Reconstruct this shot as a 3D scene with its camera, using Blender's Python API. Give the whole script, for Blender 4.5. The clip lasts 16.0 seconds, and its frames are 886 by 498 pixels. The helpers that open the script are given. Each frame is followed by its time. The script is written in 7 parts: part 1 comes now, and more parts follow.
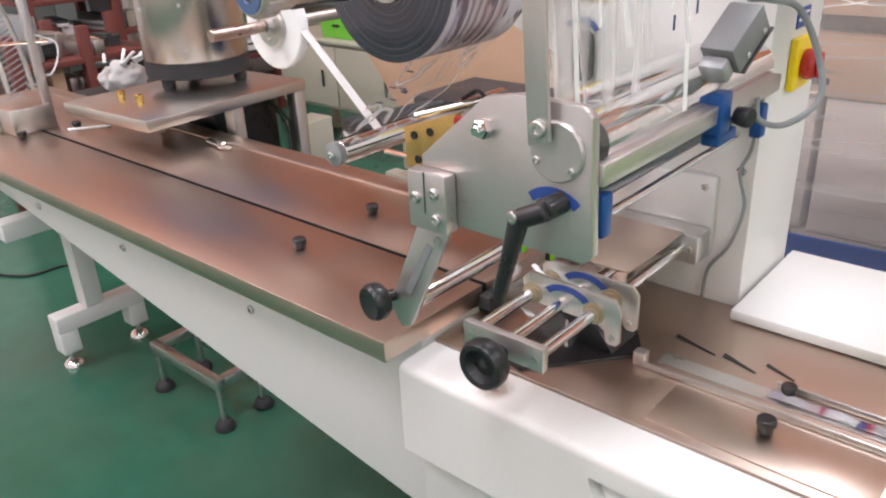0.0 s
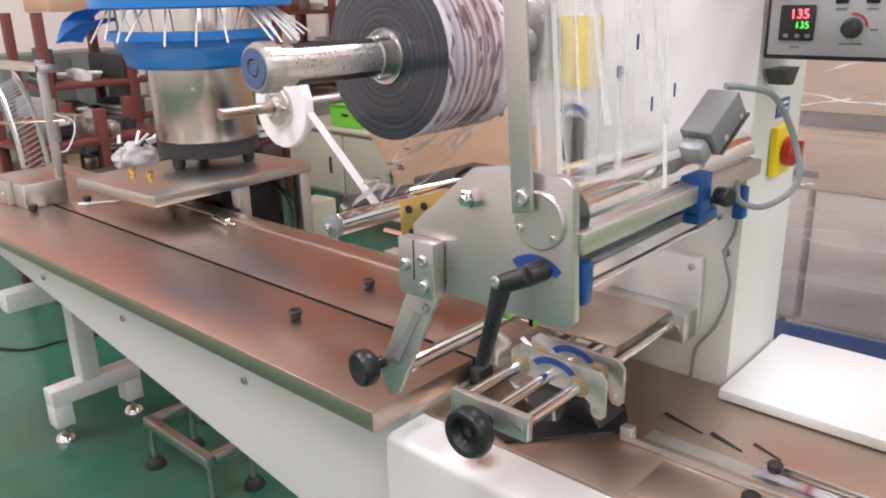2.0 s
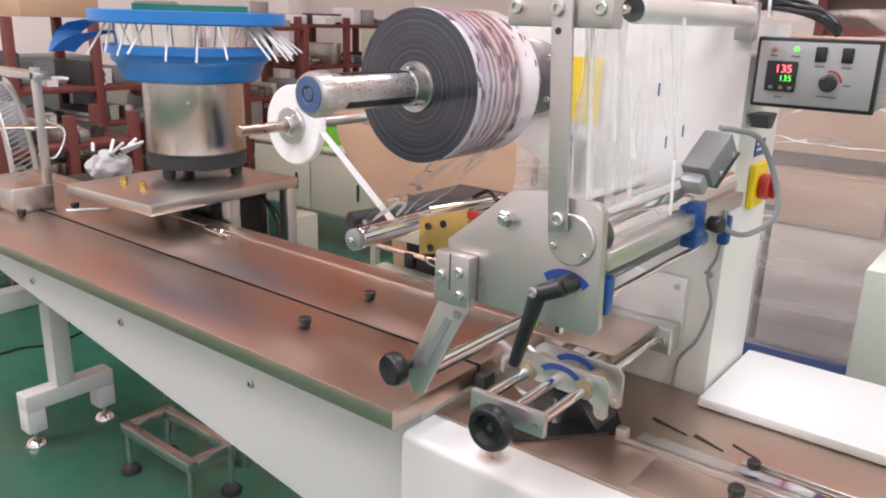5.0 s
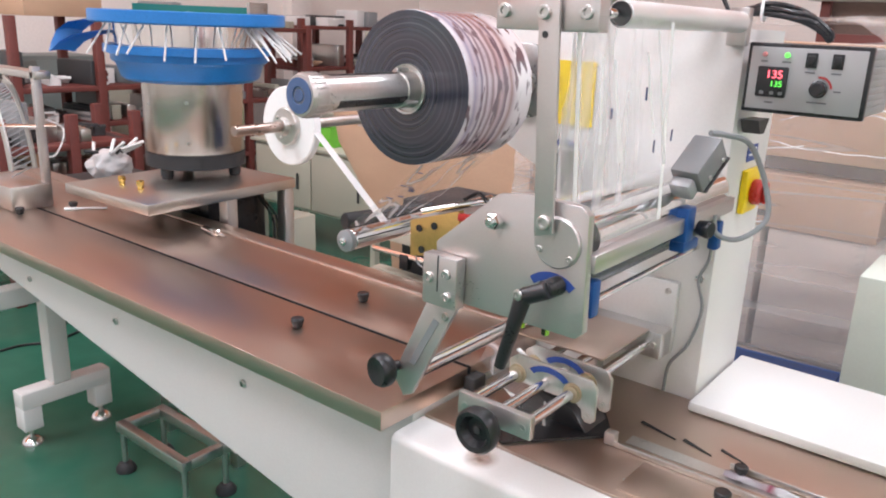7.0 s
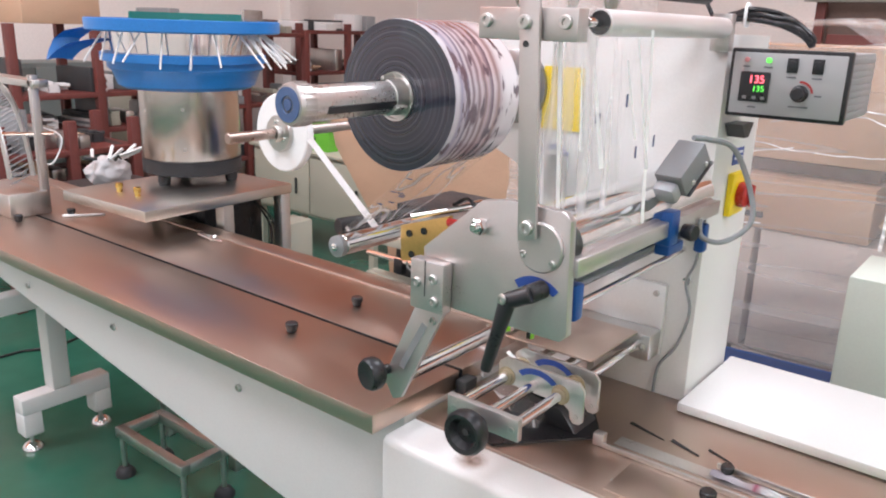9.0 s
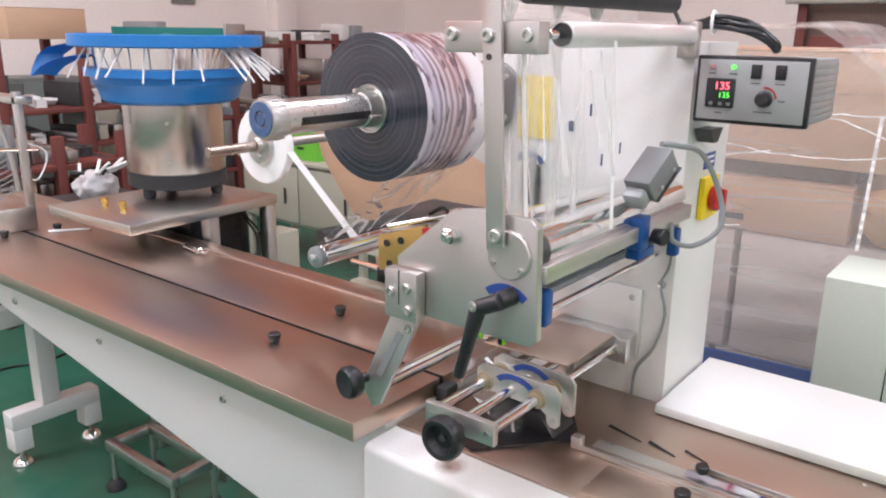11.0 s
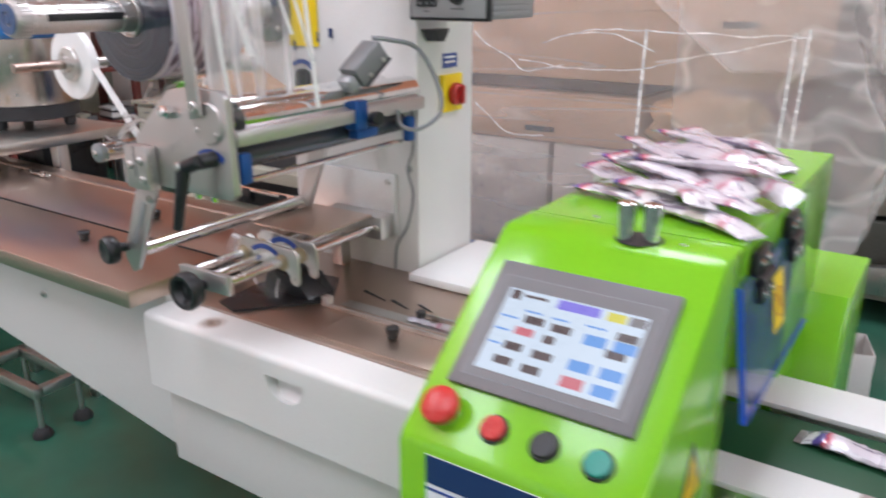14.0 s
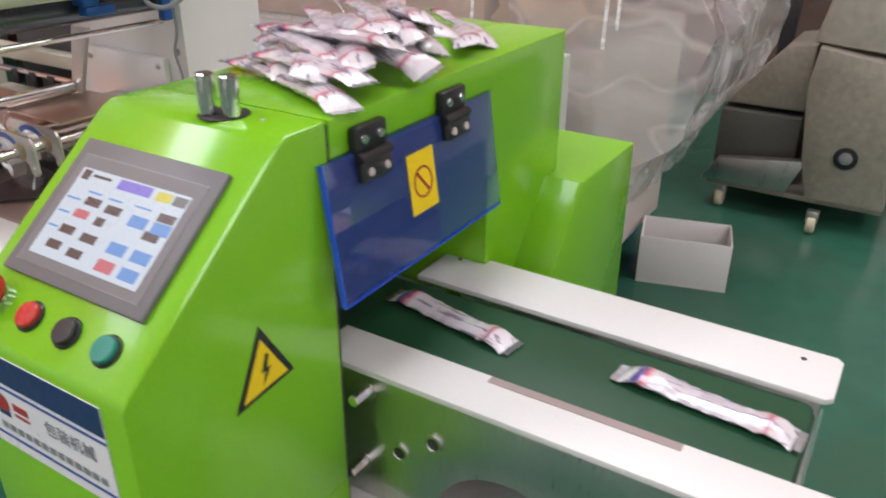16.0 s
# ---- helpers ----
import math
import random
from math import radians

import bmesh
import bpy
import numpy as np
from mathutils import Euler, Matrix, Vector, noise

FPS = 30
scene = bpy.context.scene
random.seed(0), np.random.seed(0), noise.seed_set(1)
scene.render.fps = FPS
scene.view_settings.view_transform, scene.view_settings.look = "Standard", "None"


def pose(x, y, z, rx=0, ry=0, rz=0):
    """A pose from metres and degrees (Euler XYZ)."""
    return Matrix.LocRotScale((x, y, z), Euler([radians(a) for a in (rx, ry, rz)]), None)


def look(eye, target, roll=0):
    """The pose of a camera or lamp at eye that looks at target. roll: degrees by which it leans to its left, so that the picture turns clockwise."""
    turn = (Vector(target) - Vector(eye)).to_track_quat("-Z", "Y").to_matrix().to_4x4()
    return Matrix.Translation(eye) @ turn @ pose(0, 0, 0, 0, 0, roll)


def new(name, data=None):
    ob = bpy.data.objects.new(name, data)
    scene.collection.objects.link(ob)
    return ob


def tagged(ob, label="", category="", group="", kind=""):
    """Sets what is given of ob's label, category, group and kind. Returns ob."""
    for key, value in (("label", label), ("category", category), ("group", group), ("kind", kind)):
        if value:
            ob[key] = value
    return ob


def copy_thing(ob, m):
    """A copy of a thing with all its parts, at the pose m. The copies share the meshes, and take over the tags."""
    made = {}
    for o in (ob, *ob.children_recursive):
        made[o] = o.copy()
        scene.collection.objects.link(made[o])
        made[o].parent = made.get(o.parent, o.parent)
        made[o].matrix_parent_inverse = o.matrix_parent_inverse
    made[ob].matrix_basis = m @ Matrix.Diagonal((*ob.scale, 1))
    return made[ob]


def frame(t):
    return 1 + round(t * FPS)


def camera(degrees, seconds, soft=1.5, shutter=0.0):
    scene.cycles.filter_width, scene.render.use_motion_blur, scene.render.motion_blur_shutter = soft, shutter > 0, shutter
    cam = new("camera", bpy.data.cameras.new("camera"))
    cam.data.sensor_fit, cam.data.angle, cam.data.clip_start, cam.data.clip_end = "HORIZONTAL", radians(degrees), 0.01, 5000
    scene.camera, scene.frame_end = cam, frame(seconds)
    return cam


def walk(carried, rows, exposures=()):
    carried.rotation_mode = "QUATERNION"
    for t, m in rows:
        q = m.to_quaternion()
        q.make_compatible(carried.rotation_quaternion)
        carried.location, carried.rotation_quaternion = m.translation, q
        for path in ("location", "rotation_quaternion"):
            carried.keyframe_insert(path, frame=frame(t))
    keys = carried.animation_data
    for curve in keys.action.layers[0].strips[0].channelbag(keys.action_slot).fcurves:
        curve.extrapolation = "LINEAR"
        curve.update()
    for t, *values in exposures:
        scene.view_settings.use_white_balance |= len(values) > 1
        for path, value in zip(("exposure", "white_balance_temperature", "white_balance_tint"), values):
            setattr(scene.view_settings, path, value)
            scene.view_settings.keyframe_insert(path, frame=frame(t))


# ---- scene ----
cam = camera(59.4, 16.0, soft=2.0, shutter=0.5)
PATH = [
    (0, (0.735, -0.671, 1.47), (-0.485, 0.676, 0.635), -2.7),
    (0.5, (0.761, -0.662, 1.461), (-0.502, 0.687, 0.697), -2.1),
    (1, (0.778, -0.661, 1.45), (-0.501, 0.714, 0.762), -1.2),
    (1.5, (0.779, -0.66, 1.443), (-0.511, 0.729, 0.807), -1.1),
    (2, (0.775, -0.687, 1.453), (-0.505, 0.721, 0.836), -1.3),
    (2.5, (0.764, -0.728, 1.473), (-0.486, 0.706, 0.854), -1.4),
    (3, (0.748, -0.825, 1.491), (-0.44, 0.666, 0.885), -0.1),
    (3.5, (0.746, -0.845, 1.484), (-0.431, 0.66, 0.893), 0.3),
    (4, (0.749, -0.853, 1.481), (-0.427, 0.658, 0.9), 0.9),
    (6.5, (0.766, -0.842, 1.479), (-0.416, 0.67, 0.916), 2.2),
    (7, (0.773, -0.84, 1.48), (-0.411, 0.67, 0.918), 2.3),
    (7.5, (0.779, -0.839, 1.481), (-0.406, 0.67, 0.919), 2.4),
    (8, (0.787, -0.839, 1.484), (-0.401, 0.67, 0.922), 2.3),
    (8.5, (0.792, -0.84, 1.486), (-0.396, 0.668, 0.927), 2.1),
    (9, (0.799, -0.84, 1.49), (-0.39, 0.669, 0.933), 1.8),
    (11.5, (0.85, -0.834, 1.5), (-0.329, 0.689, 0.962), 0.7),
    (12, (0.875, -0.839, 1.493), (-0.301, 0.687, 0.956), 0.6),
    (12.5, (0.932, -0.851, 1.485), (-0.252, 0.668, 0.945), -0.3),
    (13, (1.029, -0.852, 1.457), (-0.158, 0.66, 0.907), -0.6),
    (13.5, (1.115, -0.877, 1.455), (0.012, 0.68, 0.855), -0.1),
    (14, (1.284, -0.814, 1.422), (0.224, 0.756, 0.783), -0.1),
    (14.5, (1.432, -0.785, 1.408), (0.43, 0.805, 0.724), -0.1),
    (15, (1.447, -0.727, 1.398), (0.559, 0.897, 0.639), 1.2),
    (15.3, (1.463, -0.686, 1.379), (0.589, 0.939, 0.609), 1.2),
    (15.5, (1.479, -0.645, 1.378), (0.625, 0.973, 0.569), 1.8),
    (16, (1.599, -0.563, 1.384), (0.651, 0.964, 0.507), 0.2),
]
walk(cam, [(t, look(eye, target, roll)) for t, eye, target, roll in PATH],
     exposures=[(0.0, 0.1, 6500, 10), (4.0, 0.12, 6480, 10), (7.0, 0.16, 6380, 10), (12.3, 0.14, 6230, 10), (13.0, 0.02, 6200, 10), (13.5, -0.06, 6180, 10), (14.3, -0.24, 6240, 10), (15.3, -0.29, 6480, 10), (16.0, -0.33, 6560, 10)])


# ---- world and light ----
world = bpy.data.worlds.new("world")
scene.world = world
world.use_nodes = True
sky = world.node_tree.nodes.new("ShaderNodeTexSky")
sky.sky_type, sky.sun_disc = "NISHITA", False
sky.sun_elevation, sky.sun_rotation = radians(40), radians(150)
world.node_tree.links.new(sky.outputs[0], world.node_tree.nodes["Background"].inputs[0])
world.node_tree.nodes["Background"].inputs[1].default_value = 0.1

HALL = (-5.4, 7.0, -5.0, 6.4, 5.2)  # west, east, south, north, ceiling height


def added_daylight(name, at, target, wide, high, watts, colour=(0.925, 0.94, 1.0)):
    lamp = bpy.data.lights.new(name, "AREA")
    lamp.shape, lamp.size, lamp.size_y, lamp.energy, lamp.color = "RECTANGLE", wide, high, watts, colour
    ob = new(name, lamp)
    ob.matrix_world = look(at, target)
    return ob


# added daylight: the roof lights and the south and east windows are unseen
UNSEEN_ROOF_LIGHTS = [(-2.85, -1.0), (-2.85, -3.65), (0.4, 2.4), (0.4, -2.2), (4.4, 2.4), (4.4, -2.2)]
for rx, ry in UNSEEN_ROOF_LIGHTS:
    added_daylight("unseen_roof_daylight", (rx, ry, HALL[4] + 0.05), (rx, ry + 0.001, 0), 1.5, 2.6, 118 if ry < -1.5 else 148)
UNSEEN_WINDOWS_SOUTH = [-3.4, 0.6, 4.6]
for wx in UNSEEN_WINDOWS_SOUTH:
    added_daylight("unseen_window_daylight", (wx, HALL[2] - 0.02, 2.3), (wx, 0, 2.0), 2.4, 1.7, 6)
UNSEEN_WINDOWS_EAST = [-2.4, 1.8]
for wy in UNSEEN_WINDOWS_EAST:
    added_daylight("unseen_window_daylight", (HALL[1] + 0.02, wy, 2.3), (0, wy, 2.0), 2.4, 1.7, 34)

# ---- materials ----


def surf(name, col, rough=0.5, metal=0.0, var=0.12, scale=6.0, fine=140.0, bump=0.05, stretch=(1, 1, 1), rvar=0.1, coat=0.0,
         spec=0.5, trans=0.0, alpha=1.0, emit=None, power=0.0, stain=None, amount=0.0, ior=1.45):
    m = bpy.data.materials.new(name)
    m.use_nodes = True
    n, l = m.node_tree.nodes, m.node_tree.links
    b = n["Principled BSDF"]
    b.inputs["Metallic"].default_value = metal
    b.inputs["IOR"].default_value = ior
    b.inputs["Coat Weight"].default_value = coat
    b.inputs["Coat Roughness"].default_value = 0.08
    b.inputs["Specular IOR Level"].default_value = spec
    b.inputs["Transmission Weight"].default_value = trans
    b.inputs["Alpha"].default_value = alpha
    if emit:
        b.inputs["Emission Color"].default_value = (*emit, 1)
        b.inputs["Emission Strength"].default_value = power
    co = n.new("ShaderNodeTexCoord")
    mp = n.new("ShaderNodeMapping")
    mp.inputs["Scale"].default_value = stretch
    l.new(co.outputs["Object"], mp.inputs[0])
    big, small = n.new("ShaderNodeTexNoise"), n.new("ShaderNodeTexNoise")
    for node, s, d in ((big, scale, 4), (small, fine, 3)):
        node.inputs["Scale"].default_value, node.inputs["Detail"].default_value = s, d
        l.new(mp.outputs[0], node.inputs["Vector"])
    add = n.new("ShaderNodeMath")
    add.operation = "ADD"
    l.new(big.outputs["Fac"], add.inputs[0])
    l.new(small.outputs["Fac"], add.inputs[1])
    span = n.new("ShaderNodeMapRange")
    span.inputs["From Min"].default_value, span.inputs["From Max"].default_value = 0.6, 1.4
    span.inputs["To Min"].default_value, span.inputs["To Max"].default_value = 1 - var, 1 + var
    l.new(add.outputs[0], span.inputs["Value"])
    tint = n.new("ShaderNodeMix")
    tint.data_type, tint.blend_type = "RGBA", "MULTIPLY"
    tint.inputs["Factor"].default_value = 1.0
    tint.inputs["A"].default_value = (*col, 1)
    l.new(span.outputs[0], tint.inputs["B"])
    out = tint.outputs["Result"]
    if stain:
        ramp = n.new("ShaderNodeMapRange")
        ramp.inputs["From Min"].default_value, ramp.inputs["From Max"].default_value = 0.52, 0.7
        ramp.inputs["To Max"].default_value = amount
        l.new(big.outputs["Fac"], ramp.inputs["Value"])
        dirt = n.new("ShaderNodeMix")
        dirt.data_type = "RGBA"
        dirt.inputs["B"].default_value = (*stain, 1)
        l.new(ramp.outputs[0], dirt.inputs["Factor"])
        l.new(out, dirt.inputs["A"])
        out = dirt.outputs["Result"]
    l.new(out, b.inputs["Base Color"])
    rr = n.new("ShaderNodeMapRange")
    rr.inputs["From Min"].default_value, rr.inputs["From Max"].default_value = 0.6, 1.4
    rr.inputs["To Min"].default_value, rr.inputs["To Max"].default_value = max(0.02, rough - rvar), min(1.0, rough + rvar)
    l.new(add.outputs[0], rr.inputs["Value"])
    l.new(rr.outputs[0], b.inputs["Roughness"])
    if bump:
        bp = n.new("ShaderNodeBump")
        bp.inputs["Strength"].default_value, bp.inputs["Distance"].default_value = bump, 0.004
        l.new(add.outputs[0], bp.inputs["Height"])
        l.new(bp.outputs[0], b.inputs["Normal"])
    return m


def banded(name, stops, axis, period, rough=0.35, coat=0.3, noise_scale=30.0, wobble=0.25, blot=None, spread=(1, 1, 1), edge=0.56, crease=0.0):
    """Printed film or wound layers: colour stops repeated along one axis of the thing."""
    m = bpy.data.materials.new(name)
    m.use_nodes = True
    n, l = m.node_tree.nodes, m.node_tree.links
    b = n["Principled BSDF"]
    b.inputs["Roughness"].default_value, b.inputs["Coat Weight"].default_value = rough, coat
    co, sep, noi = n.new("ShaderNodeTexCoord"), n.new("ShaderNodeSeparateXYZ"), n.new("ShaderNodeTexNoise")
    noi.inputs["Scale"].default_value, noi.inputs["Detail"].default_value = noise_scale, 4
    l.new(co.outputs["Object"], sep.inputs[0])
    l.new(co.outputs["Object"], noi.inputs["Vector"])
    if axis == "R":  # distance from the thing's own y axis
        xx, zz, ad, sq = (n.new("ShaderNodeMath") for _ in range(4))
        xx.operation = zz.operation = "MULTIPLY"
        sq.operation = "SQRT"
        for node, k in ((xx, 0), (zz, 2)):
            l.new(sep.outputs[k], node.inputs[0])
            l.new(sep.outputs[k], node.inputs[1])
        l.new(xx.outputs[0], ad.inputs[0])
        l.new(zz.outputs[0], ad.inputs[1])
        l.new(ad.outputs[0], sq.inputs[0])
        src = sq.outputs[0]
    else:
        src = sep.outputs["XYZ".index(axis)]
    div, wob, fr = n.new("ShaderNodeMath"), n.new("ShaderNodeMath"), n.new("ShaderNodeMath")
    div.operation, wob.operation, fr.operation = "DIVIDE", "MULTIPLY_ADD", "FRACT"
    div.inputs[1].default_value = period
    wob.inputs[1].default_value = wobble
    l.new(src, div.inputs[0])
    l.new(noi.outputs["Fac"], wob.inputs[0])
    l.new(div.outputs[0], wob.inputs[2])
    l.new(wob.outputs[0], fr.inputs[0])
    ramp = n.new("ShaderNodeValToRGB")
    while len(ramp.color_ramp.elements) < len(stops):
        ramp.color_ramp.elements.new(0.5)
    for e, (at, c) in zip(ramp.color_ramp.elements, stops):
        e.position, e.color = at, (*c, 1)
    l.new(fr.outputs[0], ramp.inputs[0])
    out = ramp.outputs[0]
    if blot or crease:
        mp, info, off = n.new("ShaderNodeMapping"), n.new("ShaderNodeObjectInfo"), n.new("ShaderNodeVectorMath")
        off.operation = "ADD"
        mp.inputs["Scale"].default_value = spread
        l.new(co.outputs["Object"], off.inputs[0])
        l.new(info.outputs["Random"], off.inputs[1])
        l.new(off.outputs[0], mp.inputs[0])
        spot = n.new("ShaderNodeTexNoise")
        spot.inputs["Scale"].default_value, spot.inputs["Detail"].default_value = 1.0, 3
        l.new(mp.outputs[0], spot.inputs["Vector"])
        if crease:
            bp = n.new("ShaderNodeBump")
            bp.inputs["Strength"].default_value, bp.inputs["Distance"].default_value = crease, 0.004
            l.new(spot.outputs["Fac"], bp.inputs["Height"])
            l.new(bp.outputs[0], b.inputs["Normal"])
            l.new(bp.outputs[0], b.inputs["Coat Normal"])
    if blot:
        cut, mix = n.new("ShaderNodeMapRange"), n.new("ShaderNodeMix")
        cut.inputs["From Min"].default_value, cut.inputs["From Max"].default_value = edge, edge + 0.04
        mix.data_type = "RGBA"
        mix.inputs["B"].default_value = (*blot, 1)
        l.new(spot.outputs["Fac"], cut.inputs["Value"])
        l.new(cut.outputs[0], mix.inputs["Factor"])
        l.new(out, mix.inputs["A"])
        out = mix.outputs["Result"]
    l.new(out, b.inputs["Base Color"])
    return m


WHITE = surf("white_powder_coat", (0.71, 0.70, 0.69), 0.42, var=0.04, scale=2.5, fine=260, bump=0.03, stain=(0.62, 0.58, 0.52), amount=0.18)
WHITE_TAPE = surf("white_paper_tape", (0.85, 0.85, 0.85), 0.6, var=0.03)
STEEL = surf("brushed_stainless_sheet", (0.57, 0.455, 0.385), 0.34, 1.0, var=0.025, scale=2.0, fine=9, bump=0.0, stretch=(0.5, 2, 1), rvar=0.015, stain=(0.52, 0.42, 0.36), amount=0.25)
FEEDER_STEEL = surf("satin_feeder_steel", (0.64, 0.62, 0.58), 0.32, 1.0, var=0.03, scale=3, fine=90, bump=0.003, rvar=0.02)
DRUM_STEEL = surf("polished_drum_steel", (0.52, 0.49, 0.46), 0.24, 1.0, var=0.06, scale=6, fine=90, bump=0.006, stretch=(1, 1, 0.2), rvar=0.03)
STEEL_MATT = surf("satin_stainless", (0.60, 0.59, 0.57), 0.34, 1.0, var=0.1, scale=5, fine=120, bump=0.02, stretch=(3, 3, 0.3))
CHROME = surf("polished_chrome", (0.78, 0.78, 0.78), 0.09, 1.0, var=0.04, scale=9, fine=200, bump=0.0, rvar=0.04)
ALU = surf("anodised_aluminium", (0.56, 0.53, 0.515), 0.36, 0.8, var=0.05, scale=9, fine=300, bump=0.02)
ALU_ROLL = surf("satin_aluminium_roller", (0.78, 0.78, 0.78), 0.38, 0.6, var=0.04, scale=8, fine=260, bump=0.01)
BLACK = surf("black_plastic", (0.018, 0.018, 0.02), 0.32, var=0.2, scale=20, fine=300, bump=0.03)
RUBBER = surf("black_rubber", (0.025, 0.025, 0.027), 0.6, var=0.25, scale=15, fine=200, bump=0.08)
BLUE = surf("blue_paint", (0.02, 0.19, 0.55), 0.35, var=0.12, scale=7, fine=160, bump=0.03)
BLUE_PART = surf("blue_anodised_part", (0.012, 0.075, 0.27), 0.38, 0.2, var=0.12, scale=20, bump=0.02)
BLUE_FOIL = surf("blue_scale_label", (0.03, 0.07, 0.28), 0.4, var=0.15, scale=60, bump=0.0)
NAVY = surf("dark_blue_print", (0.015, 0.04, 0.13), 0.35, var=0.05, bump=0.0)
GREEN_PAINT = surf("lime_green_enamel", (0.185, 0.49, 0.014), 0.2, var=0.05, scale=4, fine=220, bump=0.012, coat=0.35, rvar=0.05)
GREEN_BELT = surf("green_conveyor_belt", (0.012, 0.065, 0.028), 0.5, var=0.15, scale=9, fine=400, bump=0.06)
FLOOR = surf("green_epoxy_floor", (0.03, 0.122, 0.08), 0.2, var=0.14, scale=1.2, fine=9, bump=0.006, rvar=0.06, stain=(0.05, 0.085, 0.06), amount=0.55)
BRASS = surf("brass_block", (0.62, 0.40, 0.14), 0.38, 0.85, var=0.1, scale=20, fine=200, bump=0.02)
GOLD = surf("brass_fitting", (0.75, 0.5, 0.15), 0.25, 1.0, var=0.1, scale=30)
# steel, tinted brown to stand in for the orange it reflects
WARM_STEEL = surf("steel_pin_warm_reflection", (0.42, 0.33, 0.29), 0.32, 1.0, var=0.1, scale=30)
GREY_BOX = surf("grey_plastic_box", (0.17, 0.175, 0.18), 0.45, var=0.06, scale=12, fine=300, bump=0.02)
CABLE = surf("grey_cable", (0.24, 0.25, 0.26), 0.5, var=0.05)
SILVER_FACE = surf("brushed_panel_face", (0.38, 0.38, 0.385), 0.45, 0.55, var=0.03, scale=10, fine=300, bump=0.0)
GREY_CASE = surf("ribbed_grey_case", (0.30, 0.31, 0.32), 0.4, 0.4, var=0.05, scale=8, fine=260)
RED = surf("red_plastic", (0.46, 0.03, 0.026), 0.3, var=0.06, scale=30)
RED_DARK = surf("dark_red_print", (0.35, 0.03, 0.03), 0.4, var=0.05, bump=0)
YELLOW = surf("yellow_plastic", (0.85, 0.62, 0.01), 0.4, var=0.06, scale=20)
TEAL = surf("green_push_button", (0.012, 0.22, 0.17), 0.3, var=0.05)
BEZEL = surf("grey_panel_bezel", (0.15, 0.145, 0.15), 0.42, var=0.05, scale=12, fine=300, bump=0.02)
PRINT_GREY = surf("grey_print", (0.14, 0.14, 0.15), 0.5, var=0.05, bump=0)
LABEL_WHITE = surf("white_label", (0.78, 0.79, 0.82), 0.35, var=0.03, bump=0)
# darker than the paint itself: shade behind the machine is in the colour
BEIGE = surf("beige_sheet_metal", (0.40, 0.385, 0.31), 0.45, var=0.06, scale=3, fine=200, bump=0.02)
PALE_GREEN = surf("pale_green_cabinet_paint", (0.56, 0.60, 0.53), 0.45, var=0.04, scale=2, fine=200, bump=0.02)
WALL = surf("pinkish_plaster", (0.80, 0.73, 0.69), 0.8, var=0.08, scale=1.2, fine=60, bump=0.08, stain=(0.66, 0.58, 0.54), amount=0.3)
ROOF = surf("terracotta_roof_lining", (0.72, 0.30, 0.18), 0.7, var=0.12, scale=1.5, fine=30, bump=0.06)
CARTON = surf("brown_cardboard", (0.52, 0.34, 0.23), 0.75, var=0.1, scale=4, fine=160, bump=0.06, stretch=(1, 1, 2.5))
CARTON_WHITE = surf("white_cardboard", (0.74, 0.72, 0.70), 0.65, var=0.05, scale=5, fine=150, bump=0.04)
RACK_RED = surf("oxide_red_steel", (0.135, 0.034, 0.028), 0.5, var=0.2, scale=7, fine=90, bump=0.06)
DARK = surf("dark_grey_steel", (0.05, 0.05, 0.052), 0.5, 0.3, var=0.2, scale=9, fine=120)
PAPER = surf("paper", (0.68, 0.67, 0.66), 0.7, var=0.08, scale=12)
BAG_WHITE = surf("white_plastic_bag", (0.5, 0.48, 0.48), 0.4, var=0.06, scale=14, fine=60, bump=0.4)
LEAF = surf("leaf", (0.05, 0.14, 0.03), 0.5, var=0.3, scale=30)
LIME_PLASTIC = surf("light_green_plastic", (0.16, 0.5, 0.05), 0.35, var=0.1, scale=20)
STICK = surf("white_plastic_stick", (0.8, 0.8, 0.8), 0.3, var=0.03, bump=0)
BLUE_TARP = surf("blue_pallet_plastic", (0.02, 0.08, 0.26), 0.5, var=0.15, scale=6)


def clear(name, col, alpha, rough, bump=0.5, scale=8.0, spec=0.6, fine=40.0, metal=0.0, streak=None, milky=0.5, width=0.055):
    """Thin clear plastic: lets light through where it is not glossy, with folds in its relief. A streak whitens bands
    for the gloss on folds.
    """
    m = surf(name, col, rough, metal, var=0.05, scale=scale, fine=fine, bump=bump, rvar=0.05, alpha=alpha, spec=spec, coat=0.6)
    n, l = m.node_tree.nodes, m.node_tree.links
    # whiter bands: milky creases, with gloss highlights put into the opacity
    if streak:
        co, mp, noi = n.new("ShaderNodeTexCoord"), n.new("ShaderNodeMapping"), n.new("ShaderNodeTexNoise")
        mp.inputs["Scale"].default_value = streak
        noi.inputs["Scale"].default_value, noi.inputs["Detail"].default_value = 1.0, 1.5
        l.new(co.outputs["Object"], mp.inputs[0])
        l.new(mp.outputs[0], noi.inputs["Vector"])
        off, mag, rng = n.new("ShaderNodeMath"), n.new("ShaderNodeMath"), n.new("ShaderNodeMapRange")
        off.operation, mag.operation = "SUBTRACT", "ABSOLUTE"
        off.inputs[1].default_value = 0.5
        rng.inputs["From Max"].default_value = width
        rng.inputs["To Min"].default_value, rng.inputs["To Max"].default_value = milky, alpha
        l.new(noi.outputs["Fac"], off.inputs[0])
        l.new(off.outputs[0], mag.inputs[0])
        l.new(mag.outputs[0], rng.inputs["Value"])
        l.new(rng.outputs[0], n["Principled BSDF"].inputs["Alpha"])
    return m


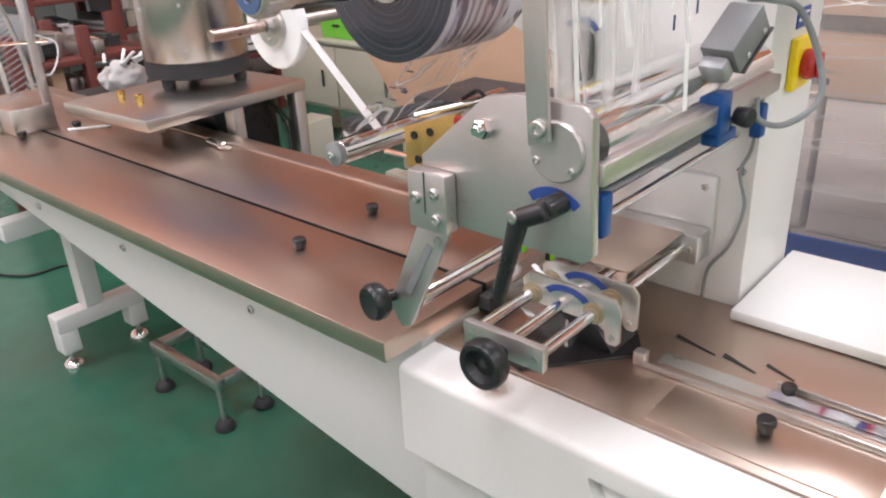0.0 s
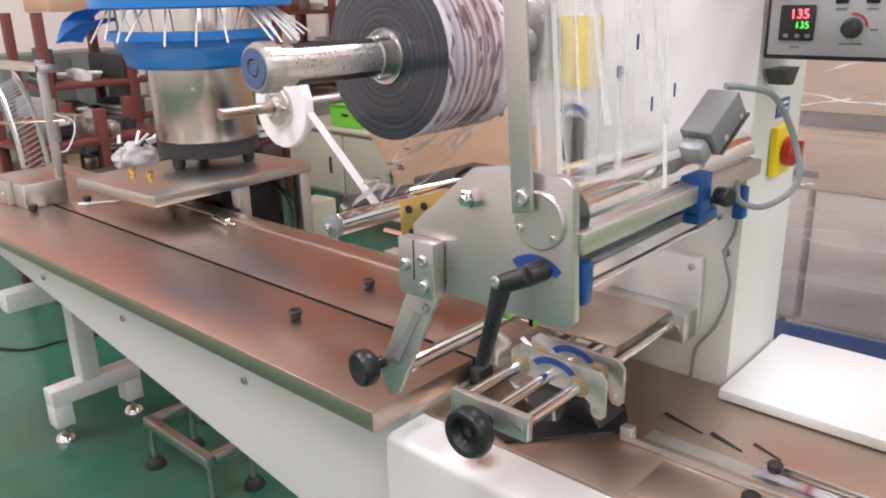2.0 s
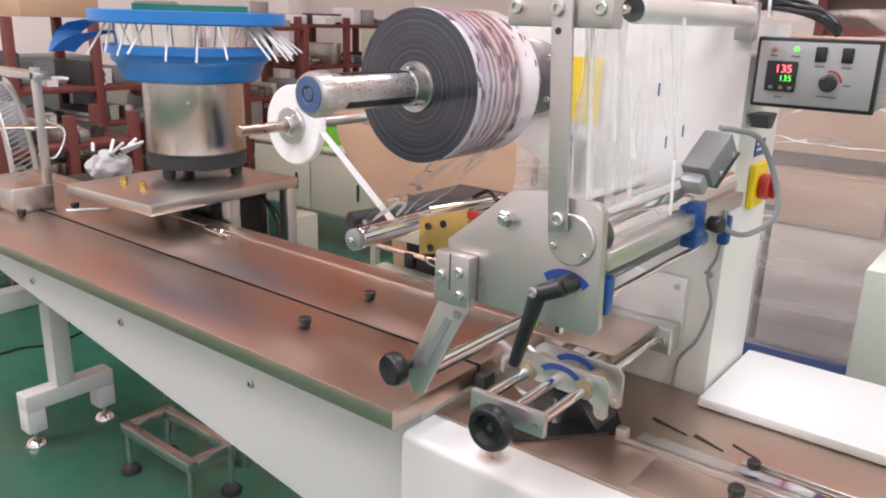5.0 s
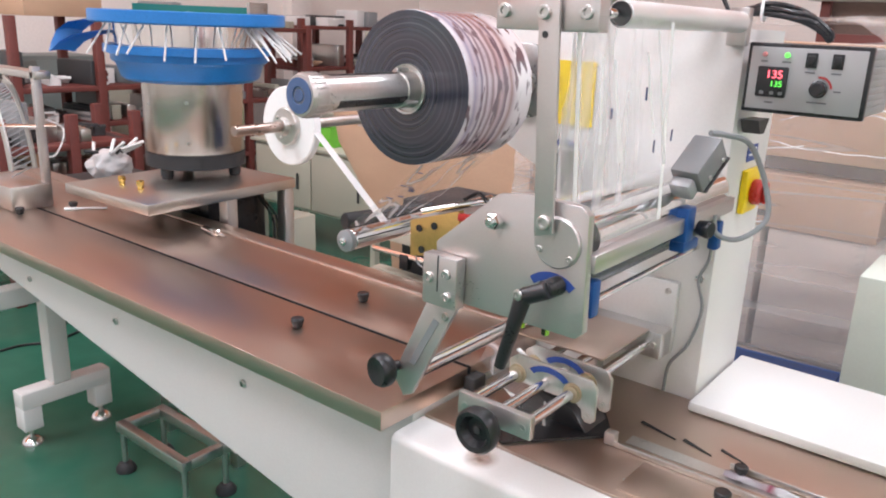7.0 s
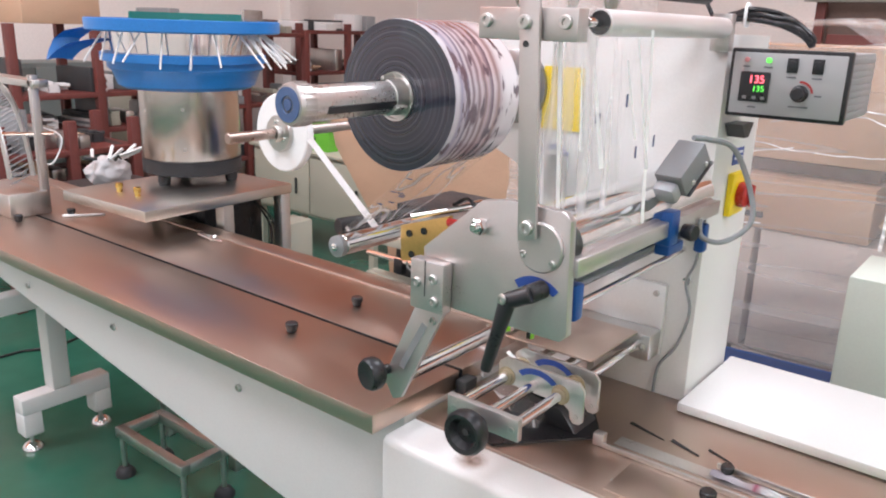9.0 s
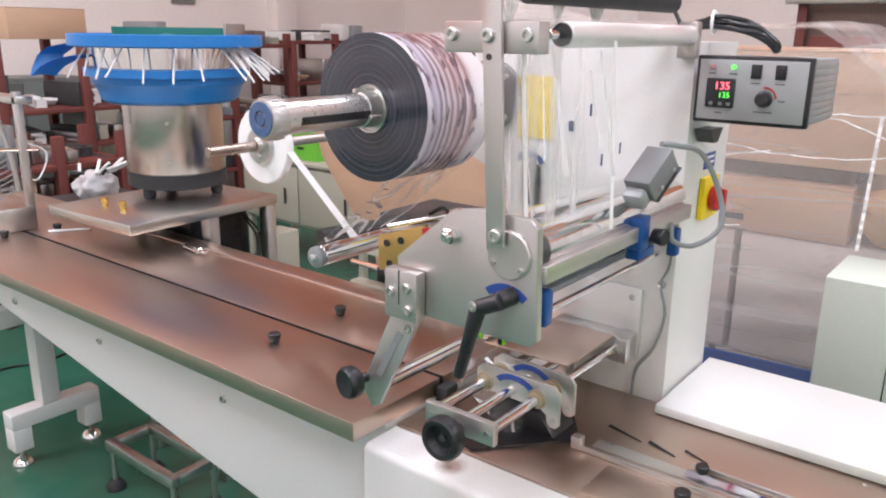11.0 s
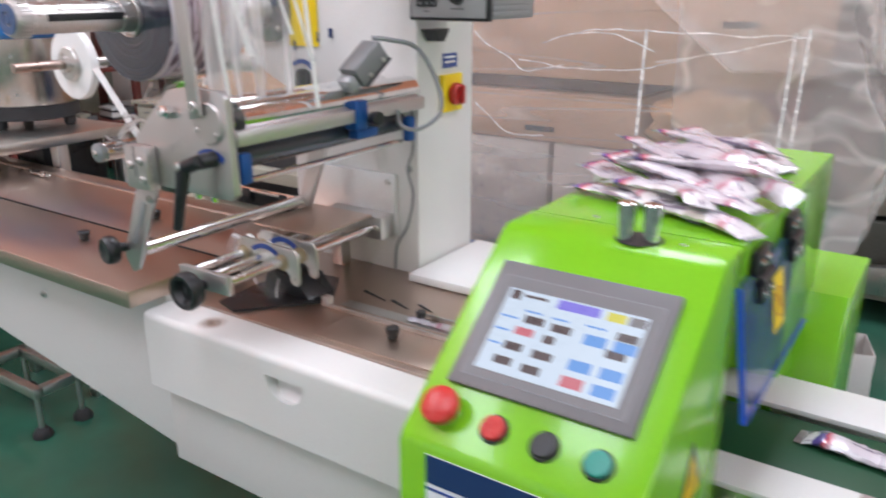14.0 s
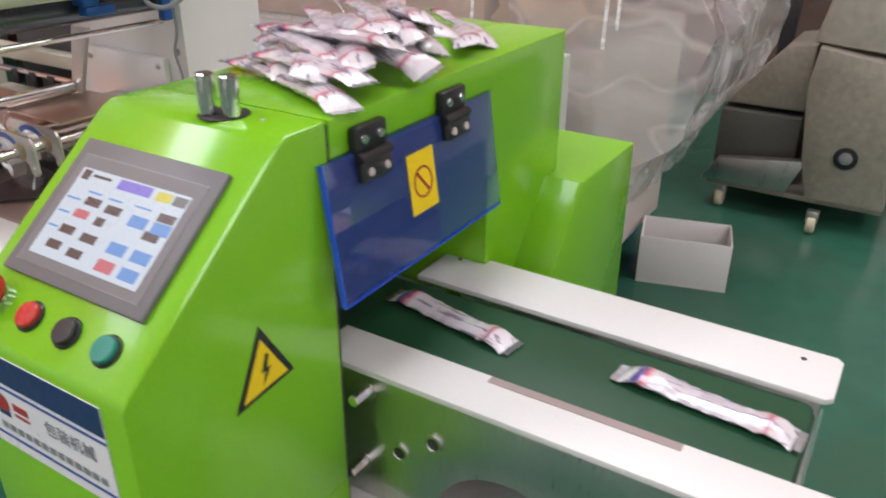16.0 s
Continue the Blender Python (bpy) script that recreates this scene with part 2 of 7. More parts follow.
FILM = clear("clear_packaging_film", (0.9, 0.89, 0.9), 0.09, 0.05, bump=0.2, scale=9, fine=30, streak=(11, 11, 0.55), milky=0.8, width=0.03)
WRAP = clear("clear_pallet_wrap", (0.93, 0.90, 0.88), 0.36, 0.09, bump=0.9, scale=6, fine=22, streak=(3.0, 3.0, 4.5), milky=0.6, width=0.03)
WRAP_FLAT = clear("flat_clear_wrap", (0.93, 0.90, 0.88), 0.26, 0.07, bump=0.5, scale=3, fine=14, streak=(0.3, 0.3, 8.0), milky=0.36, width=0.008)
WHITENED_WRAP = clear("whitened_clear_wrap", (0.95, 0.94, 0.93), 0.42, 0.12, bump=0.6, scale=40, fine=120, streak=(9, 9, 30), milky=0.85, width=0.1)
FOLD_GLINT = clear("whitened_film_fold", (0.95, 0.95, 0.95), 0.5, 0.1, bump=0.4, scale=30, fine=90, streak=(30, 30, 5), milky=0.95, width=0.12)
CARTON_PALE = surf("pale_grey_board", (0.60, 0.54, 0.49), 0.7, var=0.07, scale=4, fine=120, bump=0.05)
PRESS = surf("glossy_dark_roller", (0.10, 0.11, 0.13), 0.2, 0.6, var=0.1, scale=12, fine=200, bump=0.01)
BUSH = surf("bronze_bush", (0.40, 0.33, 0.22), 0.5, 0.2, var=0.1, scale=40)
ACRYLIC = clear("blue_tinted_acrylic", (0.025, 0.06, 0.28), 0.46, 0.05, bump=0.0)
ACRYLIC_EDGE = surf("blue_acrylic_edge", (0.02, 0.10, 0.75), 0.15, var=0.03, bump=0, coat=0.5)
ROLL_SIDE = banded("wound_film_edge", [(0.0, (0.022, 0.023, 0.036)), (0.07, (0.04, 0.041, 0.058)), (0.11, (0.022, 0.023, 0.036)), (0.24, (0.03, 0.031, 0.046)), (0.27, (0.085, 0.085, 0.105)), (0.29, (0.03, 0.03, 0.045)), (0.43, (0.02, 0.021, 0.034)), (0.47, (0.05, 0.05, 0.066)), (0.52, (0.026, 0.027, 0.04)), (0.7, (0.032, 0.033, 0.05)), (0.73, (0.06, 0.06, 0.078)), (0.75, (0.024, 0.025, 0.038)), (0.9, (0.04, 0.04, 0.056)), (1.0, (0.022, 0.023, 0.036))], "R", 0.047, 0.22, 0.7, 9, 0.12)
LAYERS = [(0.0, (0.55, 0.52, 0.57)), (0.09, (0.62, 0.59, 0.63)), (0.14, (0.30, 0.27, 0.36)), (0.2, (0.5, 0.45, 0.5)), (0.24, (0.14, 0.11, 0.17)), (0.27, (0.6, 0.54, 0.57)), (0.31, (0.17, 0.11, 0.14)), (0.35, (0.56, 0.49, 0.53)), (0.40, (0.2, 0.13, 0.15)),
          (0.44, (0.58, 0.48, 0.51)), (0.49, (0.2, 0.12, 0.13)), (0.54, (0.5, 0.38, 0.4)), (0.60, (0.16, 0.11, 0.14)), (0.65, (0.56, 0.46, 0.48)), (0.70, (0.26, 0.16, 0.16)), (0.77, (0.62, 0.56, 0.59)), (0.84, (0.72, 0.69, 0.71)), (1.0, (0.74, 0.71, 0.73))]
ROLL_FACE = banded("printed_film_layers", sorted(((0.415 + 0.94 * s) % 1, c) for s, c in LAYERS), "Y", 0.19, 0.25, 0.6, 26, 0.05, (0.13, 0.09, 0.11), (24, 60, 24), 0.57)
SLEEVE = [(0.0, (0.74, 0.73, 0.75)), (0.07, (0.72, 0.70, 0.73)), (0.09, (0.10, 0.07, 0.28)), (0.125, (0.13, 0.09, 0.3)), (0.145, (0.5, 0.07, 0.11)), (0.17, (0.62, 0.3, 0.36)), (0.2, (0.68, 0.64, 0.68)), (0.3, (0.60, 0.56, 0.61)), (0.5, (0.50, 0.46, 0.52)),
          (0.75, (0.64, 0.60, 0.64)), (0.83, (0.62, 0.5, 0.54)), (0.86, (0.48, 0.14, 0.2)), (0.89, (0.66, 0.6, 0.64)), (0.99, (0.74, 0.72, 0.74))]
PACK = banded("printed_pack_film", sorted(((0.53 + s) % 1, c) for s, c in SLEEVE), "X", 0.194, 0.12, 0.9, 60, 0.06, (0.24, 0.20, 0.27), (10, 130, 90), 0.6, 0.45)
SEAL = surf("silver_seal_film", (0.66, 0.65, 0.68), 0.2, 0.4, var=0.1, scale=80, fine=300, bump=0.2)
WEAR = surf("grey_brown_wear_strip", (0.34, 0.27, 0.26), 0.45, var=0.08, scale=12)
SHAFT = surf("satin_steel_shaft", (0.68, 0.66, 0.64), 0.3, 0.9, var=0.08, scale=9, fine=200, bump=0.004, rvar=0.05)
BROWN_DARK = surf("dark_brown_machinery", (0.13, 0.085, 0.07), 0.5, 0.1, var=0.25, scale=5, fine=60, bump=0.05)
OLIVE_STEEL = surf("dull_covered_steel", (0.36, 0.325, 0.27), 0.36, 0.35, var=0.22, scale=4, fine=40, bump=0.15)


def smear(name, col, radius, most):
    """A stain that fades out from its middle, in the plane of its own z."""
    m = surf(name, col, 0.6, var=0.15, scale=40, bump=0.0)
    n, l = m.node_tree.nodes, m.node_tree.links
    co, ln, rng, noi, mul = n.new("ShaderNodeTexCoord"), n.new("ShaderNodeVectorMath"), n.new("ShaderNodeMapRange"), n.new("ShaderNodeTexNoise"), n.new("ShaderNodeMath")
    ln.operation, mul.operation = "LENGTH", "MULTIPLY"
    rng.interpolation_type = "SMOOTHSTEP"
    rng.inputs["From Min"].default_value, rng.inputs["From Max"].default_value = 0.0, radius
    rng.inputs["To Min"].default_value, rng.inputs["To Max"].default_value = most, 0.0
    noi.inputs["Scale"].default_value, noi.inputs["Detail"].default_value = 90, 3
    l.new(co.outputs["Object"], ln.inputs[0])
    l.new(ln.outputs["Value"], rng.inputs["Value"])
    l.new(co.outputs["Object"], noi.inputs["Vector"])
    l.new(rng.outputs[0], mul.inputs[0])
    l.new(noi.outputs["Fac"], mul.inputs[1])
    l.new(mul.outputs[0], n["Principled BSDF"].inputs["Alpha"])
    return m


RUST = smear("rust_smear", (0.36, 0.2, 0.13), 0.034, 0.75)
KRAFT = surf("crumpled_kraft_paper", (0.50, 0.31, 0.17), 0.7, var=0.15, scale=14, fine=50, bump=0.3)


def glow(name, col, power):
    return surf(name, (0.02, 0.02, 0.02), 0.3, var=0.02, bump=0, emit=col, power=power)


LED_RED, LED_GREEN = glow("red_led_digits", (1.0, 0.12, 0.16), 3.0), glow("green_led_digits", (0.15, 1.0, 0.1), 1.6)
SCREEN = glow("lit_screen", (0.72, 0.82, 0.95), 0.95)
SCREEN_BLUE, SCREEN_DARK, SCREEN_RED, SCREEN_YELLOW, SCREEN_VIOLET = (
    glow("screen_blue", (0.13, 0.36, 0.85), 0.9), glow("screen_brown", (0.09, 0.05, 0.05), 0.8), glow("screen_pink", (0.7, 0.16, 0.2), 0.9),
    glow("screen_yellow", (0.8, 0.72, 0.05), 0.9), glow("screen_violet", (0.25, 0.2, 0.85), 0.9))

# ---- shaping ----


def box(bm, x0, x1, y0, y1, z0, z1, bevel=0.0, m=None):
    r = bmesh.ops.create_cube(bm, size=1.0)
    vs = r["verts"]
    for v in vs:
        v.co = Vector(((x0 + x1) / 2 + v.co.x * (x1 - x0), (y0 + y1) / 2 + v.co.y * (y1 - y0), (z0 + z1) / 2 + v.co.z * (z1 - z0)))
    if bevel:
        es = list({e for v in vs for e in v.link_edges})
        vs = list({v for f in bmesh.ops.bevel(bm, geom=es, offset=bevel, segments=2, affect="EDGES", profile=0.5)["faces"] for v in f.verts} | {v for v in vs if v.is_valid})
    lay = bm.faces.layers.int["flat"]
    for f in {f for v in vs if v.is_valid for f in v.link_faces}:
        f.normal_update()
        f[lay] = int(max(abs(c) for c in f.normal) > 0.999)
    if m is not None:
        bmesh.ops.transform(bm, matrix=m, verts=[v for v in vs if v.is_valid])
    return bm


def prism(bm, pts, axis, a, b, bevel=0.0):
    """A flat outline pushed along an axis from a to b. Outline: (x, z) for y, (y, z) for x, (x, y) for z."""
    put = {"y": lambda p, h: (p[0], h, p[1]), "x": lambda p, h: (h, p[0], p[1]), "z": lambda p, h: (p[0], p[1], h)}[axis]
    lo, hi = [bm.verts.new(put(p, a)) for p in pts], [bm.verts.new(put(p, b)) for p in pts]
    fs = [bm.faces.new(lo[::-1]), bm.faces.new(hi)]
    for i in range(len(pts)):
        j = (i + 1) % len(pts)
        fs.append(bm.faces.new((lo[i], lo[j], hi[j], hi[i])))
    bmesh.ops.recalc_face_normals(bm, faces=fs)
    lay = bm.faces.layers.int["flat"]
    for f in fs[:2]:
        f[lay] = 1
    if bevel:
        es = list({e for f in fs[:2] for e in f.edges})
        for f in bmesh.ops.bevel(bm, geom=es, offset=bevel, segments=2, affect="EDGES", profile=0.5)["faces"]:
            f[lay] = 0
    return bm


def lathe(bm, profile, base, way=(0, -1, 0), seg=32, close=True):
    """Turns (radius, height) pairs about an axis that starts at base and runs along way."""
    q = Vector(way).normalized().to_track_quat("Z", "Y").to_matrix()
    base = Vector(base)
    rings = []
    for r, h in profile:
        if r < 1e-6:
            rings.append([bm.verts.new(base + q @ Vector((0, 0, h)))])
        else:
            rings.append([bm.verts.new(base + q @ Vector((r * math.cos(2 * math.pi * k / seg), r * math.sin(2 * math.pi * k / seg), h))) for k in range(seg)])
    fs = []
    for lo, hi in zip(rings, rings[1:]):
        for k in range(seg):
            j = (k + 1) % seg
            a, b = (lo[k], lo[j]) if len(lo) > 1 else (lo[0], lo[0]), (hi[k], hi[j]) if len(hi) > 1 else (hi[0], hi[0])
            loop = list(dict.fromkeys((a[0], a[1], b[1], b[0])))
            if len(loop) > 2:
                fs.append(bm.faces.new(loop))
    if close:
        for ring, flip in ((rings[0], True), (rings[-1], False)):
            if len(ring) > 1:
                fs.append(bm.faces.new(ring[::-1] if flip else ring))
    bmesh.ops.recalc_face_normals(bm, faces=fs)
    return bm


def rod(bm, a, b, r, seg=20, bevel=0.0):
    a, b = Vector(a), Vector(b)
    d = (b - a).length
    bv = bevel or min(r * 0.15, d * 0.2)
    return lathe(bm, [(r - bv, 0), (r, bv), (r, d - bv), (r - bv, d)], a, b - a, seg)


def ball(bm, c, r, seg=12):
    bmesh.ops.create_icosphere(bm, subdivisions=2, radius=r, matrix=Matrix.Translation(c))
    return bm


def cable(bm, pts, r, seg=8, steps=6):
    """A round cable along a smooth line through the points."""
    P = [Vector(p) for p in pts]
    P = [2 * P[0] - P[1], *P, 2 * P[-1] - P[-2]]
    line = []
    for i in range(1, len(P) - 2):
        for s in range(steps):
            t = s / steps
            line.append(0.5 * (2 * P[i] + (P[i + 1] - P[i - 1]) * t + (2 * P[i - 1] - 5 * P[i] + 4 * P[i + 1] - P[i + 2]) * t * t + (3 * P[i] - P[i - 1] - 3 * P[i + 1] + P[i + 2]) * t ** 3))
    line.append(P[-2])
    rings, side = [], None
    for i, p in enumerate(line):
        d = (line[min(i + 1, len(line) - 1)] - line[max(i - 1, 0)]).normalized()
        side = d.orthogonal().normalized() if side is None else (side - d * side.dot(d)).normalized()
        up = d.cross(side)
        rings.append([bm.verts.new(p + r * (math.cos(2 * math.pi * k / seg) * side + math.sin(2 * math.pi * k / seg) * up)) for k in range(seg)])
    for lo, hi in zip(rings, rings[1:]):
        for k in range(seg):
            bm.faces.new((lo[k], lo[(k + 1) % seg], hi[(k + 1) % seg], hi[k]))
    bm.faces.new(rings[0][::-1])
    bm.faces.new(rings[-1])
    return bm


def sheet(bm, grid, thick):
    """A thin sheet with depth from rows of points."""
    rows = [[bm.verts.new(p) for p in row] for row in grid]
    fs = [bm.faces.new((rows[i][j], rows[i][j + 1], rows[i + 1][j + 1], rows[i + 1][j])) for i in range(len(rows) - 1) for j in range(len(rows[0]) - 1)]
    bmesh.ops.solidify(bm, geom=fs, thickness=thick)
    return bm


def B():
    bm = bmesh.new()
    bm.faces.layers.int.new("flat")
    return bm


ORIGIN = {}


def thing(name, at, label, category, group="", kind=""):
    ob = new(name)
    ob.empty_display_size = 0.05
    ob.location = at
    ORIGIN[ob.name] = Vector(at)
    return tagged(ob, label, category, group, kind)


def part(name, bm, material, parent=None, label="", angle=38):
    me = bpy.data.meshes.new(name)
    org = ORIGIN[parent.name] if parent else Vector((0, 0, 0))
    bmesh.ops.translate(bm, verts=bm.verts, vec=-org)
    lay = bm.faces.layers.int["flat"]
    smooth = [not f[lay] for f in bm.faces]
    bm.faces.layers.int.remove(lay)
    bm.to_mesh(me)
    bm.free()
    me.materials.append(material)
    me.polygons.foreach_set("use_smooth", smooth)
    me.set_sharp_from_angle(angle=radians(angle))
    ob = new(name, me)
    if parent:
        ob.parent = parent
        ORIGIN[ob.name] = org
    if label:
        ob["label"] = label
    return ob


def single(name, bm, material, label, category, group="", kind="", at=(0, 0, 0)):
    """A thing of one mesh, with its origin at the given place."""
    bmesh.ops.translate(bm, verts=bm.verts, vec=-Vector(at))
    ob = part(name, bm, material)
    ob.location = at
    ORIGIN[ob.name] = Vector(at)
    return tagged(ob, label, category, group, kind)


def bolt(parent, p, way, r=0.006, h=0.004, name="bolt", material=None):
    """A socket-head screw seated on a face."""
    bm = lathe(B(), [(r, 0), (r, h * 0.75), (r * 0.85, h), (r * 0.5, h), (r * 0.45, h * 0.45), (0, h * 0.45)], p, way, 16)
    return part(name, bm, material or STEEL_MATT, parent)


def text_part(name, body, size, m, material, parent, depth=0.0006):
    cu = bpy.data.curves.new(name, "FONT")
    cu.body, cu.size, cu.extrude, cu.align_x, cu.align_y = body, size, depth, "CENTER", "CENTER"
    tmp = bpy.data.objects.new(name, cu)
    scene.collection.objects.link(tmp)
    me = bpy.data.meshes.new_from_object(tmp.evaluated_get(bpy.context.evaluated_depsgraph_get()))
    bpy.data.objects.remove(tmp)
    me.transform(Matrix.Translation(-ORIGIN[parent.name]) @ m)
    me.materials.clear()
    me.materials.append(material)
    ob = new(name, me)
    ob.parent = parent
    ORIGIN[ob.name] = ORIGIN[parent.name]
    return ob


# ---- the hall ----
W, E, S, N, TOP = HALL


def hall():
    single("floor", box(B(), W, E, S, N, -0.1, 0), FLOOR, "glossy dark green epoxy factory floor with scuffs", "floor", kind="structure")
    bm = B()
    xs = sorted({W - 0.2, E + 0.2, *[v for x, _ in UNSEEN_ROOF_LIGHTS for v in (x - 0.75, x + 0.75)]})
    ys = sorted({S - 0.2, N + 0.2, *[v for _, y in UNSEEN_ROOF_LIGHTS for v in (y - 1.3, y + 1.3)]})
    for x0, x1 in zip(xs, xs[1:]):
        for y0, y1 in zip(ys, ys[1:]):
            if not any(abs((x0 + x1) / 2 - rx) < 0.7 and abs((y0 + y1) / 2 - ry) < 1.2 for rx, ry in UNSEEN_ROOF_LIGHTS):
                box(bm, x0, x1, y0, y1, TOP, TOP + 0.15)
    # unseen slopes added so that the steel tops reflect terracotta
    prism(bm, [(W, 2.15), (W, 2.3), (W + 1.8, TOP + 0.1), (W + 1.8, TOP - 0.02)], "y", S, N)
    prism(bm, [(N, 2.9), (N, 3.05), (N - 1.8, TOP + 0.1), (N - 1.8, TOP - 0.02)], "x", W, E)
    single("ceiling", bm, ROOF, "unseen terracotta roof lining with added slopes and roof lights", "ceiling", kind="structure")
    single("wall_west", box(B(), W - 0.2, W, S, N, 0, TOP), WALL, "pinkish white plastered factory wall", "wall", kind="structure")
    single("wall_north", box(B(), W - 0.2, E + 0.2, N, N + 0.2, 0, TOP), WALL, "pinkish white plastered factory wall", "wall", kind="structure")

    def pierced(name, spans, axis, a, b, lo, hi):
        bm = B()
        at = lo
        for c in spans:
            for u0, u1, z0, z1 in ((at, c - 1.2, 0, TOP), (c - 1.2, c + 1.2, 0, 1.45), (c - 1.2, c + 1.2, 3.15, TOP)):
                box(bm, u0, u1, a, b, z0, z1) if axis == "x" else box(bm, a, b, u0, u1, z0, z1)
            at = c + 1.2
        box(bm, at, hi, a, b, 0, TOP) if axis == "x" else box(bm, a, b, at, hi, 0, TOP)
        single(name, bm, WALL, "pinkish white plastered wall with added, unseen windows", "wall", kind="structure")

    pierced("wall_south", UNSEEN_WINDOWS_SOUTH, "x", S - 0.2, S, W - 0.2, E + 0.2)
    pierced("wall_east", UNSEEN_WINDOWS_EAST, "y", E, E + 0.2, S, N)
    single("wall_pilaster", box(B(), W, W + 0.14, 4.35, 4.6, 0, TOP, 0.004), WALL, "plastered pilaster on the wall", "pilaster", kind="structure")


hall()


# ---- the wrapping machine: infeed table, bed and column ----
ZT = 0.865


def black_knob(x, y, z, r=0.0135, h=0.022):
    k = thing("thumb_knob", (x, y, z), "small black plastic thumb knob on the steel top", "knob", "thumb knobs")
    part("cap", lathe(B(), [(r * 0.78, h * 0.12), (r * 0.82, h * 0.4), (r, h * 0.58), (r, h * 0.92), (r * 0.85, h), (0, h)], (x, y, z), (0, 0, 1), 14), BLACK, k)
    part("stem", rod(B(), (x, y, z), (x, y, z + h * 0.45), r * 0.62, 12), BLACK, k)
    return k


def levelling_foot(parent, x, y, z, r=0.03, material=None):
    f = part("levelling_foot", lathe(B(), [(r, 0), (r, 0.008), (r * 0.75, 0.02), (r * 0.4, 0.028), (0.008, 0.03)], (x, y, 0), (0, 0, 1), 20), material or CHROME, parent)
    part("stud", rod(B(), (x, y, 0.028), (x, y, z), 0.007, 10), STEEL_MATT, f)


def infeed_table():
    t = thing("infeed_table", (-1.2, 0.26, 0), "long stainless infeed table on a tapered white body", "machine table")
    x0 = -2.35
    part("front_top_plate", box(B(), x0, 0.0, 0.0, 0.2345, ZT - 0.035, ZT, 0.0008), STEEL, t, "brushed stainless top sheet")
    part("rear_top_plate", box(B(), x0, 0.0, 0.247, 0.475, ZT - 0.03, ZT, 0.0006), STEEL, t, "brushed stainless top sheet")
    # black floor and wall strips carry the slot's shade in their colour
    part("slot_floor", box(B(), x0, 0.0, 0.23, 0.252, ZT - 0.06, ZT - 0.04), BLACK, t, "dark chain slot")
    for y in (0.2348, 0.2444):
        part("chain_guide", box(B(), x0, -0.001, y, y + 0.0024, ZT - 0.0395, ZT - 0.0015), BLACK, t, "black strip that paints shade on the slot wall")
    part("back_guard", box(B(), x0, -0.04, 0.477, 0.54, ZT - 0.04, ZT + 0.004, 0.006), STEEL, t, "rounded stainless back rail")
    part("end_block", box(B(), 0.001, 0.026, 0.222, 0.260, ZT - 0.04, ZT - 0.012, 0.004), DARK, t, "dark chain end block")
    low = lambda x: 0.468 - 0.146 * x
    part("body", prism(B(), [(x0 + 0.05, low(x0) - 0.012), (-0.004, low(0)), (-0.004, ZT - 0.036), (x0 + 0.05, ZT - 0.036)], "y", 0.085, 0.45, 0.004), WHITE, t, "tapered white enamelled body")
    for x in (-0.475, -0.984, -1.45, -1.95):
        bolt(t, (x, 0.085, 0.727), (0, -1, 0), 0.009, 0.006, "domed_nut")
    leg = part("leg_frame", box(B(), -1.87, -1.80, 0.268, 0.333, 0.207, 0.74, 0.006), WHITE, t, "white square tube leg")
    for a, b in (((-1.87, 0.157, 0.145), (-1.80, 0.475, 0.206)), ((-1.87, 0.157, 0.062), (-1.80, 0.222, 0.146)), ((-1.87, 0.41, 0.062), (-1.80, 0.475, 0.146)), ((-1.87, 0.08, 0.52), (-1.80, 0.52, 0.585))):
        part("tube", box(B(), a[0] + 0.001, b[0] - 0.001, a[1], b[1], a[2], b[2], 0.006), WHITE, leg)
    levelling_foot(t, -1.835, 0.19, 0.066, 0.036)
    levelling_foot(t, -1.835, 0.443, 0.066, 0.036)
    for x in (-0.55,):
        part("wire_tray_strut", box(B(), x, x + 0.025, 0.2, 0.4, 0.46, 0.6), WHITE, t)
    return t


infeed_table()
black_knob(-0.372, 0.147, ZT)
black_knob(-0.384, 0.351, ZT)
black_knob(-1.63, 0.315, ZT)
black_knob(-1.66, 0.165, ZT)


def tray_stand():
    s = thing("steel_tray_stand", (-1.27, 0.39, 0), "low stainless square-tube stand under the table", "stand")
    z = 0.145
    x0, x1, y0, y1 = -1.455, -1.078, 0.30, 0.475
    for a in ((x0, x1, y0, y0 + 0.03), (x0, x1, y1 - 0.03, y1)):
        part("long_rail", box(B(), *a, z, z + 0.035, 0.003), STEEL_MATT, s)
    for a in ((x0, x0 + 0.03, y0 + 0.031, y1 - 0.031), (x1 - 0.03, x1, y0 + 0.031, y1 - 0.031)):
        part("cross_rail", box(B(), *a, z + 0.001, z + 0.034, 0.003), STEEL_MATT, s)
    for x, y in ((x0 + 0.015, y0 + 0.015), (x1 - 0.015, y0 + 0.015), (x0 + 0.015, y1 - 0.015), (x1 - 0.015, y1 - 0.015)):
        leg = part("leg", rod(B(), (x, y, 0.03), (x, y, z), 0.009, 10), STEEL_MATT, s)
        part("rubber_foot", lathe(B(), [(0.032, 0), (0.032, 0.012), (0.02, 0.03), (0.01, 0.034)], (x, y, 0), (0, 0, 1), 18), RUBBER, leg, "black rubber foot")


tray_stand()


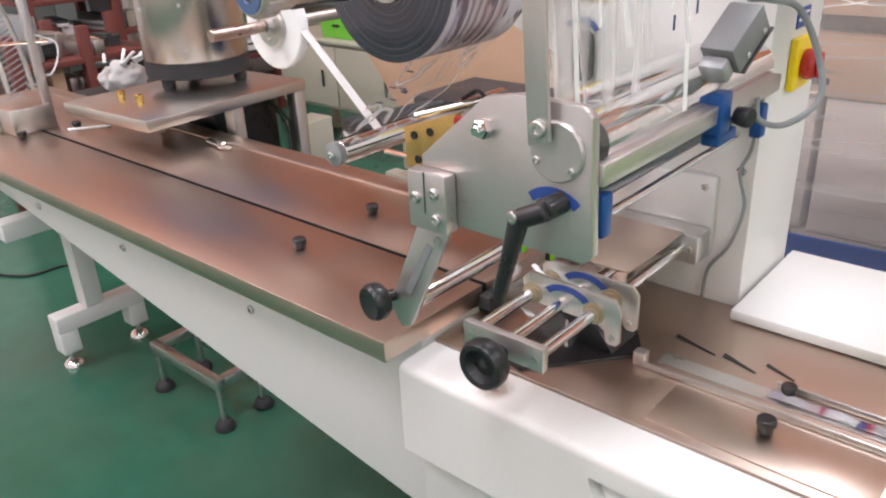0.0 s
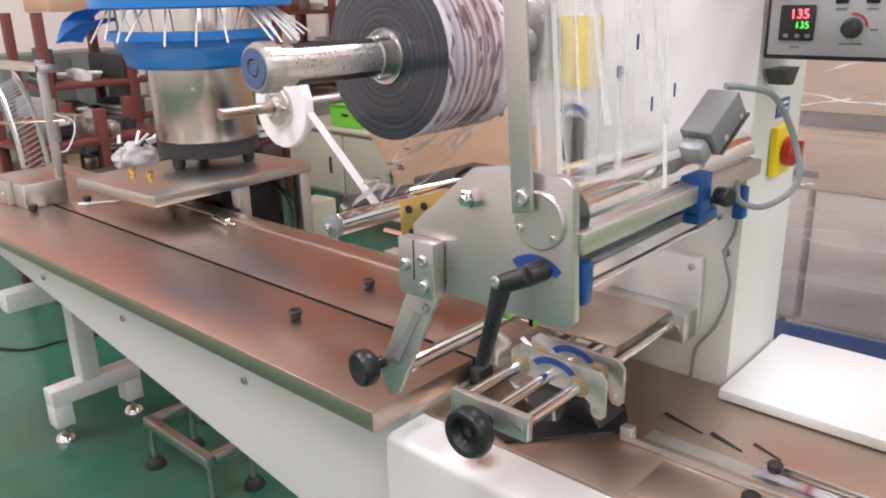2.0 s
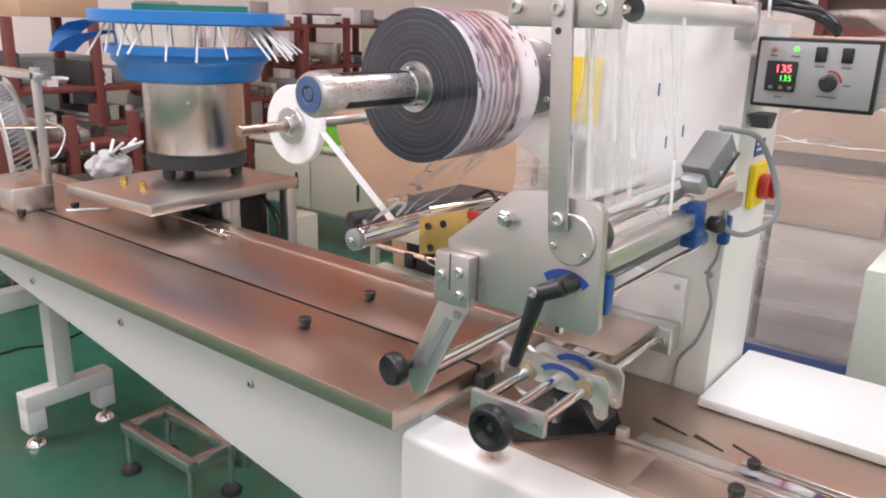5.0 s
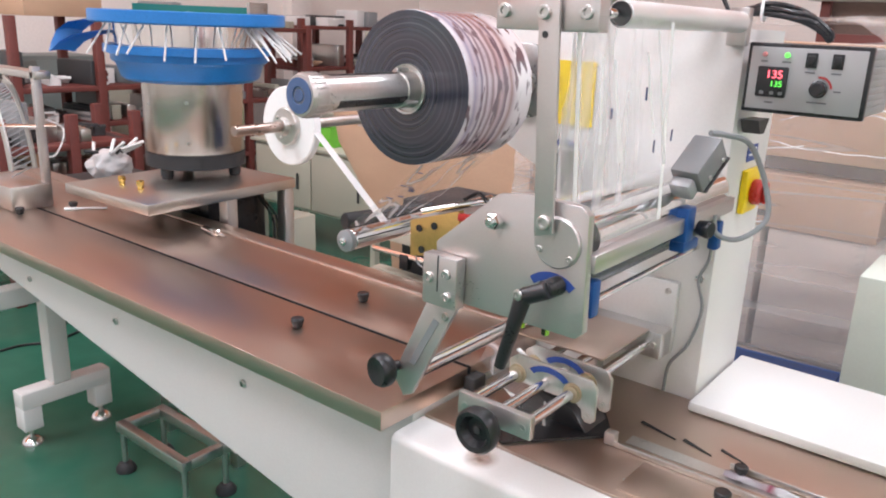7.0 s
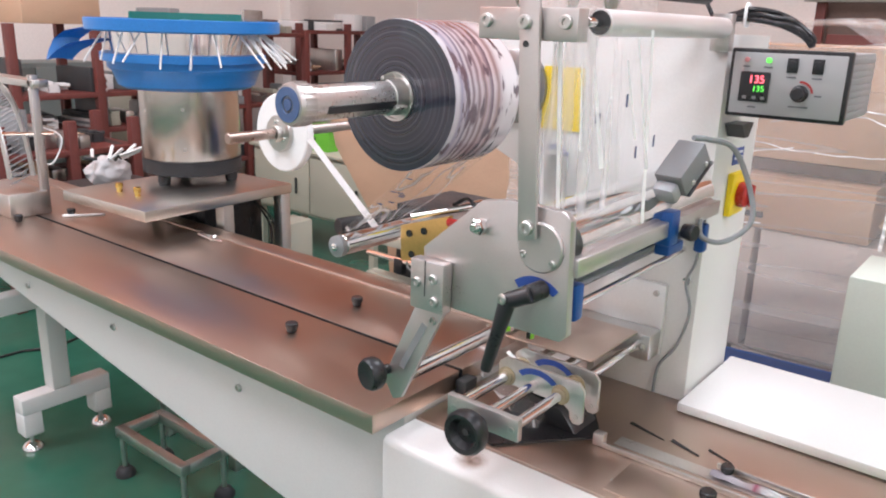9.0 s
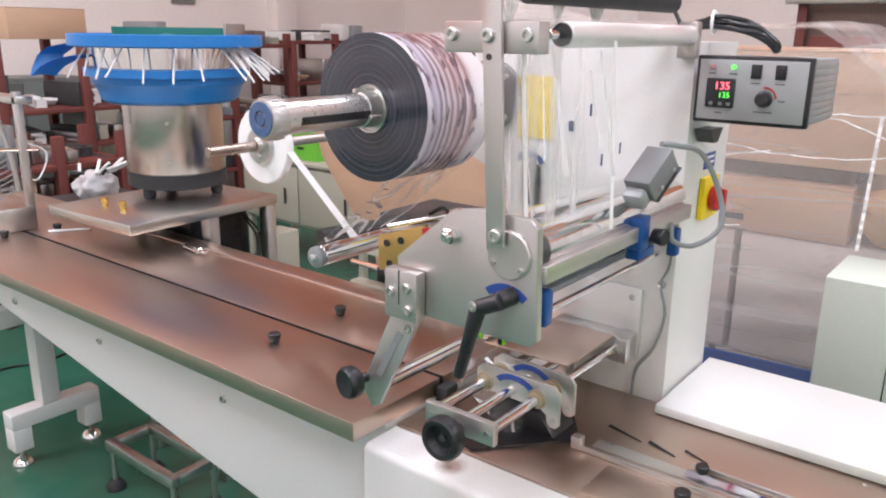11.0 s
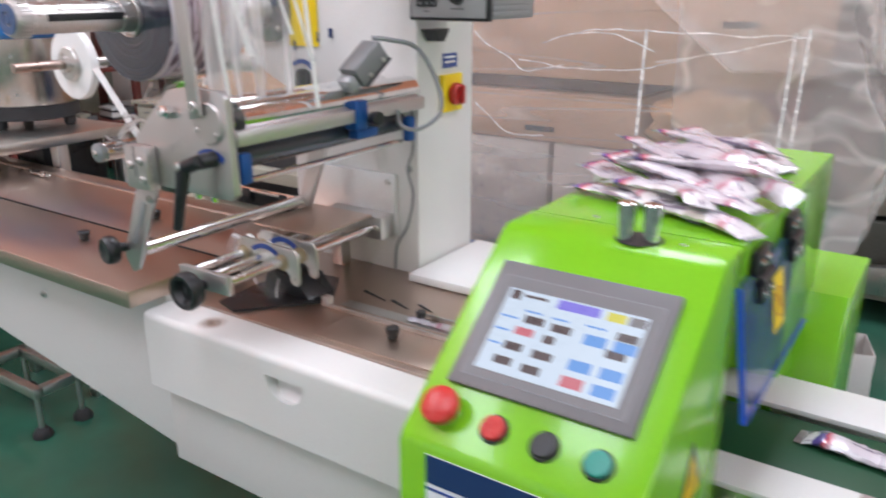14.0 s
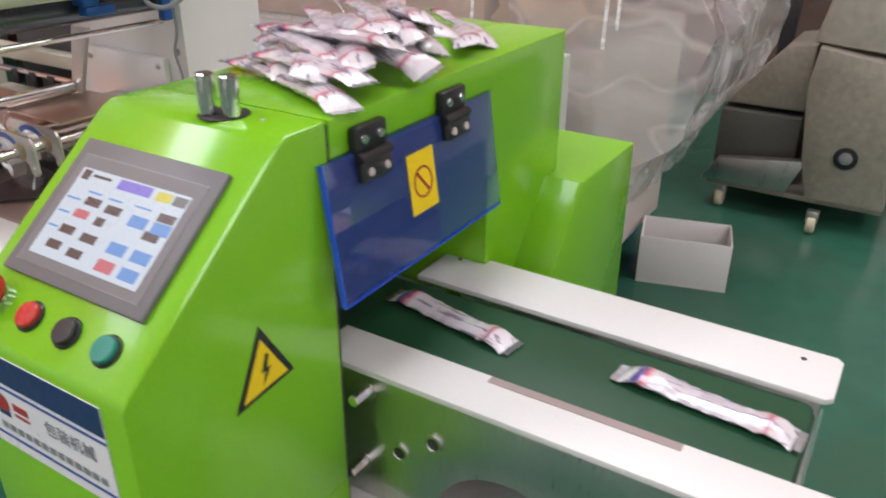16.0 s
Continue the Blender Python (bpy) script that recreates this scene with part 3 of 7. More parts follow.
def machine_bed():
    b = thing("machine_bed", (0.5, 0.4, 0), "white enamelled machine bed with stainless deck", "machine bed")
    part("body", box(B(), 0.012, 0.93, 0.055, 0.75, 0.47, 0.80, 0.004), WHITE, b)
    bm = B()
    arc = [(0.383 + 0.046 * math.cos(a), 0.776 + 0.044 * math.sin(a)) for a in np.linspace(0, -math.pi, 20)]
    prism(bm, [(0.0, 0.655), (0.865, 0.655), (0.865, 0.776), *arc, (0.0, 0.776)], "y", 0.026, 0.05)
    box(bm, 0.0, 0.865, 0.05, 0.11, 0.655, 0.776)
    prism(bm, [(0.026, 0.776), (0.026, 0.801), *[(0.040 - 0.014 * math.cos(a), 0.801 + 0.014 * math.sin(a)) for a in np.linspace(0.3, 1.57, 6)], (0.11, 0.815), (0.11, 0.776)], "x", 0.0, 0.865)
    part("front_cover", bm, WHITE, b, "white front cover with rounded edge and half-round finger recess")
    part("recess_dish", prism(B(), [(0.05, 0.7755), (0.05, 0.735), (0.0455, 0.733), (0.036, 0.7335), (0.044, 0.742), (0.0475, 0.756)], "x", 0.345, 0.421), WHITE, b, "sloped floor of the finger recess")
    part("deck_plate", box(B(), 0.0, 0.935, 0.112, 0.492, 0.80, 0.819, 0.001), STEEL, b, "brushed stainless deck plate")
    part("rear_cover", box(B(), 0.343, 1.0, 0.445, 0.73, 0.8195, 0.838, 0.004), WHITE, b, "white rear cover plate")
    part("rear_skirt", box(B(), 0.343, 0.93, 0.70, 0.765, 0.47, 0.818, 0.004), WHITE, b)
    for x, y in ((0.36, 0.16), (0.62, 0.15), (0.7, 0.43)):
        bolt(b, (x, y, 0.819), (0, 0, 1), 0.004, 0.0015)
    part("deck_patch", box(B(), 0.36, 0.64, 0.128, 0.225, 0.8192, 0.8215, 0.0005), STEEL, b, "loose steel cover sheet")
    # forming box throat with dark film folds
    part("throat", prism(B(), [(0.10, 0.135), (0.16, 0.118), (0.285, 0.262), (0.26, 0.30), (0.21, 0.37), (0.12, 0.36), (0.09, 0.25)], "z", 0.8195, 0.824), BLACK, b, "dark folding throat")
    for y0, y1, x0, x1 in ((0.332, 0.339, 0.30, 0.37), (0.322, 0.33, 0.38, 0.435), (0.335, 0.34, 0.44, 0.485)):
        part("slit", prism(B(), [(x0, y0 + 0.012), (x1, y0 - 0.004), (x1, y0 - 0.001), (x0, y1 + 0.014)], "z", 0.8195, 0.8203), BLACK, b)
    for y, x0, x1 in ((0.236, 0.30, 0.87), (0.302, 0.47, 0.87)):
        part("guide_bar", box(B(), x0, x1, y, y + 0.005, 0.8195, 0.829, 0.0012), STEEL_MATT, b, "stainless film guide bar")
    part("guide_block", box(B(), 0.283, 0.302, 0.235, 0.252, 0.8195, 0.842, 0.002), ALU, b, "pale block at the guide end")
    part("guide_slot", box(B(), 0.31, 0.87, 0.262, 0.292, 0.8195, 0.8205), STEEL_MATT, b)
    single("rust_smear", lathe(B(), [(0.034, 0), (0.034, 0.0003), (0, 0.0004)], (0.157, 0.066, 0.8152), (0, 0, 1), 28), RUST, "soft brown rust smear on the white cover", "stain", at=(0.157, 0.066, 0.8152))


machine_bed()
black_knob(0.496, 0.191, 0.8215, 0.0125, 0.024)
black_knob(0.492, 0.285, 0.822, 0.0105, 0.02)


def film_tube():
    bm = B()
    rng = random.Random(3)
    grid = []
    for i in range(30):
        x = 0.47 + 0.40 * i / 29
        h = 0.006 + 0.002 * math.sin(i * 1.3) + rng.uniform(-0.001, 0.001)
        grid.append([(x, 0.270 + 0.02 * j / 6 + rng.uniform(-0.001, 0.001), 0.823 + h * math.sin(math.pi * j / 6)) for j in range(7)])
    sheet(bm, grid, 0.001)
    single("film_tube", bm, PACK, "printed film folded into a tube along the deck", "packaging film", at=(0.47, 0.28, 0.823))


film_tube()


def column():
    c = thing("machine_column", (0.1, 0.58, 0.8), "white enamelled machine column carrying the film rollers", "machine column")
    out = [(-0.02, 0.80), (0.338, 0.80), (0.338, 1.487), (-0.17, 1.487), (-0.17, 1.262), (-0.125, 1.245), (-0.02, 1.197)]
    part("housing", prism(B(), out, "y", 0.494, 0.708, 0.004), WHITE, c)
    part("base_box", box(B(), -0.6, -0.022, 0.60, 0.74, 0.47, 0.80, 0.004), WHITE, c)
    part("flange", lathe(B(), [(0.072, 0), (0.072, 0.010), (0.069, 0.012), (0.0, 0.012)], (-0.075, 0.493, 1.374), (0, -1, 0), 40), surf("dark_turned_steel", (0.26, 0.26, 0.26), 0.32, 0.9, var=0.1, scale=12), c, "round steel bearing flange")
    for k in range(4):
        a = math.pi / 4 + k * math.pi / 2
        bolt(c, (-0.075 + 0.056 * math.cos(a), 0.481, 1.374 + 0.056 * math.sin(a)), (0, -1, 0), 0.006, 0.004)
    part("warning_label", box(B(), -0.012, 0.074, 0.4905, 0.4925, 1.298, 1.418), YELLOW, c, "tall yellow warning label")
    part("scale_label", prism(B(), [(0.02 + 0.04 * math.cos(a), 1.235 + 0.035 * math.sin(a)) for a in np.linspace(0.5, 2.4, 9)] + [(0.02 + 0.03 * math.cos(a), 1.235 + 0.025 * math.sin(a)) for a in np.linspace(2.4, 0.5, 9)], "y", 0.4905, 0.4925), BLUE_FOIL, c, "blue arc label")
    part("hand_hole_plug", box(B(), 0.01, 0.052, 0.47, 0.4925, 1.165, 1.25, 0.012), BLACK, c, "tall rounded black plug")
    part("small_tag", box(B(), 0.105, 0.115, 0.4905, 0.4925, 1.318, 1.338), NAVY, c)
    part("back_plate", box(B(), 0.03, 0.285, 0.478, 0.4925, 0.90, 1.04, 0.003), ALU_ROLL, c, "satin stainless mounting plate")
    for x, z in ((0.268, 1.022), (0.268, 0.92), (0.05, 1.02)):
        bolt(c, (x, 0.478, z), (0, -1, 0), 0.006, 0.004)
    # the main switch on the side face
    s = part("main_switch", box(B(), 0.3385, 0.350, 0.572, 0.648, 1.165, 1.245, 0.003), YELLOW, c, "yellow main switch plate with red rotary handle")
    part("handle", lathe(B(), [(0.022, 0), (0.024, 0.004), (0.023, 0.014), (0.018, 0.018), (0, 0.018)], (0.3505, 0.612, 1.203), (1, 0, 0), 28), RED, s, "red rotary handle")
    part("grip", box(B(), 0.3688, 0.378, 0.606, 0.618, 1.183, 1.223, 0.003), RED, s)
    lab = part("switch_label", box(B(), 0.3385, 0.3398, 0.585, 0.64, 1.258, 1.288), BLUE_FOIL, c, "small blue label")
    for z in (1.268, 1.278):
        part("print_bar", box(B(), 0.34, 0.3404, 0.592, 0.633, z, z + 0.004), LABEL_WHITE, lab)
    part("bracket_foot", prism(B(), [(0.50, 1.342), (0.56, 1.342), (0.54, 1.318), (0.52, 1.318)], "x", 0.345, 0.375), DARK, c, "bent steel bracket")
    # power cable down the front edge
    part("thin_cable", cable(B(), [(0.33, 0.485, 1.19), (0.332, 0.484, 1.10), (0.318, 0.484, 1.055), (0.331, 0.484, 1.0), (0.315, 0.484, 0.93), (0.285, 0.484, 0.88), (0.28, 0.482, 0.825)], 0.003), CABLE, c, "thin grey cable clipped to the face")
    part("cable_clip", lathe(B(), [(0.008, 0), (0.008, 0.004), (0, 0.005)], (0.318, 0.492, 1.055), (0, -1, 0), 14), CHROME, c)


column()


def control_box():
    c = thing("control_box", (0.46, 0.53, 1.36), "grey temperature control box with lit red and green digits", "control box")
    x0, x1, y0, y1, z0, z1 = 0.363, 0.54, 0.445, 0.615, 1.362, 1.468
    part("case", box(B(), x0 + 0.004, x1 - 0.004, y0 + 0.002, y1, z0 + 0.003, z1 - 0.003, 0.003), GREY_CASE, c, "grey ribbed aluminium case")
    for k in range(9):
        z = z0 + 0.008 + k * 0.010
        part("cooling_rib", box(B(), x1 - 0.0045, x1 - 0.0028, y0 + 0.01, y1 - 0.002, z, z + 0.0088, 0.0006), GREY_CASE, c)
    bz = part("bezel", box(B(), x0, x1, y0 - 0.008, y0 + 0.006, z0, z1, 0.003), BLACK, c, "black front bezel")
    face = part("face", box(B(), x0 + 0.006, x1 - 0.006, y0 - 0.0105, y0 - 0.0082, z0 + 0.006, z1 - 0.006, 0.001), SILVER_FACE, c, "brushed silver front panel")
    f = y0 - 0.0105
    R = Matrix.Rotation(math.pi / 2, 4, "X")
    mod = part("display", box(B(), 0.383, 0.428, f - 0.004, f - 0.0003, 1.387, 1.433, 0.002), BLACK, c, "black temperature display")
    text_part("red_digits", "135", 0.017, Matrix.Translation((0.409, f - 0.0046, 1.421)) @ R, LED_RED, mod)
    text_part("green_digits", "135", 0.0125, Matrix.Translation((0.413, f - 0.0046, 1.407)) @ R, LED_GREEN, mod)
    for x in (0.39, 0.405, 0.418):
        part("key", box(B(), x, x + 0.006, f - 0.0048, f - 0.004, 1.391, 1.396), GREY_BOX, mod)
    for x, m in ((0.390, surf("pale_red_lens", (0.55, 0.22, 0.22), 0.25, var=0.05)), (0.423, LED_GREEN)):
        part("pilot_lamp", lathe(B(), [(0.0038, 0), (0.0038, 0.003), (0.0025, 0.0045), (0, 0.005)], (x, f, 1.451), (0, -1, 0), 14), m, c, "round pilot lamp")
    for x in (0.4585, 0.495):
        sw = part("rocker_switch", box(B(), x - 0.008, x + 0.008, f - 0.003, f - 0.0003, 1.434, 1.456, 0.001), BLACK, c, "black rocker switch")
        part("rocker", box(B(), x - 0.005, x + 0.005, f - 0.006, f - 0.0032, 1.438, 1.452, 0.001), BLACK, sw)
    k = part("knob", lathe(B(), [(0.013, 0), (0.013, 0.003), (0.0105, 0.005), (0.010, 0.016), (0.008, 0.018), (0, 0.018)], (0.474, f, 1.404), (0, -1, 0), 24), BLACK, c, "black turning knob")
    part("dial_arc", prism(B(), [(0.474 + 0.019 * math.cos(a), 1.404 + 0.019 * math.sin(a)) for a in np.linspace(0.1, 1.7, 8)] + [(0.474 + 0.016 * math.cos(a), 1.404 + 0.016 * math.sin(a)) for a in np.linspace(1.7, 0.1, 8)], "y", f - 0.0012, f - 0.0003), RED_DARK, c, "red dial arc")
    for x, z, w in ((0.39, 1.4405, 0.010), (0.423, 1.4405, 0.013), (0.4585, 1.4275, 0.014), (0.495, 1.4275, 0.014), (0.474, 1.384, 0.028), (0.405, 1.379, 0.012), (0.5, 1.402, 0.010)):
        part("print_bar", box(B(), x - w / 2, x + w / 2, f - 0.0009, f - 0.0003, z - 0.0012, z + 0.0012), PRINT_GREY, c)


control_box()


def cable_bundle():
    c = thing("cable_bundle", (0.33, 0.56, 1.49), "coil of black cables tied on the column top", "cables")
    for k in range(7):
        a = 0.007 * (k % 3)
        b = 0.008 * (k // 3)
        part("cable", cable(B(), [(0.29 + b, 0.55 + a, 1.490), (0.295 + a, 0.56 + b, 1.506 + a), (0.34, 0.56 + a, 1.513 + b), (0.395 + a, 0.565 + b, 1.504 + b), (0.43 + b, 0.57 + a, 1.488), (0.445, 0.575 + a, 1.472)], 0.0042), BLACK, c)
    part("cable_tie", lathe(B(), [(0.021, 0), (0.021, 0.004)], (0.335, 0.568, 1.520), (1, 0.1, 0.0), 14), WHITE_TAPE, c, "white cable tie")
    part("upright_cable", cable(B(), [(0.29, 0.56, 1.50), (0.25, 0.57, 1.56), (0.2, 0.6, 1.62), (0.1, 0.62, 1.7)], 0.004), BLACK, c)


cable_bundle()


# ---- film unwinding and feeding ----
AX, AZ = -0.075, 1.372
SPIN, FACING = 115.4, 6.68


def film_roll():
    """Drawn as it stands when a slot faces the walkway; it turns about its own y axis."""
    r = thing("film_roll", (AX, 0.24, AZ), "part-used roll of printed film on a slotted chrome shaft", "film roll")
    part("wound_film", lathe(B(), [(0.040, 0.0), (0.085, 0.002), (0.124, 0.0), (0.125, 0.004), (0.1245, 0.176), (0.122, 0.179), (0.040, 0.179)], (AX, 0.312, AZ), (0, -1, 0), 72), ROLL_FACE, r, "printed purple and white film layers")
    part("wound_edge", lathe(B(), [(0.0405, 0.0), (0.0405, 0.002), (0.07, 0.0035), (0.098, 0.0025), (0.1238, 0.0015), (0.1238, 0.0)], (AX, 0.1325, AZ), (0, -1, 0), 72), ROLL_SIDE, r, "dark glossy wound film edge")
    part("core", lathe(B(), [(0.0272, 0), (0.0272, 0.004), (0.0365, 0.0045), (0.0368, 0.009), (0.0402, 0.0095), (0.0405, 0.006), (0.0405, 0)], (AX, 0.136, AZ), (0, -1, 0), 40), STEEL_MATT, r, "turned steel core ring")
    part("shaft", lathe(B(), [(0.027, 0), (0.027, 0.572), (0.0265, 0.5725)], (AX, 0.48, AZ), (0, -1, 0), 40), SHAFT, r, "polished steel shaft")
    cap = part("end_cap", lathe(B(), [(0.028, 0), (0.0315, 0.003), (0.0315, 0.026), (0.029, 0.031), (0.024, 0.032)], (AX, -0.068, AZ), (0, -1, 0), 36), ALU, r, "ribbed aluminium end cap")
    part("blue_insert", lathe(B(), [(0.0255, 0), (0.0255, 0.002), (0.013, 0.0022), (0.012, 0.0005), (0.009, 0.0005), (0.008, 0.002), (0, 0.002)], (AX, -0.0995, AZ), (0, -1, 0), 30), surf("faded_blue_insert", (0.07, 0.12, 0.25), 0.4, var=0.1, scale=60), cap, "blue round insert")
    for k in range(24):
        a = 2 * math.pi * k / 24
        part("rib", box(B(), -0.0012, 0.0012, -0.092, -0.07, 0.031, 0.0328, 0, Matrix.Translation((AX, 0, AZ)) @ Matrix.Rotation(a, 4, "Y")), ALU, cap)
    for k in range(3):
        a = radians(90 - 7 + 120 * k)  # from straight up, turning towards +x
        m = Matrix.Translation((AX, 0, AZ)) @ Matrix.Rotation(a, 4, "Y")
        part("slot", box(B(), -0.0062, 0.0062, -0.045, 0.105, 0.0235, 0.0276, 0.0004, m), BLACK, r, "dark slot in the shaft")
        part("rear_slot", box(B(), -0.0062, 0.0062, 0.37, 0.44, 0.0235, 0.0276, 0.0004, m), BLACK, r)
        part("clamp_pin", box(B(), -0.0035, 0.0035, 0.098, 0.126, 0.0272, 0.035, 0.002, m @ Matrix.Rotation(0.12, 4, "Y")), SHAFT, r, "small clamp lug")
    part("collar", lathe(B(), [(0.0272, 0), (0.0305, 0.001), (0.0295, 0.03), (0.0272, 0.031)], (AX, 0.134, AZ), (0, -1, 0), 30), STEEL_MATT, r, "clamp collar")
    return r


ROLL = film_roll()


def tape_reel():
    x, z = -0.565, 1.245
    t = thing("tape_reel", (x, 0.30, z), "reel of narrow white tape on a steel pin", "tape reel")
    part("tape", lathe(B(), [(0.036, 0), (0.084, 0), (0.087, 0.003), (0.087, 0.018), (0.084, 0.021), (0.036, 0.021)], (x, 0.315, z), (0, -1, 0), 48), WHITE_TAPE, t, "white wound tape")
    h = part("hub", lathe(B(), [(0.036, -0.022), (0.036, -0.003), (0.042, -0.003), (0.042, 0.004), (0.039, 0.008), (0.02, 0.009), (0.017, 0.02), (0.0, 0.02)], (x, 0.292, z), (0, -1, 0), 30), STEEL_MATT, t, "turned steel hub")
    for k in range(3):
        a = 2 * math.pi * k / 3 + 0.6
        part("screw", lathe(B(), [(0.004, 0), (0.004, 0.004), (0, 0.005)], (x + 0.026 * math.cos(a), 0.284, z + 0.026 * math.sin(a)), (0, -1, 0), 10), CHROME, h)
    return t


REEL = tape_reel()


def reel_arm():
    x, z = -0.565, 1.245
    a = thing("reel_arm", (x, 0.45, z), "steel pin and arm that carry the tape reel", "support arm")
    part("pin", rod(B(), (x, 0.15, z), (x, 0.2715, z), 0.0115, 20), WARM_STEEL, a, "steel pin with an orange reflection in its colour")
    part("axle", rod(B(), (x, 0.316, z), (x, 0.53, z), 0.0115, 20), STEEL_MATT, a)
    part("arm", box(B(), x - 0.02, -0.171, 0.53, 0.545, z - 0.02, z + 0.025, 0.003), STEEL_MATT, a, "flat steel arm")


reel_arm()


def ribbon(bm, a, b, side, half, n=2, sag=0.0):
    a, b, side = Vector(a), Vector(b), Vector(side)
    return sheet(bm, [[a.lerp(b, i / n) + side * s + Vector((0, 0, -sag * math.sin(math.pi * i / n))) for s in (-half, half)] for i in range(n + 1)], 0.0006)


single("white_tape", ribbon(B(), (-0.479, 0.302, 1.24), (-0.172, 0.186, 1.1215), (0.3, 0.95, 0.05), 0.008), WHITE_TAPE, "narrow white tape running to the guide roller", "tape")


def idler():
    x, z = -0.175, 1.102
    i = thing("guide_roller", (x, 0.3, z), "polished guide roller below the film roll", "roller")
    part("roller", rod(B(), (x, 0.10, z), (x, 0.53, z), 0.0185, 32, 0.002), CHROME, i)
    cap = part("end_cap", lathe(B(), [(0.0185, 0), (0.0195, 0.001), (0.0195, 0.012), (0.016, 0.014), (0, 0.014)], (x, 0.10, z), (0, -1, 0), 28), GREY_CASE, i, "dark grey end cap")
    part("screw", lathe(B(), [(0.007, 0), (0.007, 0.004), (0.003, 0.005), (0, 0.003)], (x, 0.086, z), (0, -1, 0), 12), CHROME, cap)


idler()


def brass_bracket():
    b = thing("brass_bracket", (-0.02, 0.16, 1.11), "brass clamp block with black plugs", "bracket")
    part("plate", prism(B(), [(-0.078, 1.083), (-0.045, 1.09), (0.03, 1.112), (0.026, 1.182), (-0.08, 1.147)], "y", 0.152, 0.166, 0.002), BRASS, b)
    for x, z in ((-0.058, 1.137), (-0.025, 1.147), (-0.052, 1.10)):
        part("hole_plug", lathe(B(), [(0.0065, 0), (0.0065, 0.002), (0, 0.001)], (x, 0.152, z), (0, -1, 0), 14), BLACK, b)
    part("air_fitting", rod(B(), (-0.06, 0.16, 1.165), (0.06, 0.2, 1.2), 0.006, 10), CHROME, b, "thin chrome air cylinder")
    part("red_lever", box(B(), 0.03, 0.10, 0.14, 0.15, 1.168, 1.182, 0.004), RED, b, "red plastic lever")
    part("black_hose", cable(B(), [(0.0, 0.2, 1.19), (0.03, 0.2, 1.205), (0.06, 0.19, 1.19), (0.05, 0.25, 1.15)], 0.0035), BLACK, b)
    part("wire", cable(B(), [(-0.07, 0.158, 1.083), (-0.06, 0.158, 1.068), (-0.02, 0.158, 1.064), (0.02, 0.158, 1.06)], 0.0018), CABLE, b)
    part("stay", box(B(), -0.03, 0.02, 0.168, 0.53, 1.10, 1.13, 0.003), DARK, b, "dark steel stay")


brass_bracket()


def under_frame():
    f = thing("rear_mechanism", (-0.4, 0.75, 0.6), "dark boxed mechanism with a pale frame behind the table", "machine frame")
    part("frame", box(B(), -0.62, -0.02, 0.62, 0.66, 0.92, 0.955, 0.003), BEIGE, f)
    part("lower_frame", box(B(), -0.62, -0.02, 0.62, 0.66, 0.80, 0.835, 0.003), BEIGE, f)
    part("dark_box", box(B(), -0.55, -0.05, 0.665, 0.90, 0.74, 1.03, 0.006), DARK, f)
    part("black_roller", rod(B(), (-0.465, 0.37, 1.032), (-0.40, 0.60, 1.035), 0.021, 20), RUBBER, f, "black rubber roller")
    for x in (-0.5, -0.42, -0.34, -0.2):
        part("fitting", box(B(), x, x + 0.03, 0.60, 0.619, 0.86, 0.90, 0.003), BLACK, f)
    part("shaft", rod(B(), (-0.6, 0.61, 0.895), (-0.1, 0.61, 0.895), 0.008, 10), CHROME, f)


under_frame()


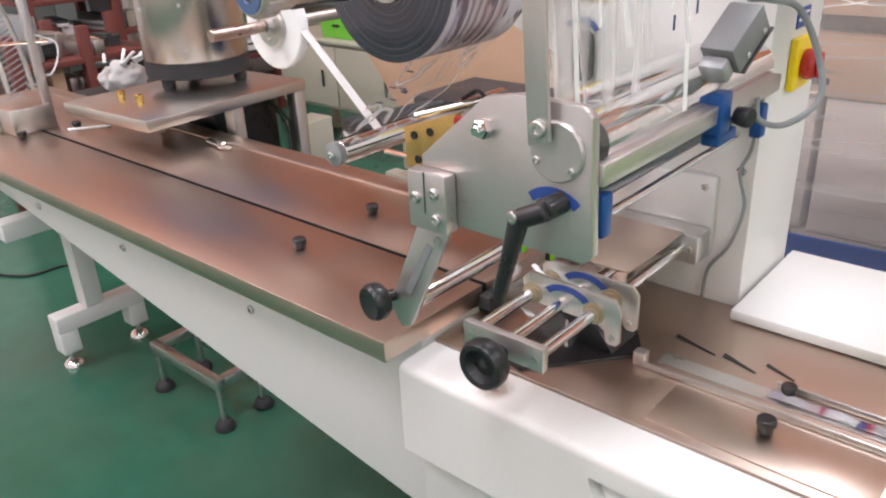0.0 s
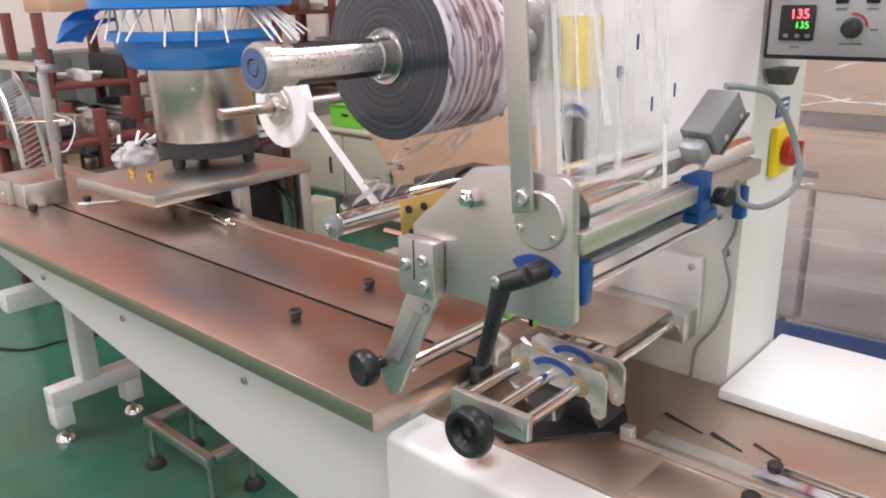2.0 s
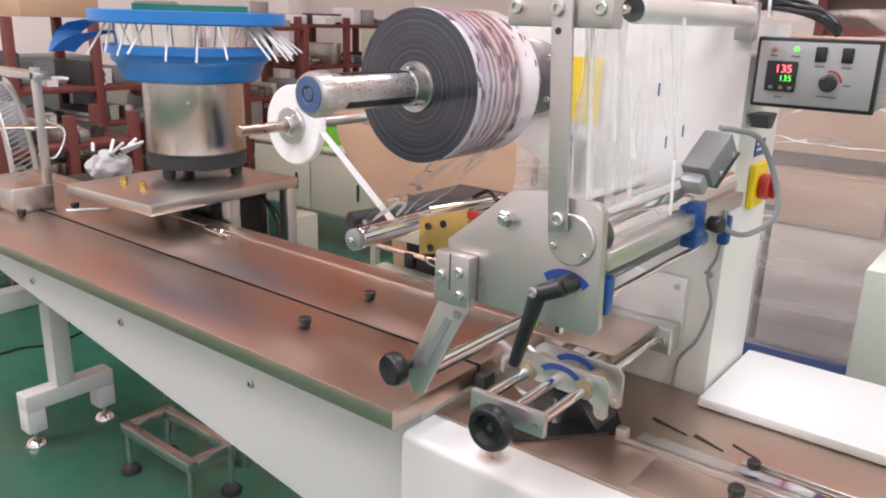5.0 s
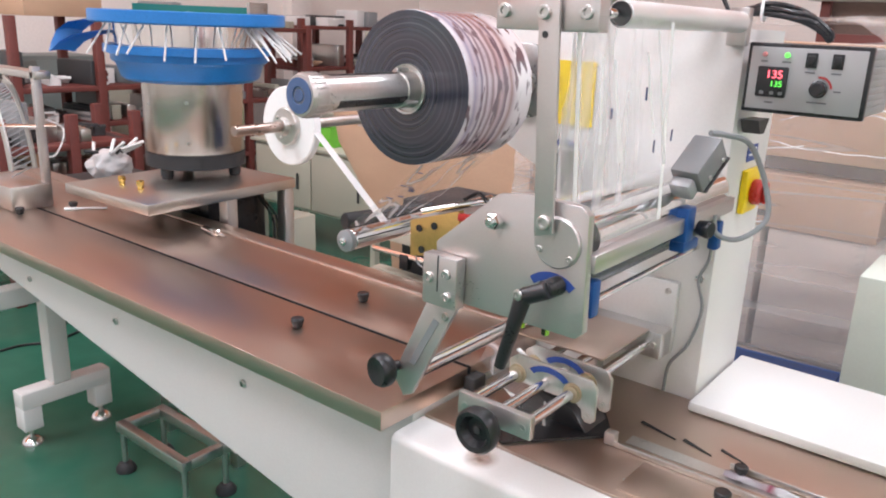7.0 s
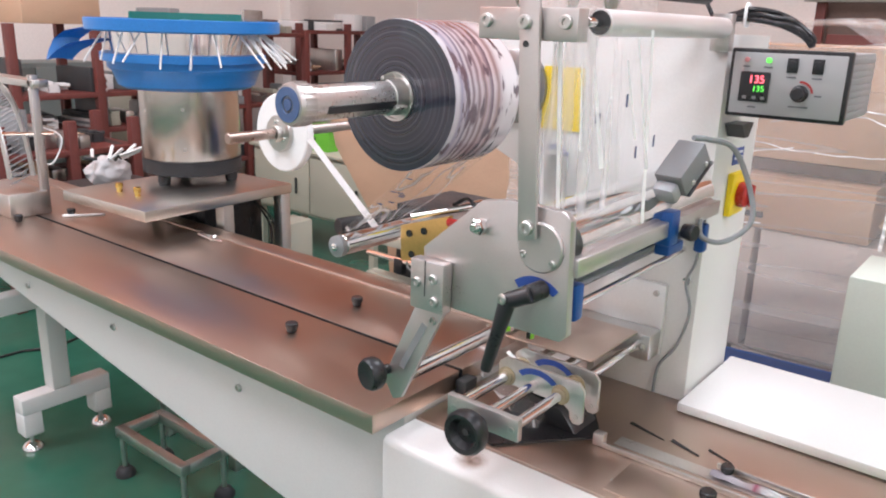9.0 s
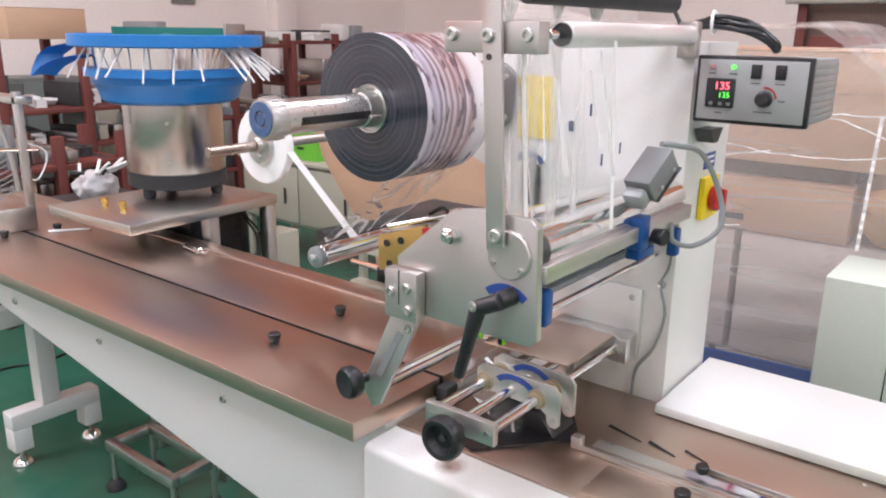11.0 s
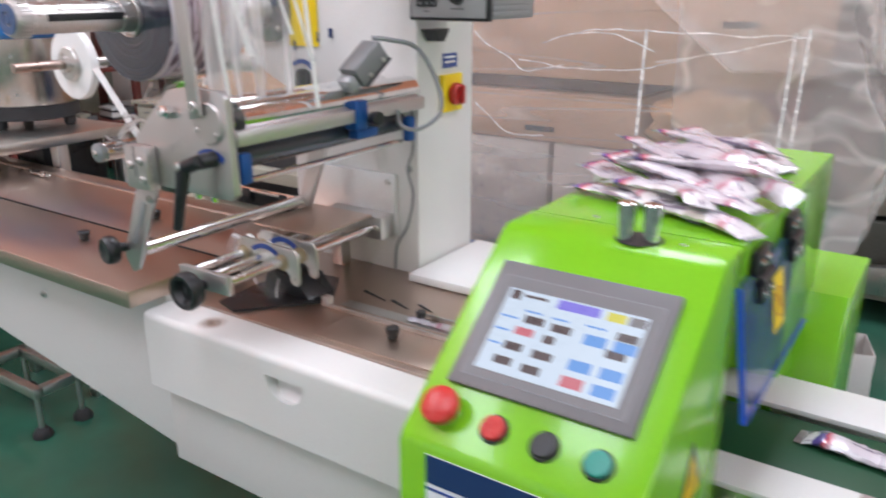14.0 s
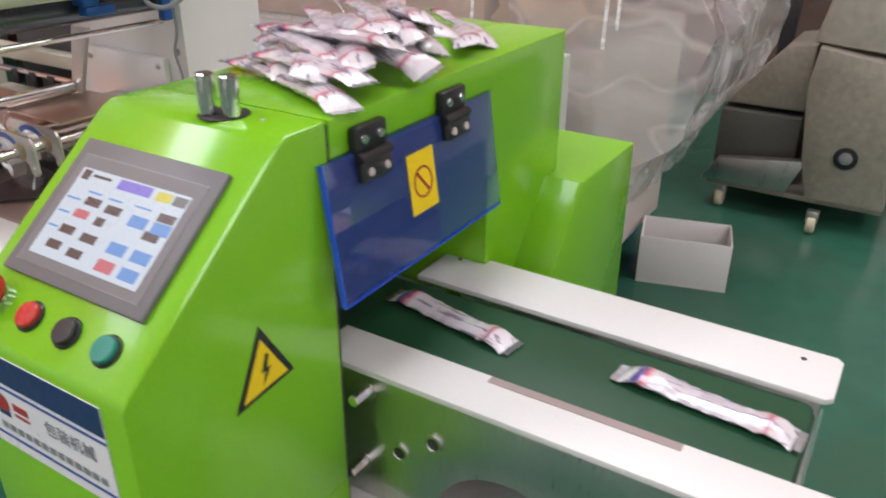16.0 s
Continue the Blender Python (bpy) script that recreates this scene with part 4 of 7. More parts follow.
def film_web():
    w = thing("film_web", (0.1, 0.2, 1.25), "clear printed film threaded between the rollers", "packaging film")
    # roll to guide roller
    part("lower_span", sheet(B(), [[(AX + 0.02 + (-0.175 - AX - 0.028) * i / 4, 0.10 + 0.21 * j / 6 + 0.047 * (1 - i / 4), AZ - 0.1245 + (1.1215 - AZ + 0.1245) * i / 4) for j in range(7)] for i in range(5)], 0.0006), FILM, w)
    rng = random.Random(5)
    for i in range(7):
        t, y = rng.uniform(0.15, 0.6), rng.uniform(0.14, 0.2)
        x, z = AX + 0.02 - 0.128 * t, AZ - 0.1238 - 0.126 * t
        part("print_mark", box(B(), x - 0.006, x + 0.006, y, y + 0.004, z, z + 0.0012), NAVY, w)
    # up to the dancer roller and down to the big roller
    for x, y0, y1 in ((0.3455, -0.004, 0.19), (0.291, 0.01, 0.20)):
        grid = [[(x + (0.0075 * math.sin(j * 0.36 + 20 * x) + 0.0032 * math.sin(j * 1.05 + 3) + 0.0012 * math.sin(j * 2.7)) * math.sin(math.pi * (0.08 + 0.84 * i / 12)), y0 + (y1 - y0) * j / 40 - 0.03 * i / 12, 1.225 + 0.268 * i / 12) for j in range(41)] for i in range(13)]
        part("upright_span", sheet(B(), grid, 0.0006), FILM, w)
    for y, x in ((0.175, 0.3545), (0.03, 0.301)):
        part("edge_stripe", prism(B(), [(y, 1.226), (y + 0.0095, 1.226), (y - 0.0195, 1.49), (y - 0.028, 1.49)], "x", x, x + 0.0008), WHITE_TAPE, w, "white seal stripe along the film")
    # white wedges paint the highlights along the film's folds
    for ya, za, yb, zb, wide in ((-0.035, 1.45, -0.024, 1.35, 0.004), (-0.007, 1.446, 0.029, 1.322, 0.013), (0.081, 1.453, 0.121, 1.35, 0.008), (0.106, 1.479, 0.166, 1.305, 0.01)):
        part("bright_fold", prism(B(), [(yb, zb), (yb + wide, zb), (ya + wide * 0.4, za), (ya, za)], "x", 0.3562, 0.357), FOLD_GLINT, w, "whitish strip painted as a highlight on a film fold")
    for y, z in ((0.128, 1.325), (0.088, 1.395), (0.183, 1.335)):
        part("eye_mark", box(B(), 0.3565, 0.3573, y, y + 0.004, z, z + 0.016), NAVY, w, "dark registration mark")


film_web()


def feed_head():
    """The front side plate with its arm, clamp, handle and the rollers that run back to the column."""
    h = thing("feed_head", (0.25, 0.2, 1.1), "satin aluminium feed head with polished rollers", "feed head")
    yf = -0.02
    out = [(0.12, 1.104), (0.346, 1.102), (0.356, 1.112), (0.351, 1.262), (0.340, 1.272), (0.262, 1.275), (0.216, 1.267), (0.118, 1.184)]
    plate = part("side_plate", prism(B(), out, "y", yf, yf + 0.014, 0.0015), ALU, h, "thick satin aluminium side plate")
    disc = part("bearing_disc", lathe(B(), [(0.033, 0), (0.033, 0.004), (0.031, 0.006), (0, 0.006)], (0.312, yf, 1.222), (0, -1, 0), 40), ALU, h, "round bearing cover")
    for a in (-0.7, 3.6):
        bolt(disc, (0.312 + 0.026 * math.cos(a), yf - 0.006, 1.222 + 0.026 * math.sin(a)), (0, -1, 0), 0.0045, 0.003)
    st = part("stud", rod(B(), (0.218, yf, 1.233), (0.218, yf - 0.014, 1.233), 0.0115, 6), CHROME, h, "hexagon nut")
    part("stud_end", rod(B(), (0.218, yf - 0.014, 1.233), (0.218, yf - 0.021, 1.233), 0.006, 12), CHROME, st)
    clamp = part("clamp_block", box(B(), 0.112, 0.172, yf - 0.022, yf - 0.0005, 1.098, 1.172, 0.003), ALU, h, "split clamp block")
    part("split", box(B(), 0.139, 0.1405, yf - 0.0228, yf - 0.0215, 1.12, 1.172), DARK, clamp)
    for x, z in ((0.155, 1.148), (0.157, 1.115), (0.125, 1.138)):
        bolt(clamp, (x, yf - 0.022, z), (0, -1, 0), 0.0075, 0.005)
    # slotted arm with its star knob and roller
    arm = part("slotted_arm", prism(B(), [(0.11, 1.098), (0.163, 1.098), (0.083, 0.936), (0.066, 0.928), (0.046, 0.958)], "y", yf - 0.004, yf + 0.005, 0.0015), ALU, h, "slotted swing arm")
    part("slot", prism(B(), [(0.122, 1.07), (0.132, 1.066), (0.088, 0.985), (0.078, 0.989)], "y", yf - 0.0052, yf - 0.0041), GREY_CASE, arm)
    bolt(arm, (0.142, yf - 0.004, 1.078), (0, -1, 0), 0.006, 0.004)
    part("knob", lathe(B(), [(0.008, 0), (0.009, 0.014), (0.022, 0.018), (0.026, 0.024), (0.026, 0.036), (0.022, 0.042), (0.012, 0.04), (0, 0.038)], (0.056, yf - 0.0045, 0.976), (-0.2, -1, 0), 24), BLACK, arm, "black clamping knob")
    part("swing_roller", rod(B(), (0.085, yf + 0.006, 0.972), (0.085, 0.40, 0.972), 0.0125, 24), CHROME, h, "thin polished roller")
    part("rear_swing_arm", prism(B(), [(0.115, 1.10), (0.163, 1.10), (0.10, 0.95), (0.07, 0.95)], "y", 0.402, 0.412, 0.001), ALU, h)
    # upright arm to the dancer roller
    up = part("upright_arm", prism(B(), [(0.285, 1.228), (0.311, 1.236), (0.294, 1.56), (0.266, 1.56)], "y", yf - 0.0165, yf - 0.0105, 0.0012), ALU, h, "flat upright arm")
    bolt(up, (0.299, yf - 0.0165, 1.248), (0, -1, 0), 0.0095, 0.006)
    bolt(up, (0.279, yf - 0.0165, 1.495), (0, -1, 0), 0.0085, 0.006)
    part("arm_hole", lathe(B(), [(0.004, 0), (0.004, 0.001), (0, 0.0006)], (0.281, yf - 0.0165, 1.47), (0, -1, 0), 12), DARK, up)
    bar = part("cross_bar", box(B(), 0.203, 0.343, yf - 0.006, yf + 0.02, 1.474, 1.512, 0.002), ALU, h, "aluminium cross bar")
    for x in (0.216, 0.328):
        bolt(bar, (x, yf - 0.006, 1.496), (0, -1, 0), 0.0085, 0.005)
    top = part("dancer_roller", rod(B(), (0.332, 0.048, 1.497), (0.332, 0.47, 1.497), 0.0165, 32, 0.001), ALU_ROLL, h, "satin aluminium dancer roller")
    part("roller_ring", lathe(B(), [(0.0145, 0), (0.0145, 0.002), (0.0125, 0.002), (0.0122, 0.0005)], (0.332, 0.048, 1.497), (0, -1, 0), 24), DARK, top)
    part("roller_pin", rod(B(), (0.332, 0.014, 1.497), (0.332, 0.047, 1.497), 0.006, 14), CHROME, top)
    part("roller_block", box(B(), 0.312, 0.345, 0.471, 0.493, 1.46, 1.52, 0.003), ALU, h)
    part("rear_dancer", rod(B(), (0.29, 0.03, 1.55), (0.29, 0.49, 1.55), 0.0165, 28, 0.001), RUBBER, h, "dark rear roller")
    # feed rollers
    part("feed_roller", rod(B(), (0.318, yf + 0.016, 1.222), (0.318, 0.49, 1.222), 0.0285, 40, 0.001), CHROME, h, "large polished feed roller")
    part("roller_band", lathe(B(), [(0.0295, 0), (0.0295, 0.022)], (0.318, 0.022, 1.222), (0, -1, 0), 36), RUBBER, h, "dark roller collar")
    part("rear_feed_roller", rod(B(), (0.245, yf + 0.016, 1.225), (0.245, 0.49, 1.225), 0.0235, 32, 0.001), CHROME, h)
    part("pressure_roller", rod(B(), (0.303, yf + 0.016, 1.16), (0.303, 0.47, 1.16), 0.022, 28, 0.001), PRESS, h, "black rubber pressure roller")
    part("low_rod", rod(B(), (0.312, yf + 0.016, 1.118), (0.312, 0.47, 1.118), 0.0055, 14), CHROME, h)
    tube = part("square_bar", box(B(), 0.336, 0.358, yf + 0.0145, 0.492, 1.187, 1.211, 0.0015), ALU, h, "square aluminium bar")
    bolt(tube, (0.347, yf + 0.0145, 1.199), (0, -1, 0), 0.005, 0.001)
    for y in (0.0, 0.44):
        part("blue_bearing", box(B(), 0.338, 0.356, y, y + 0.022, 1.125, 1.175, 0.004), BLUE_PART, h, "blue bearing holder")
    # lever
    lev = part("lever", rod(B(), (0.318, yf, 1.168), (0.313, yf - 0.03, 1.166), 0.0125, 20), BLACK, h, "black plastic clamping lever")
    part("lever_head", rod(B(), (0.322, yf - 0.034, 1.17), (0.293, yf - 0.042, 1.157), 0.0115, 16), BLACK, lev)
    part("lever_grip", lathe(B(), [(0.009, 0), (0.0115, 0.01), (0.0095, 0.05), (0.0085, 0.1), (0.0075, 0.112), (0, 0.115)], (0.295, yf - 0.043, 1.163), (-0.26, -0.02, -0.97), 16), BLACK, lev)
    bolt(lev, (0.291, yf - 0.052, 1.161), (-0.2, -1, 0), 0.007, 0.003)
    for cx, cz, y, s in ((0.307, 1.14, yf, 1),):
        part("scale_arc", prism(B(), [(cx + 0.046 * math.cos(a), cz + 0.042 * math.sin(a)) for a in np.linspace(0.75, 2.35, 10)] + [(cx + 0.036 * math.cos(a), cz + 0.03 * math.sin(a)) for a in np.linspace(2.35, 0.75, 10)], "y", y - 0.0012, y - 0.0002), BLUE_FOIL, h, "blue scale arc")
    for x in (0.262, 0.30):
        part("bottom_nut", rod(B(), (x, yf + 0.006, 1.104), (x, yf + 0.006, 1.093), 0.006, 6), CHROME, h)
    for x, y in ((0.255, 0.03), (0.235, 0.06)):
        part("top_nut", rod(B(), (x, y, 1.272), (x, y, 1.287), 0.008, 6), CHROME, h)


feed_head()


def former():
    f = thing("forming_slide", (0.2, 0.2, 0.93), "adjustable forming slide on three chrome rods", "slide")
    part("front_bar", box(B(), 0.138, 0.268, 0.022, 0.034, 0.908, 0.944, 0.0015), ALU, f, "aluminium front bar")
    for x in (0.150, 0.255):
        bolt(f, (x, 0.022, 0.924), (0, -1, 0), 0.006, 0.001)
    for x in (0.152, 0.205, 0.255):
        part("rod", rod(B(), (x, 0.0345, 0.928), (x + 0.0, 0.43, 0.928), 0.0085, 20), CHROME, f, "chrome guide rod")
    wheel = part("hand_wheel", lathe(B(), [(0.010, 0), (0.012, 0.02), (0.031, 0.024), (0.035, 0.032), (0.035, 0.044), (0.031, 0.05), (0.024, 0.048), (0.018, 0.036), (0.008, 0.036), (0, 0.04)], (0.203, 0.022, 0.918), (0, -1, 0), 32), BLACK, f, "black hand wheel knob")
    part("hub", lathe(B(), [(0.006, 0), (0.006, 0.003), (0, 0.004)], (0.203, -0.015, 0.918), (0, -1, 0), 12), DARK, wheel)
    for y in (0.165, 0.215):
        p = part("forming_plate", prism(B(), [(0.135, 0.915), (0.262, 0.912), (0.272, 0.905), (0.274, 0.892), (0.28, 0.886), (0.29, 0.886), (0.296, 0.892), (0.296, 0.945), (0.286, 0.957), (0.15, 0.962), (0.135, 0.95)], "y", y, y + 0.006, 0.001), STEEL_MATT, f, "rounded aluminium forming plate")
        part("scale_arc", prism(B(), [(0.21 + 0.045 * math.cos(a), 0.925 + 0.032 * math.sin(a)) for a in np.linspace(0.6, 2.5, 10)] + [(0.21 + 0.034 * math.cos(a), 0.925 + 0.022 * math.sin(a)) for a in np.linspace(2.5, 0.6, 10)], "y", y - 0.0012, y - 0.0002), BLUE_FOIL, p, "blue scale arc")
        for x in (0.168, 0.262):
            part("bush", lathe(B(), [(0.0165, 0), (0.0165, 0.0015), (0.0125, 0.002), (0.012, 0.006), (0.009, 0.0065)], (x - 0.016 if x < 0.2 else x - 0.007, y, 0.928), (0, -1, 0), 18), BUSH, p, "bronze bush")
        bolt(p, (0.284, y, 0.898), (0, -1, 0), 0.005, 0.003)
    part("rear_block", box(B(), 0.12, 0.285, 0.43, 0.477, 0.905, 0.955, 0.003), STEEL_MATT, f, "rear bearing block")
    bolt(f, (0.27, 0.43, 0.93), (0, -1, 0), 0.007, 0.004)
    part("top_sheet", box(B(), 0.09, 0.26, 0.25, 0.43, 0.955, 0.959, 0.001), STEEL, f, "stainless cover sheet")
    part("dark_former", prism(B(), [(0.12, 0.8245), (0.25, 0.8245), (0.22, 0.86), (0.14, 0.875)], "y", 0.235, 0.31, 0.002), BLACK, f, "dark film former")
    part("film_fold", sheet(B(), [[(0.05 + 0.14 * i / 6, 0.20 + 0.14 * j / 6, 0.97 - 0.10 * i / 6 - 0.02 * abs(j - 3)) for j in range(7)] for i in range(7)], 0.0006), FILM, f, "clear film entering the former")
    part("film_stripe", box(B(), 0.12, 0.20, 0.196, 0.206, 0.93, 0.9308, 0, Matrix.Translation((0.16, 0.2, 0.93)) @ Matrix.Rotation(0.6, 4, "Y") @ Matrix.Translation((-0.16, -0.2, -0.93))), WHITE_TAPE, f)
    part("support_leg", box(B(), 0.13, 0.16, 0.44, 0.47, 0.8195, 0.905, 0.002), ALU, f)


former()


def sensor():
    s = thing("registration_sensor", (0.36, 0.3, 1.26), "grey photo sensor box clamped on the bar", "sensor")
    m = Matrix.Translation((0.356, 0.30, 1.288)) @ Euler((radians(38), radians(0), radians(-8))).to_matrix().to_4x4()
    part("housing", box(B(), -0.023, 0.023, -0.034, 0.044, -0.02, 0.02, 0.003, m), GREY_BOX, s, "grey plastic sensor housing")
    part("lens_tube", box(B(), -0.018, 0.018, -0.056, -0.035, -0.018, 0.012, 0.006, m), GREY_CASE, s, "pale lens hood")
    part("base_strip", box(B(), -0.025, 0.025, -0.03, 0.046, -0.024, -0.0205, 0.0005, m), DARK, s)
    for y in (-0.01, 0.03):
        bolt(s, m @ Vector((0.023, y, -0.012)), m.to_3x3() @ Vector((1, 0, 0)), 0.004, 0.002)
    part("cable", cable(B(), [m @ Vector((0, 0.05, 0.02)), (0.372, 0.36, 1.33), (0.392, 0.42, 1.312), (0.415, 0.455, 1.245), (0.425, 0.45, 1.19), (0.395, 0.42, 1.158), (0.365, 0.40, 1.165), (0.358, 0.40, 1.195)], 0.0045), CABLE, s, "grey sensor cable")
    clampb = part("blue_clamp", box(B(), 0.332, 0.363, 0.272, 0.304, 1.172, 1.226, 0.003), BLUE_PART, s, "blue clamp on the bar")
    part("clamp_foot", box(B(), 0.336, 0.361, 0.277, 0.335, 1.155, 1.1715, 0.003), BLUE_PART, clampb)
    part("clamp_knob", lathe(B(), [(0.006, 0), (0.012, 0.004), (0.014, 0.02), (0.012, 0.024), (0, 0.024)], (0.364, 0.312, 1.192), (1, -0.2, 0), 12), BLACK, clampb, "black fluted knob")


sensor()


# ---- the cutting head and the discharge belt ----
XG0, XG1 = 0.862, 1.115


def cutting_head():
    g = thing("cutting_head", (1.0, 0.15, 0.5), "lime green enamelled cutting head housing with touch screen", "machine housing")
    out = [(-0.272, 0.60), (-0.272, 0.988), (-0.266, 0.997), (-0.068, 1.158), (-0.056, 1.164), (0.0, 1.164), (0.0, 0.60)]
    part("front_housing", prism(B(), out, "x", XG0, XG1, 0.004), GREEN_PAINT, g, "lime green sloped housing")
    part("seam", box(B(), XG1 - 0.006, XG1 - 0.002, 0.0, 0.003, 0.62, 1.16), DARK, g)
    part("front_skirt", box(B(), XG0 + 0.002, XG1 + 0.0015, -0.2735, -0.001, 0.50, 0.715, 0.003), GREEN_PAINT, g, "lower green skirt")
    part("rear_housing", prism(B(), [(0.003, 1.122), (0.335, 1.122), (0.335, 0.80), (0.576, 0.80), (0.576, 1.164), (0.003, 1.164)], "x", XG0 + 0.002, XG1, 0.004), GREEN_PAINT, g, "green top and rear cover bent from one sheet")
    part("inlet_cover", box(B(), XG0, XG0 + 0.006, 0.001, 0.335, 0.90, 1.122, 0.001), GREEN_PAINT, g)
    part("rear_step", prism(B(), [(0.405, 0.79), (0.405, 0.60), (0.77, 0.60), (0.77, 0.94), (0.53, 0.94)], "x", 1.0, 1.18, 0.004), GREEN_PAINT, g, "green rear step with sloped front")
    # cutter parts seen below the flap
    for z, y in ((1.05, 0.03), (0.96, 0.02), (0.90, 0.03)):
        part("cutter_shaft", rod(B(), (1.03, y, z), (1.03, y + 0.30, z), 0.016, 16), DARK, g, "steel cutter shaft")
    part("cutter_jaw", box(B(), 0.97, 1.05, 0.06, 0.32, 0.90, 0.94, 0.004), DARK, g)
    # hole and two chrome pins
    part("top_hole", lathe(B(), [(0.026, 0), (0.026, 0.0008), (0, 0.0006)], (1.014, -0.036, 1.164), (0, 0, 1), 24), BLACK, g, "dark round hole")
    for x, y in ((1.001, -0.044), (1.027, -0.038)):
        part("guide_pin", rod(B(), (x, y, 1.1645), (x, y, 1.206), 0.0095, 20), CHROME, g, "chrome pin")
    for p in ((0.94, 0.02), (1.06, -0.03)):
        bolt(g, (*p, 1.164), (0, 0, 1), 0.003, 0.001)
    # sloped face frame: origin on the slope, u along x, v up the slope
    a, b = Vector((0, -0.266, 0.997)), Vector((0, -0.068, 1.158))
    up = (b - a).normalized()
    nrm = Vector((0, -up.z, up.y))
    m = Matrix(((1, 0, 0, 0.988), (0, up.y, nrm.y, a.y), (0, up.z, nrm.z, a.z), (0, 0, 0, 1)))
    s0 = 0.062
    hmi = part("touch_panel", box(B(), -0.1, 0.1, s0, s0 + 0.152, 0.0005, 0.007, 0.002, m), BEZEL, g, "grey touch panel with lit screen")
    part("inner_frame", box(B(), -0.088, 0.088, s0 + 0.012, s0 + 0.134, 0.0072, 0.0076, 0, m), GREY_CASE, hmi)
    part("inner_face", box(B(), -0.0873, 0.0873, s0 + 0.0127, s0 + 0.1333, 0.0074, 0.0080, 0, m), BEZEL, hmi)
    part("screen", box(B(), -0.077, 0.077, s0 + 0.022, s0 + 0.119, 0.0078, 0.0084, 0, m), SCREEN, hmi, "bright white touch screen")
    c0 = s0 + 0.022

    def tile(name, u0, u1, v0, v1, mt, h=0.0089):
        part(name, box(B(), -0.077 + u0 * 0.154, -0.077 + u1 * 0.154, c0 + v0 * 0.097, c0 + v1 * 0.097, 0.0085, h, 0, m), mt, hmi)

    tile("title_key", 0.38, 0.68, 0.87, 0.98, SCREEN_VIOLET)
    tile("yellow_key", 0.73, 0.86, 0.87, 0.97, SCREEN_YELLOW)
    tile("grey_key", 0.88, 0.99, 0.87, 0.97, BEZEL)
    tile("logo_tile", 0.03, 0.1, 0.87, 0.98, SCREEN_DARK)
    tile("title_bar", 0.13, 0.3, 0.92, 0.95, SCREEN_DARK)
    for u, v, w, mt in ((0.20, 0.62, 0.14, SCREEN_DARK), (0.40, 0.60, 0.14, SCREEN_DARK), (0.17, 0.47, 0.13, SCREEN_RED), (0.38, 0.45, 0.08, SCREEN_DARK), (0.14, 0.28, 0.13, SCREEN_DARK),
                        (0.35, 0.26, 0.14, SCREEN_DARK), (0.11, 0.10, 0.13, SCREEN_DARK), (0.32, 0.08, 0.13, SCREEN_DARK), (0.84, 0.68, 0.14, SCREEN_DARK), (0.81, 0.47, 0.13, SCREEN_DARK)):
        tile("value_field", u, u + w, v, v + 0.09, mt)
    for u, v, mt in ((0.64, 0.55, SCREEN_BLUE), (0.84, 0.55, SCREEN_BLUE), (0.61, 0.24, SCREEN_BLUE), (0.82, 0.24, SCREEN_BLUE), (0.60, 0.05, SCREEN_RED), (0.81, 0.05, SCREEN_BLUE)):
        tile("touch_key", u, u + 0.15, v, v + 0.12, mt)
    for u, v, w in ((0.02, 0.64, 0.13), (0.02, 0.48, 0.11), (0.02, 0.31, 0.09), (0.18, 0.75, 0.12), (0.38, 0.74, 0.12), (0.62, 0.75, 0.14)):
        tile("caption_bar", u, u + w, v, v + 0.02, SCREEN_BLUE, 0.0088)
    # buttons under the panel
    for x, mt, lab in ((-0.030, RED, "red push button"), (0.024, BLACK, "black push button"), (0.078, TEAL, "green push button")):
        v = 0.030
        base = m @ Vector((x, v, 0))
        k = part("push_button", lathe(B(), [(0.0152, 0), (0.0152, 0.002), (0.014, 0.0035), (0.0125, 0.0035)], base, nrm, 26), BLACK, g, lab)
        part("button_cap", lathe(B(), [(0.0126, 0.001), (0.0126, 0.007), (0.0115, 0.0082), (0, 0.0085)], base, nrm, 26), mt, k)
    e0 = m @ Vector((-0.089, 0.032, 0))
    e = part("emergency_stop", lathe(B(), [(0.0155, 0), (0.0155, 0.004), (0.011, 0.005), (0.011, 0.010)], e0, nrm, 26), CHROME, g, "red mushroom emergency stop")
    part("mushroom", lathe(B(), [(0.012, 0.007), (0.019, 0.008), (0.0205, 0.012), (0.0195, 0.018), (0.012, 0.0215), (0, 0.022)], e0, nrm, 30), RED, e)
    # maker's plate: shapes in its colours
    yl = -0.2722
    lab = part("maker_plate", box(B(), 0.898, 1.085, yl - 0.0012, yl - 0.0002, 0.872, 0.984), LABEL_WHITE, g, "white and navy maker's plate")
    part("navy_band", box(B(), 0.898, 1.085, yl - 0.0018, yl - 0.0013, 0.952, 0.984), NAVY, lab)
    for z in (0.944, 0.884):
        part("blue_line", box(B(), 0.898, 1.085, yl - 0.0018, yl - 0.0013, z, z + 0.003), BLUE_FOIL, lab)
    mk = part("mark", lathe(B(), [(0.011, 0), (0.011, 0.0005), (0.007, 0.0006), (0.006, 0.0003), (0, 0.0004)], (0.925, yl - 0.0013, 0.926), (0, -1, 0), 20), RED_DARK, lab)
    part("mark_foot", box(B(), 0.916, 0.934, yl - 0.0019, yl - 0.0013, 0.912, 0.918), NAVY, mk)
    for x0, x1, z0, z1, mt in ((0.943, 0.966, 0.924, 0.932, RED_DARK), (0.943, 0.966, 0.917, 0.920, RED_DARK)):
        part("red_print", box(B(), x0, x1, yl - 0.0018, yl - 0.0013, z0, z1), mt, lab)
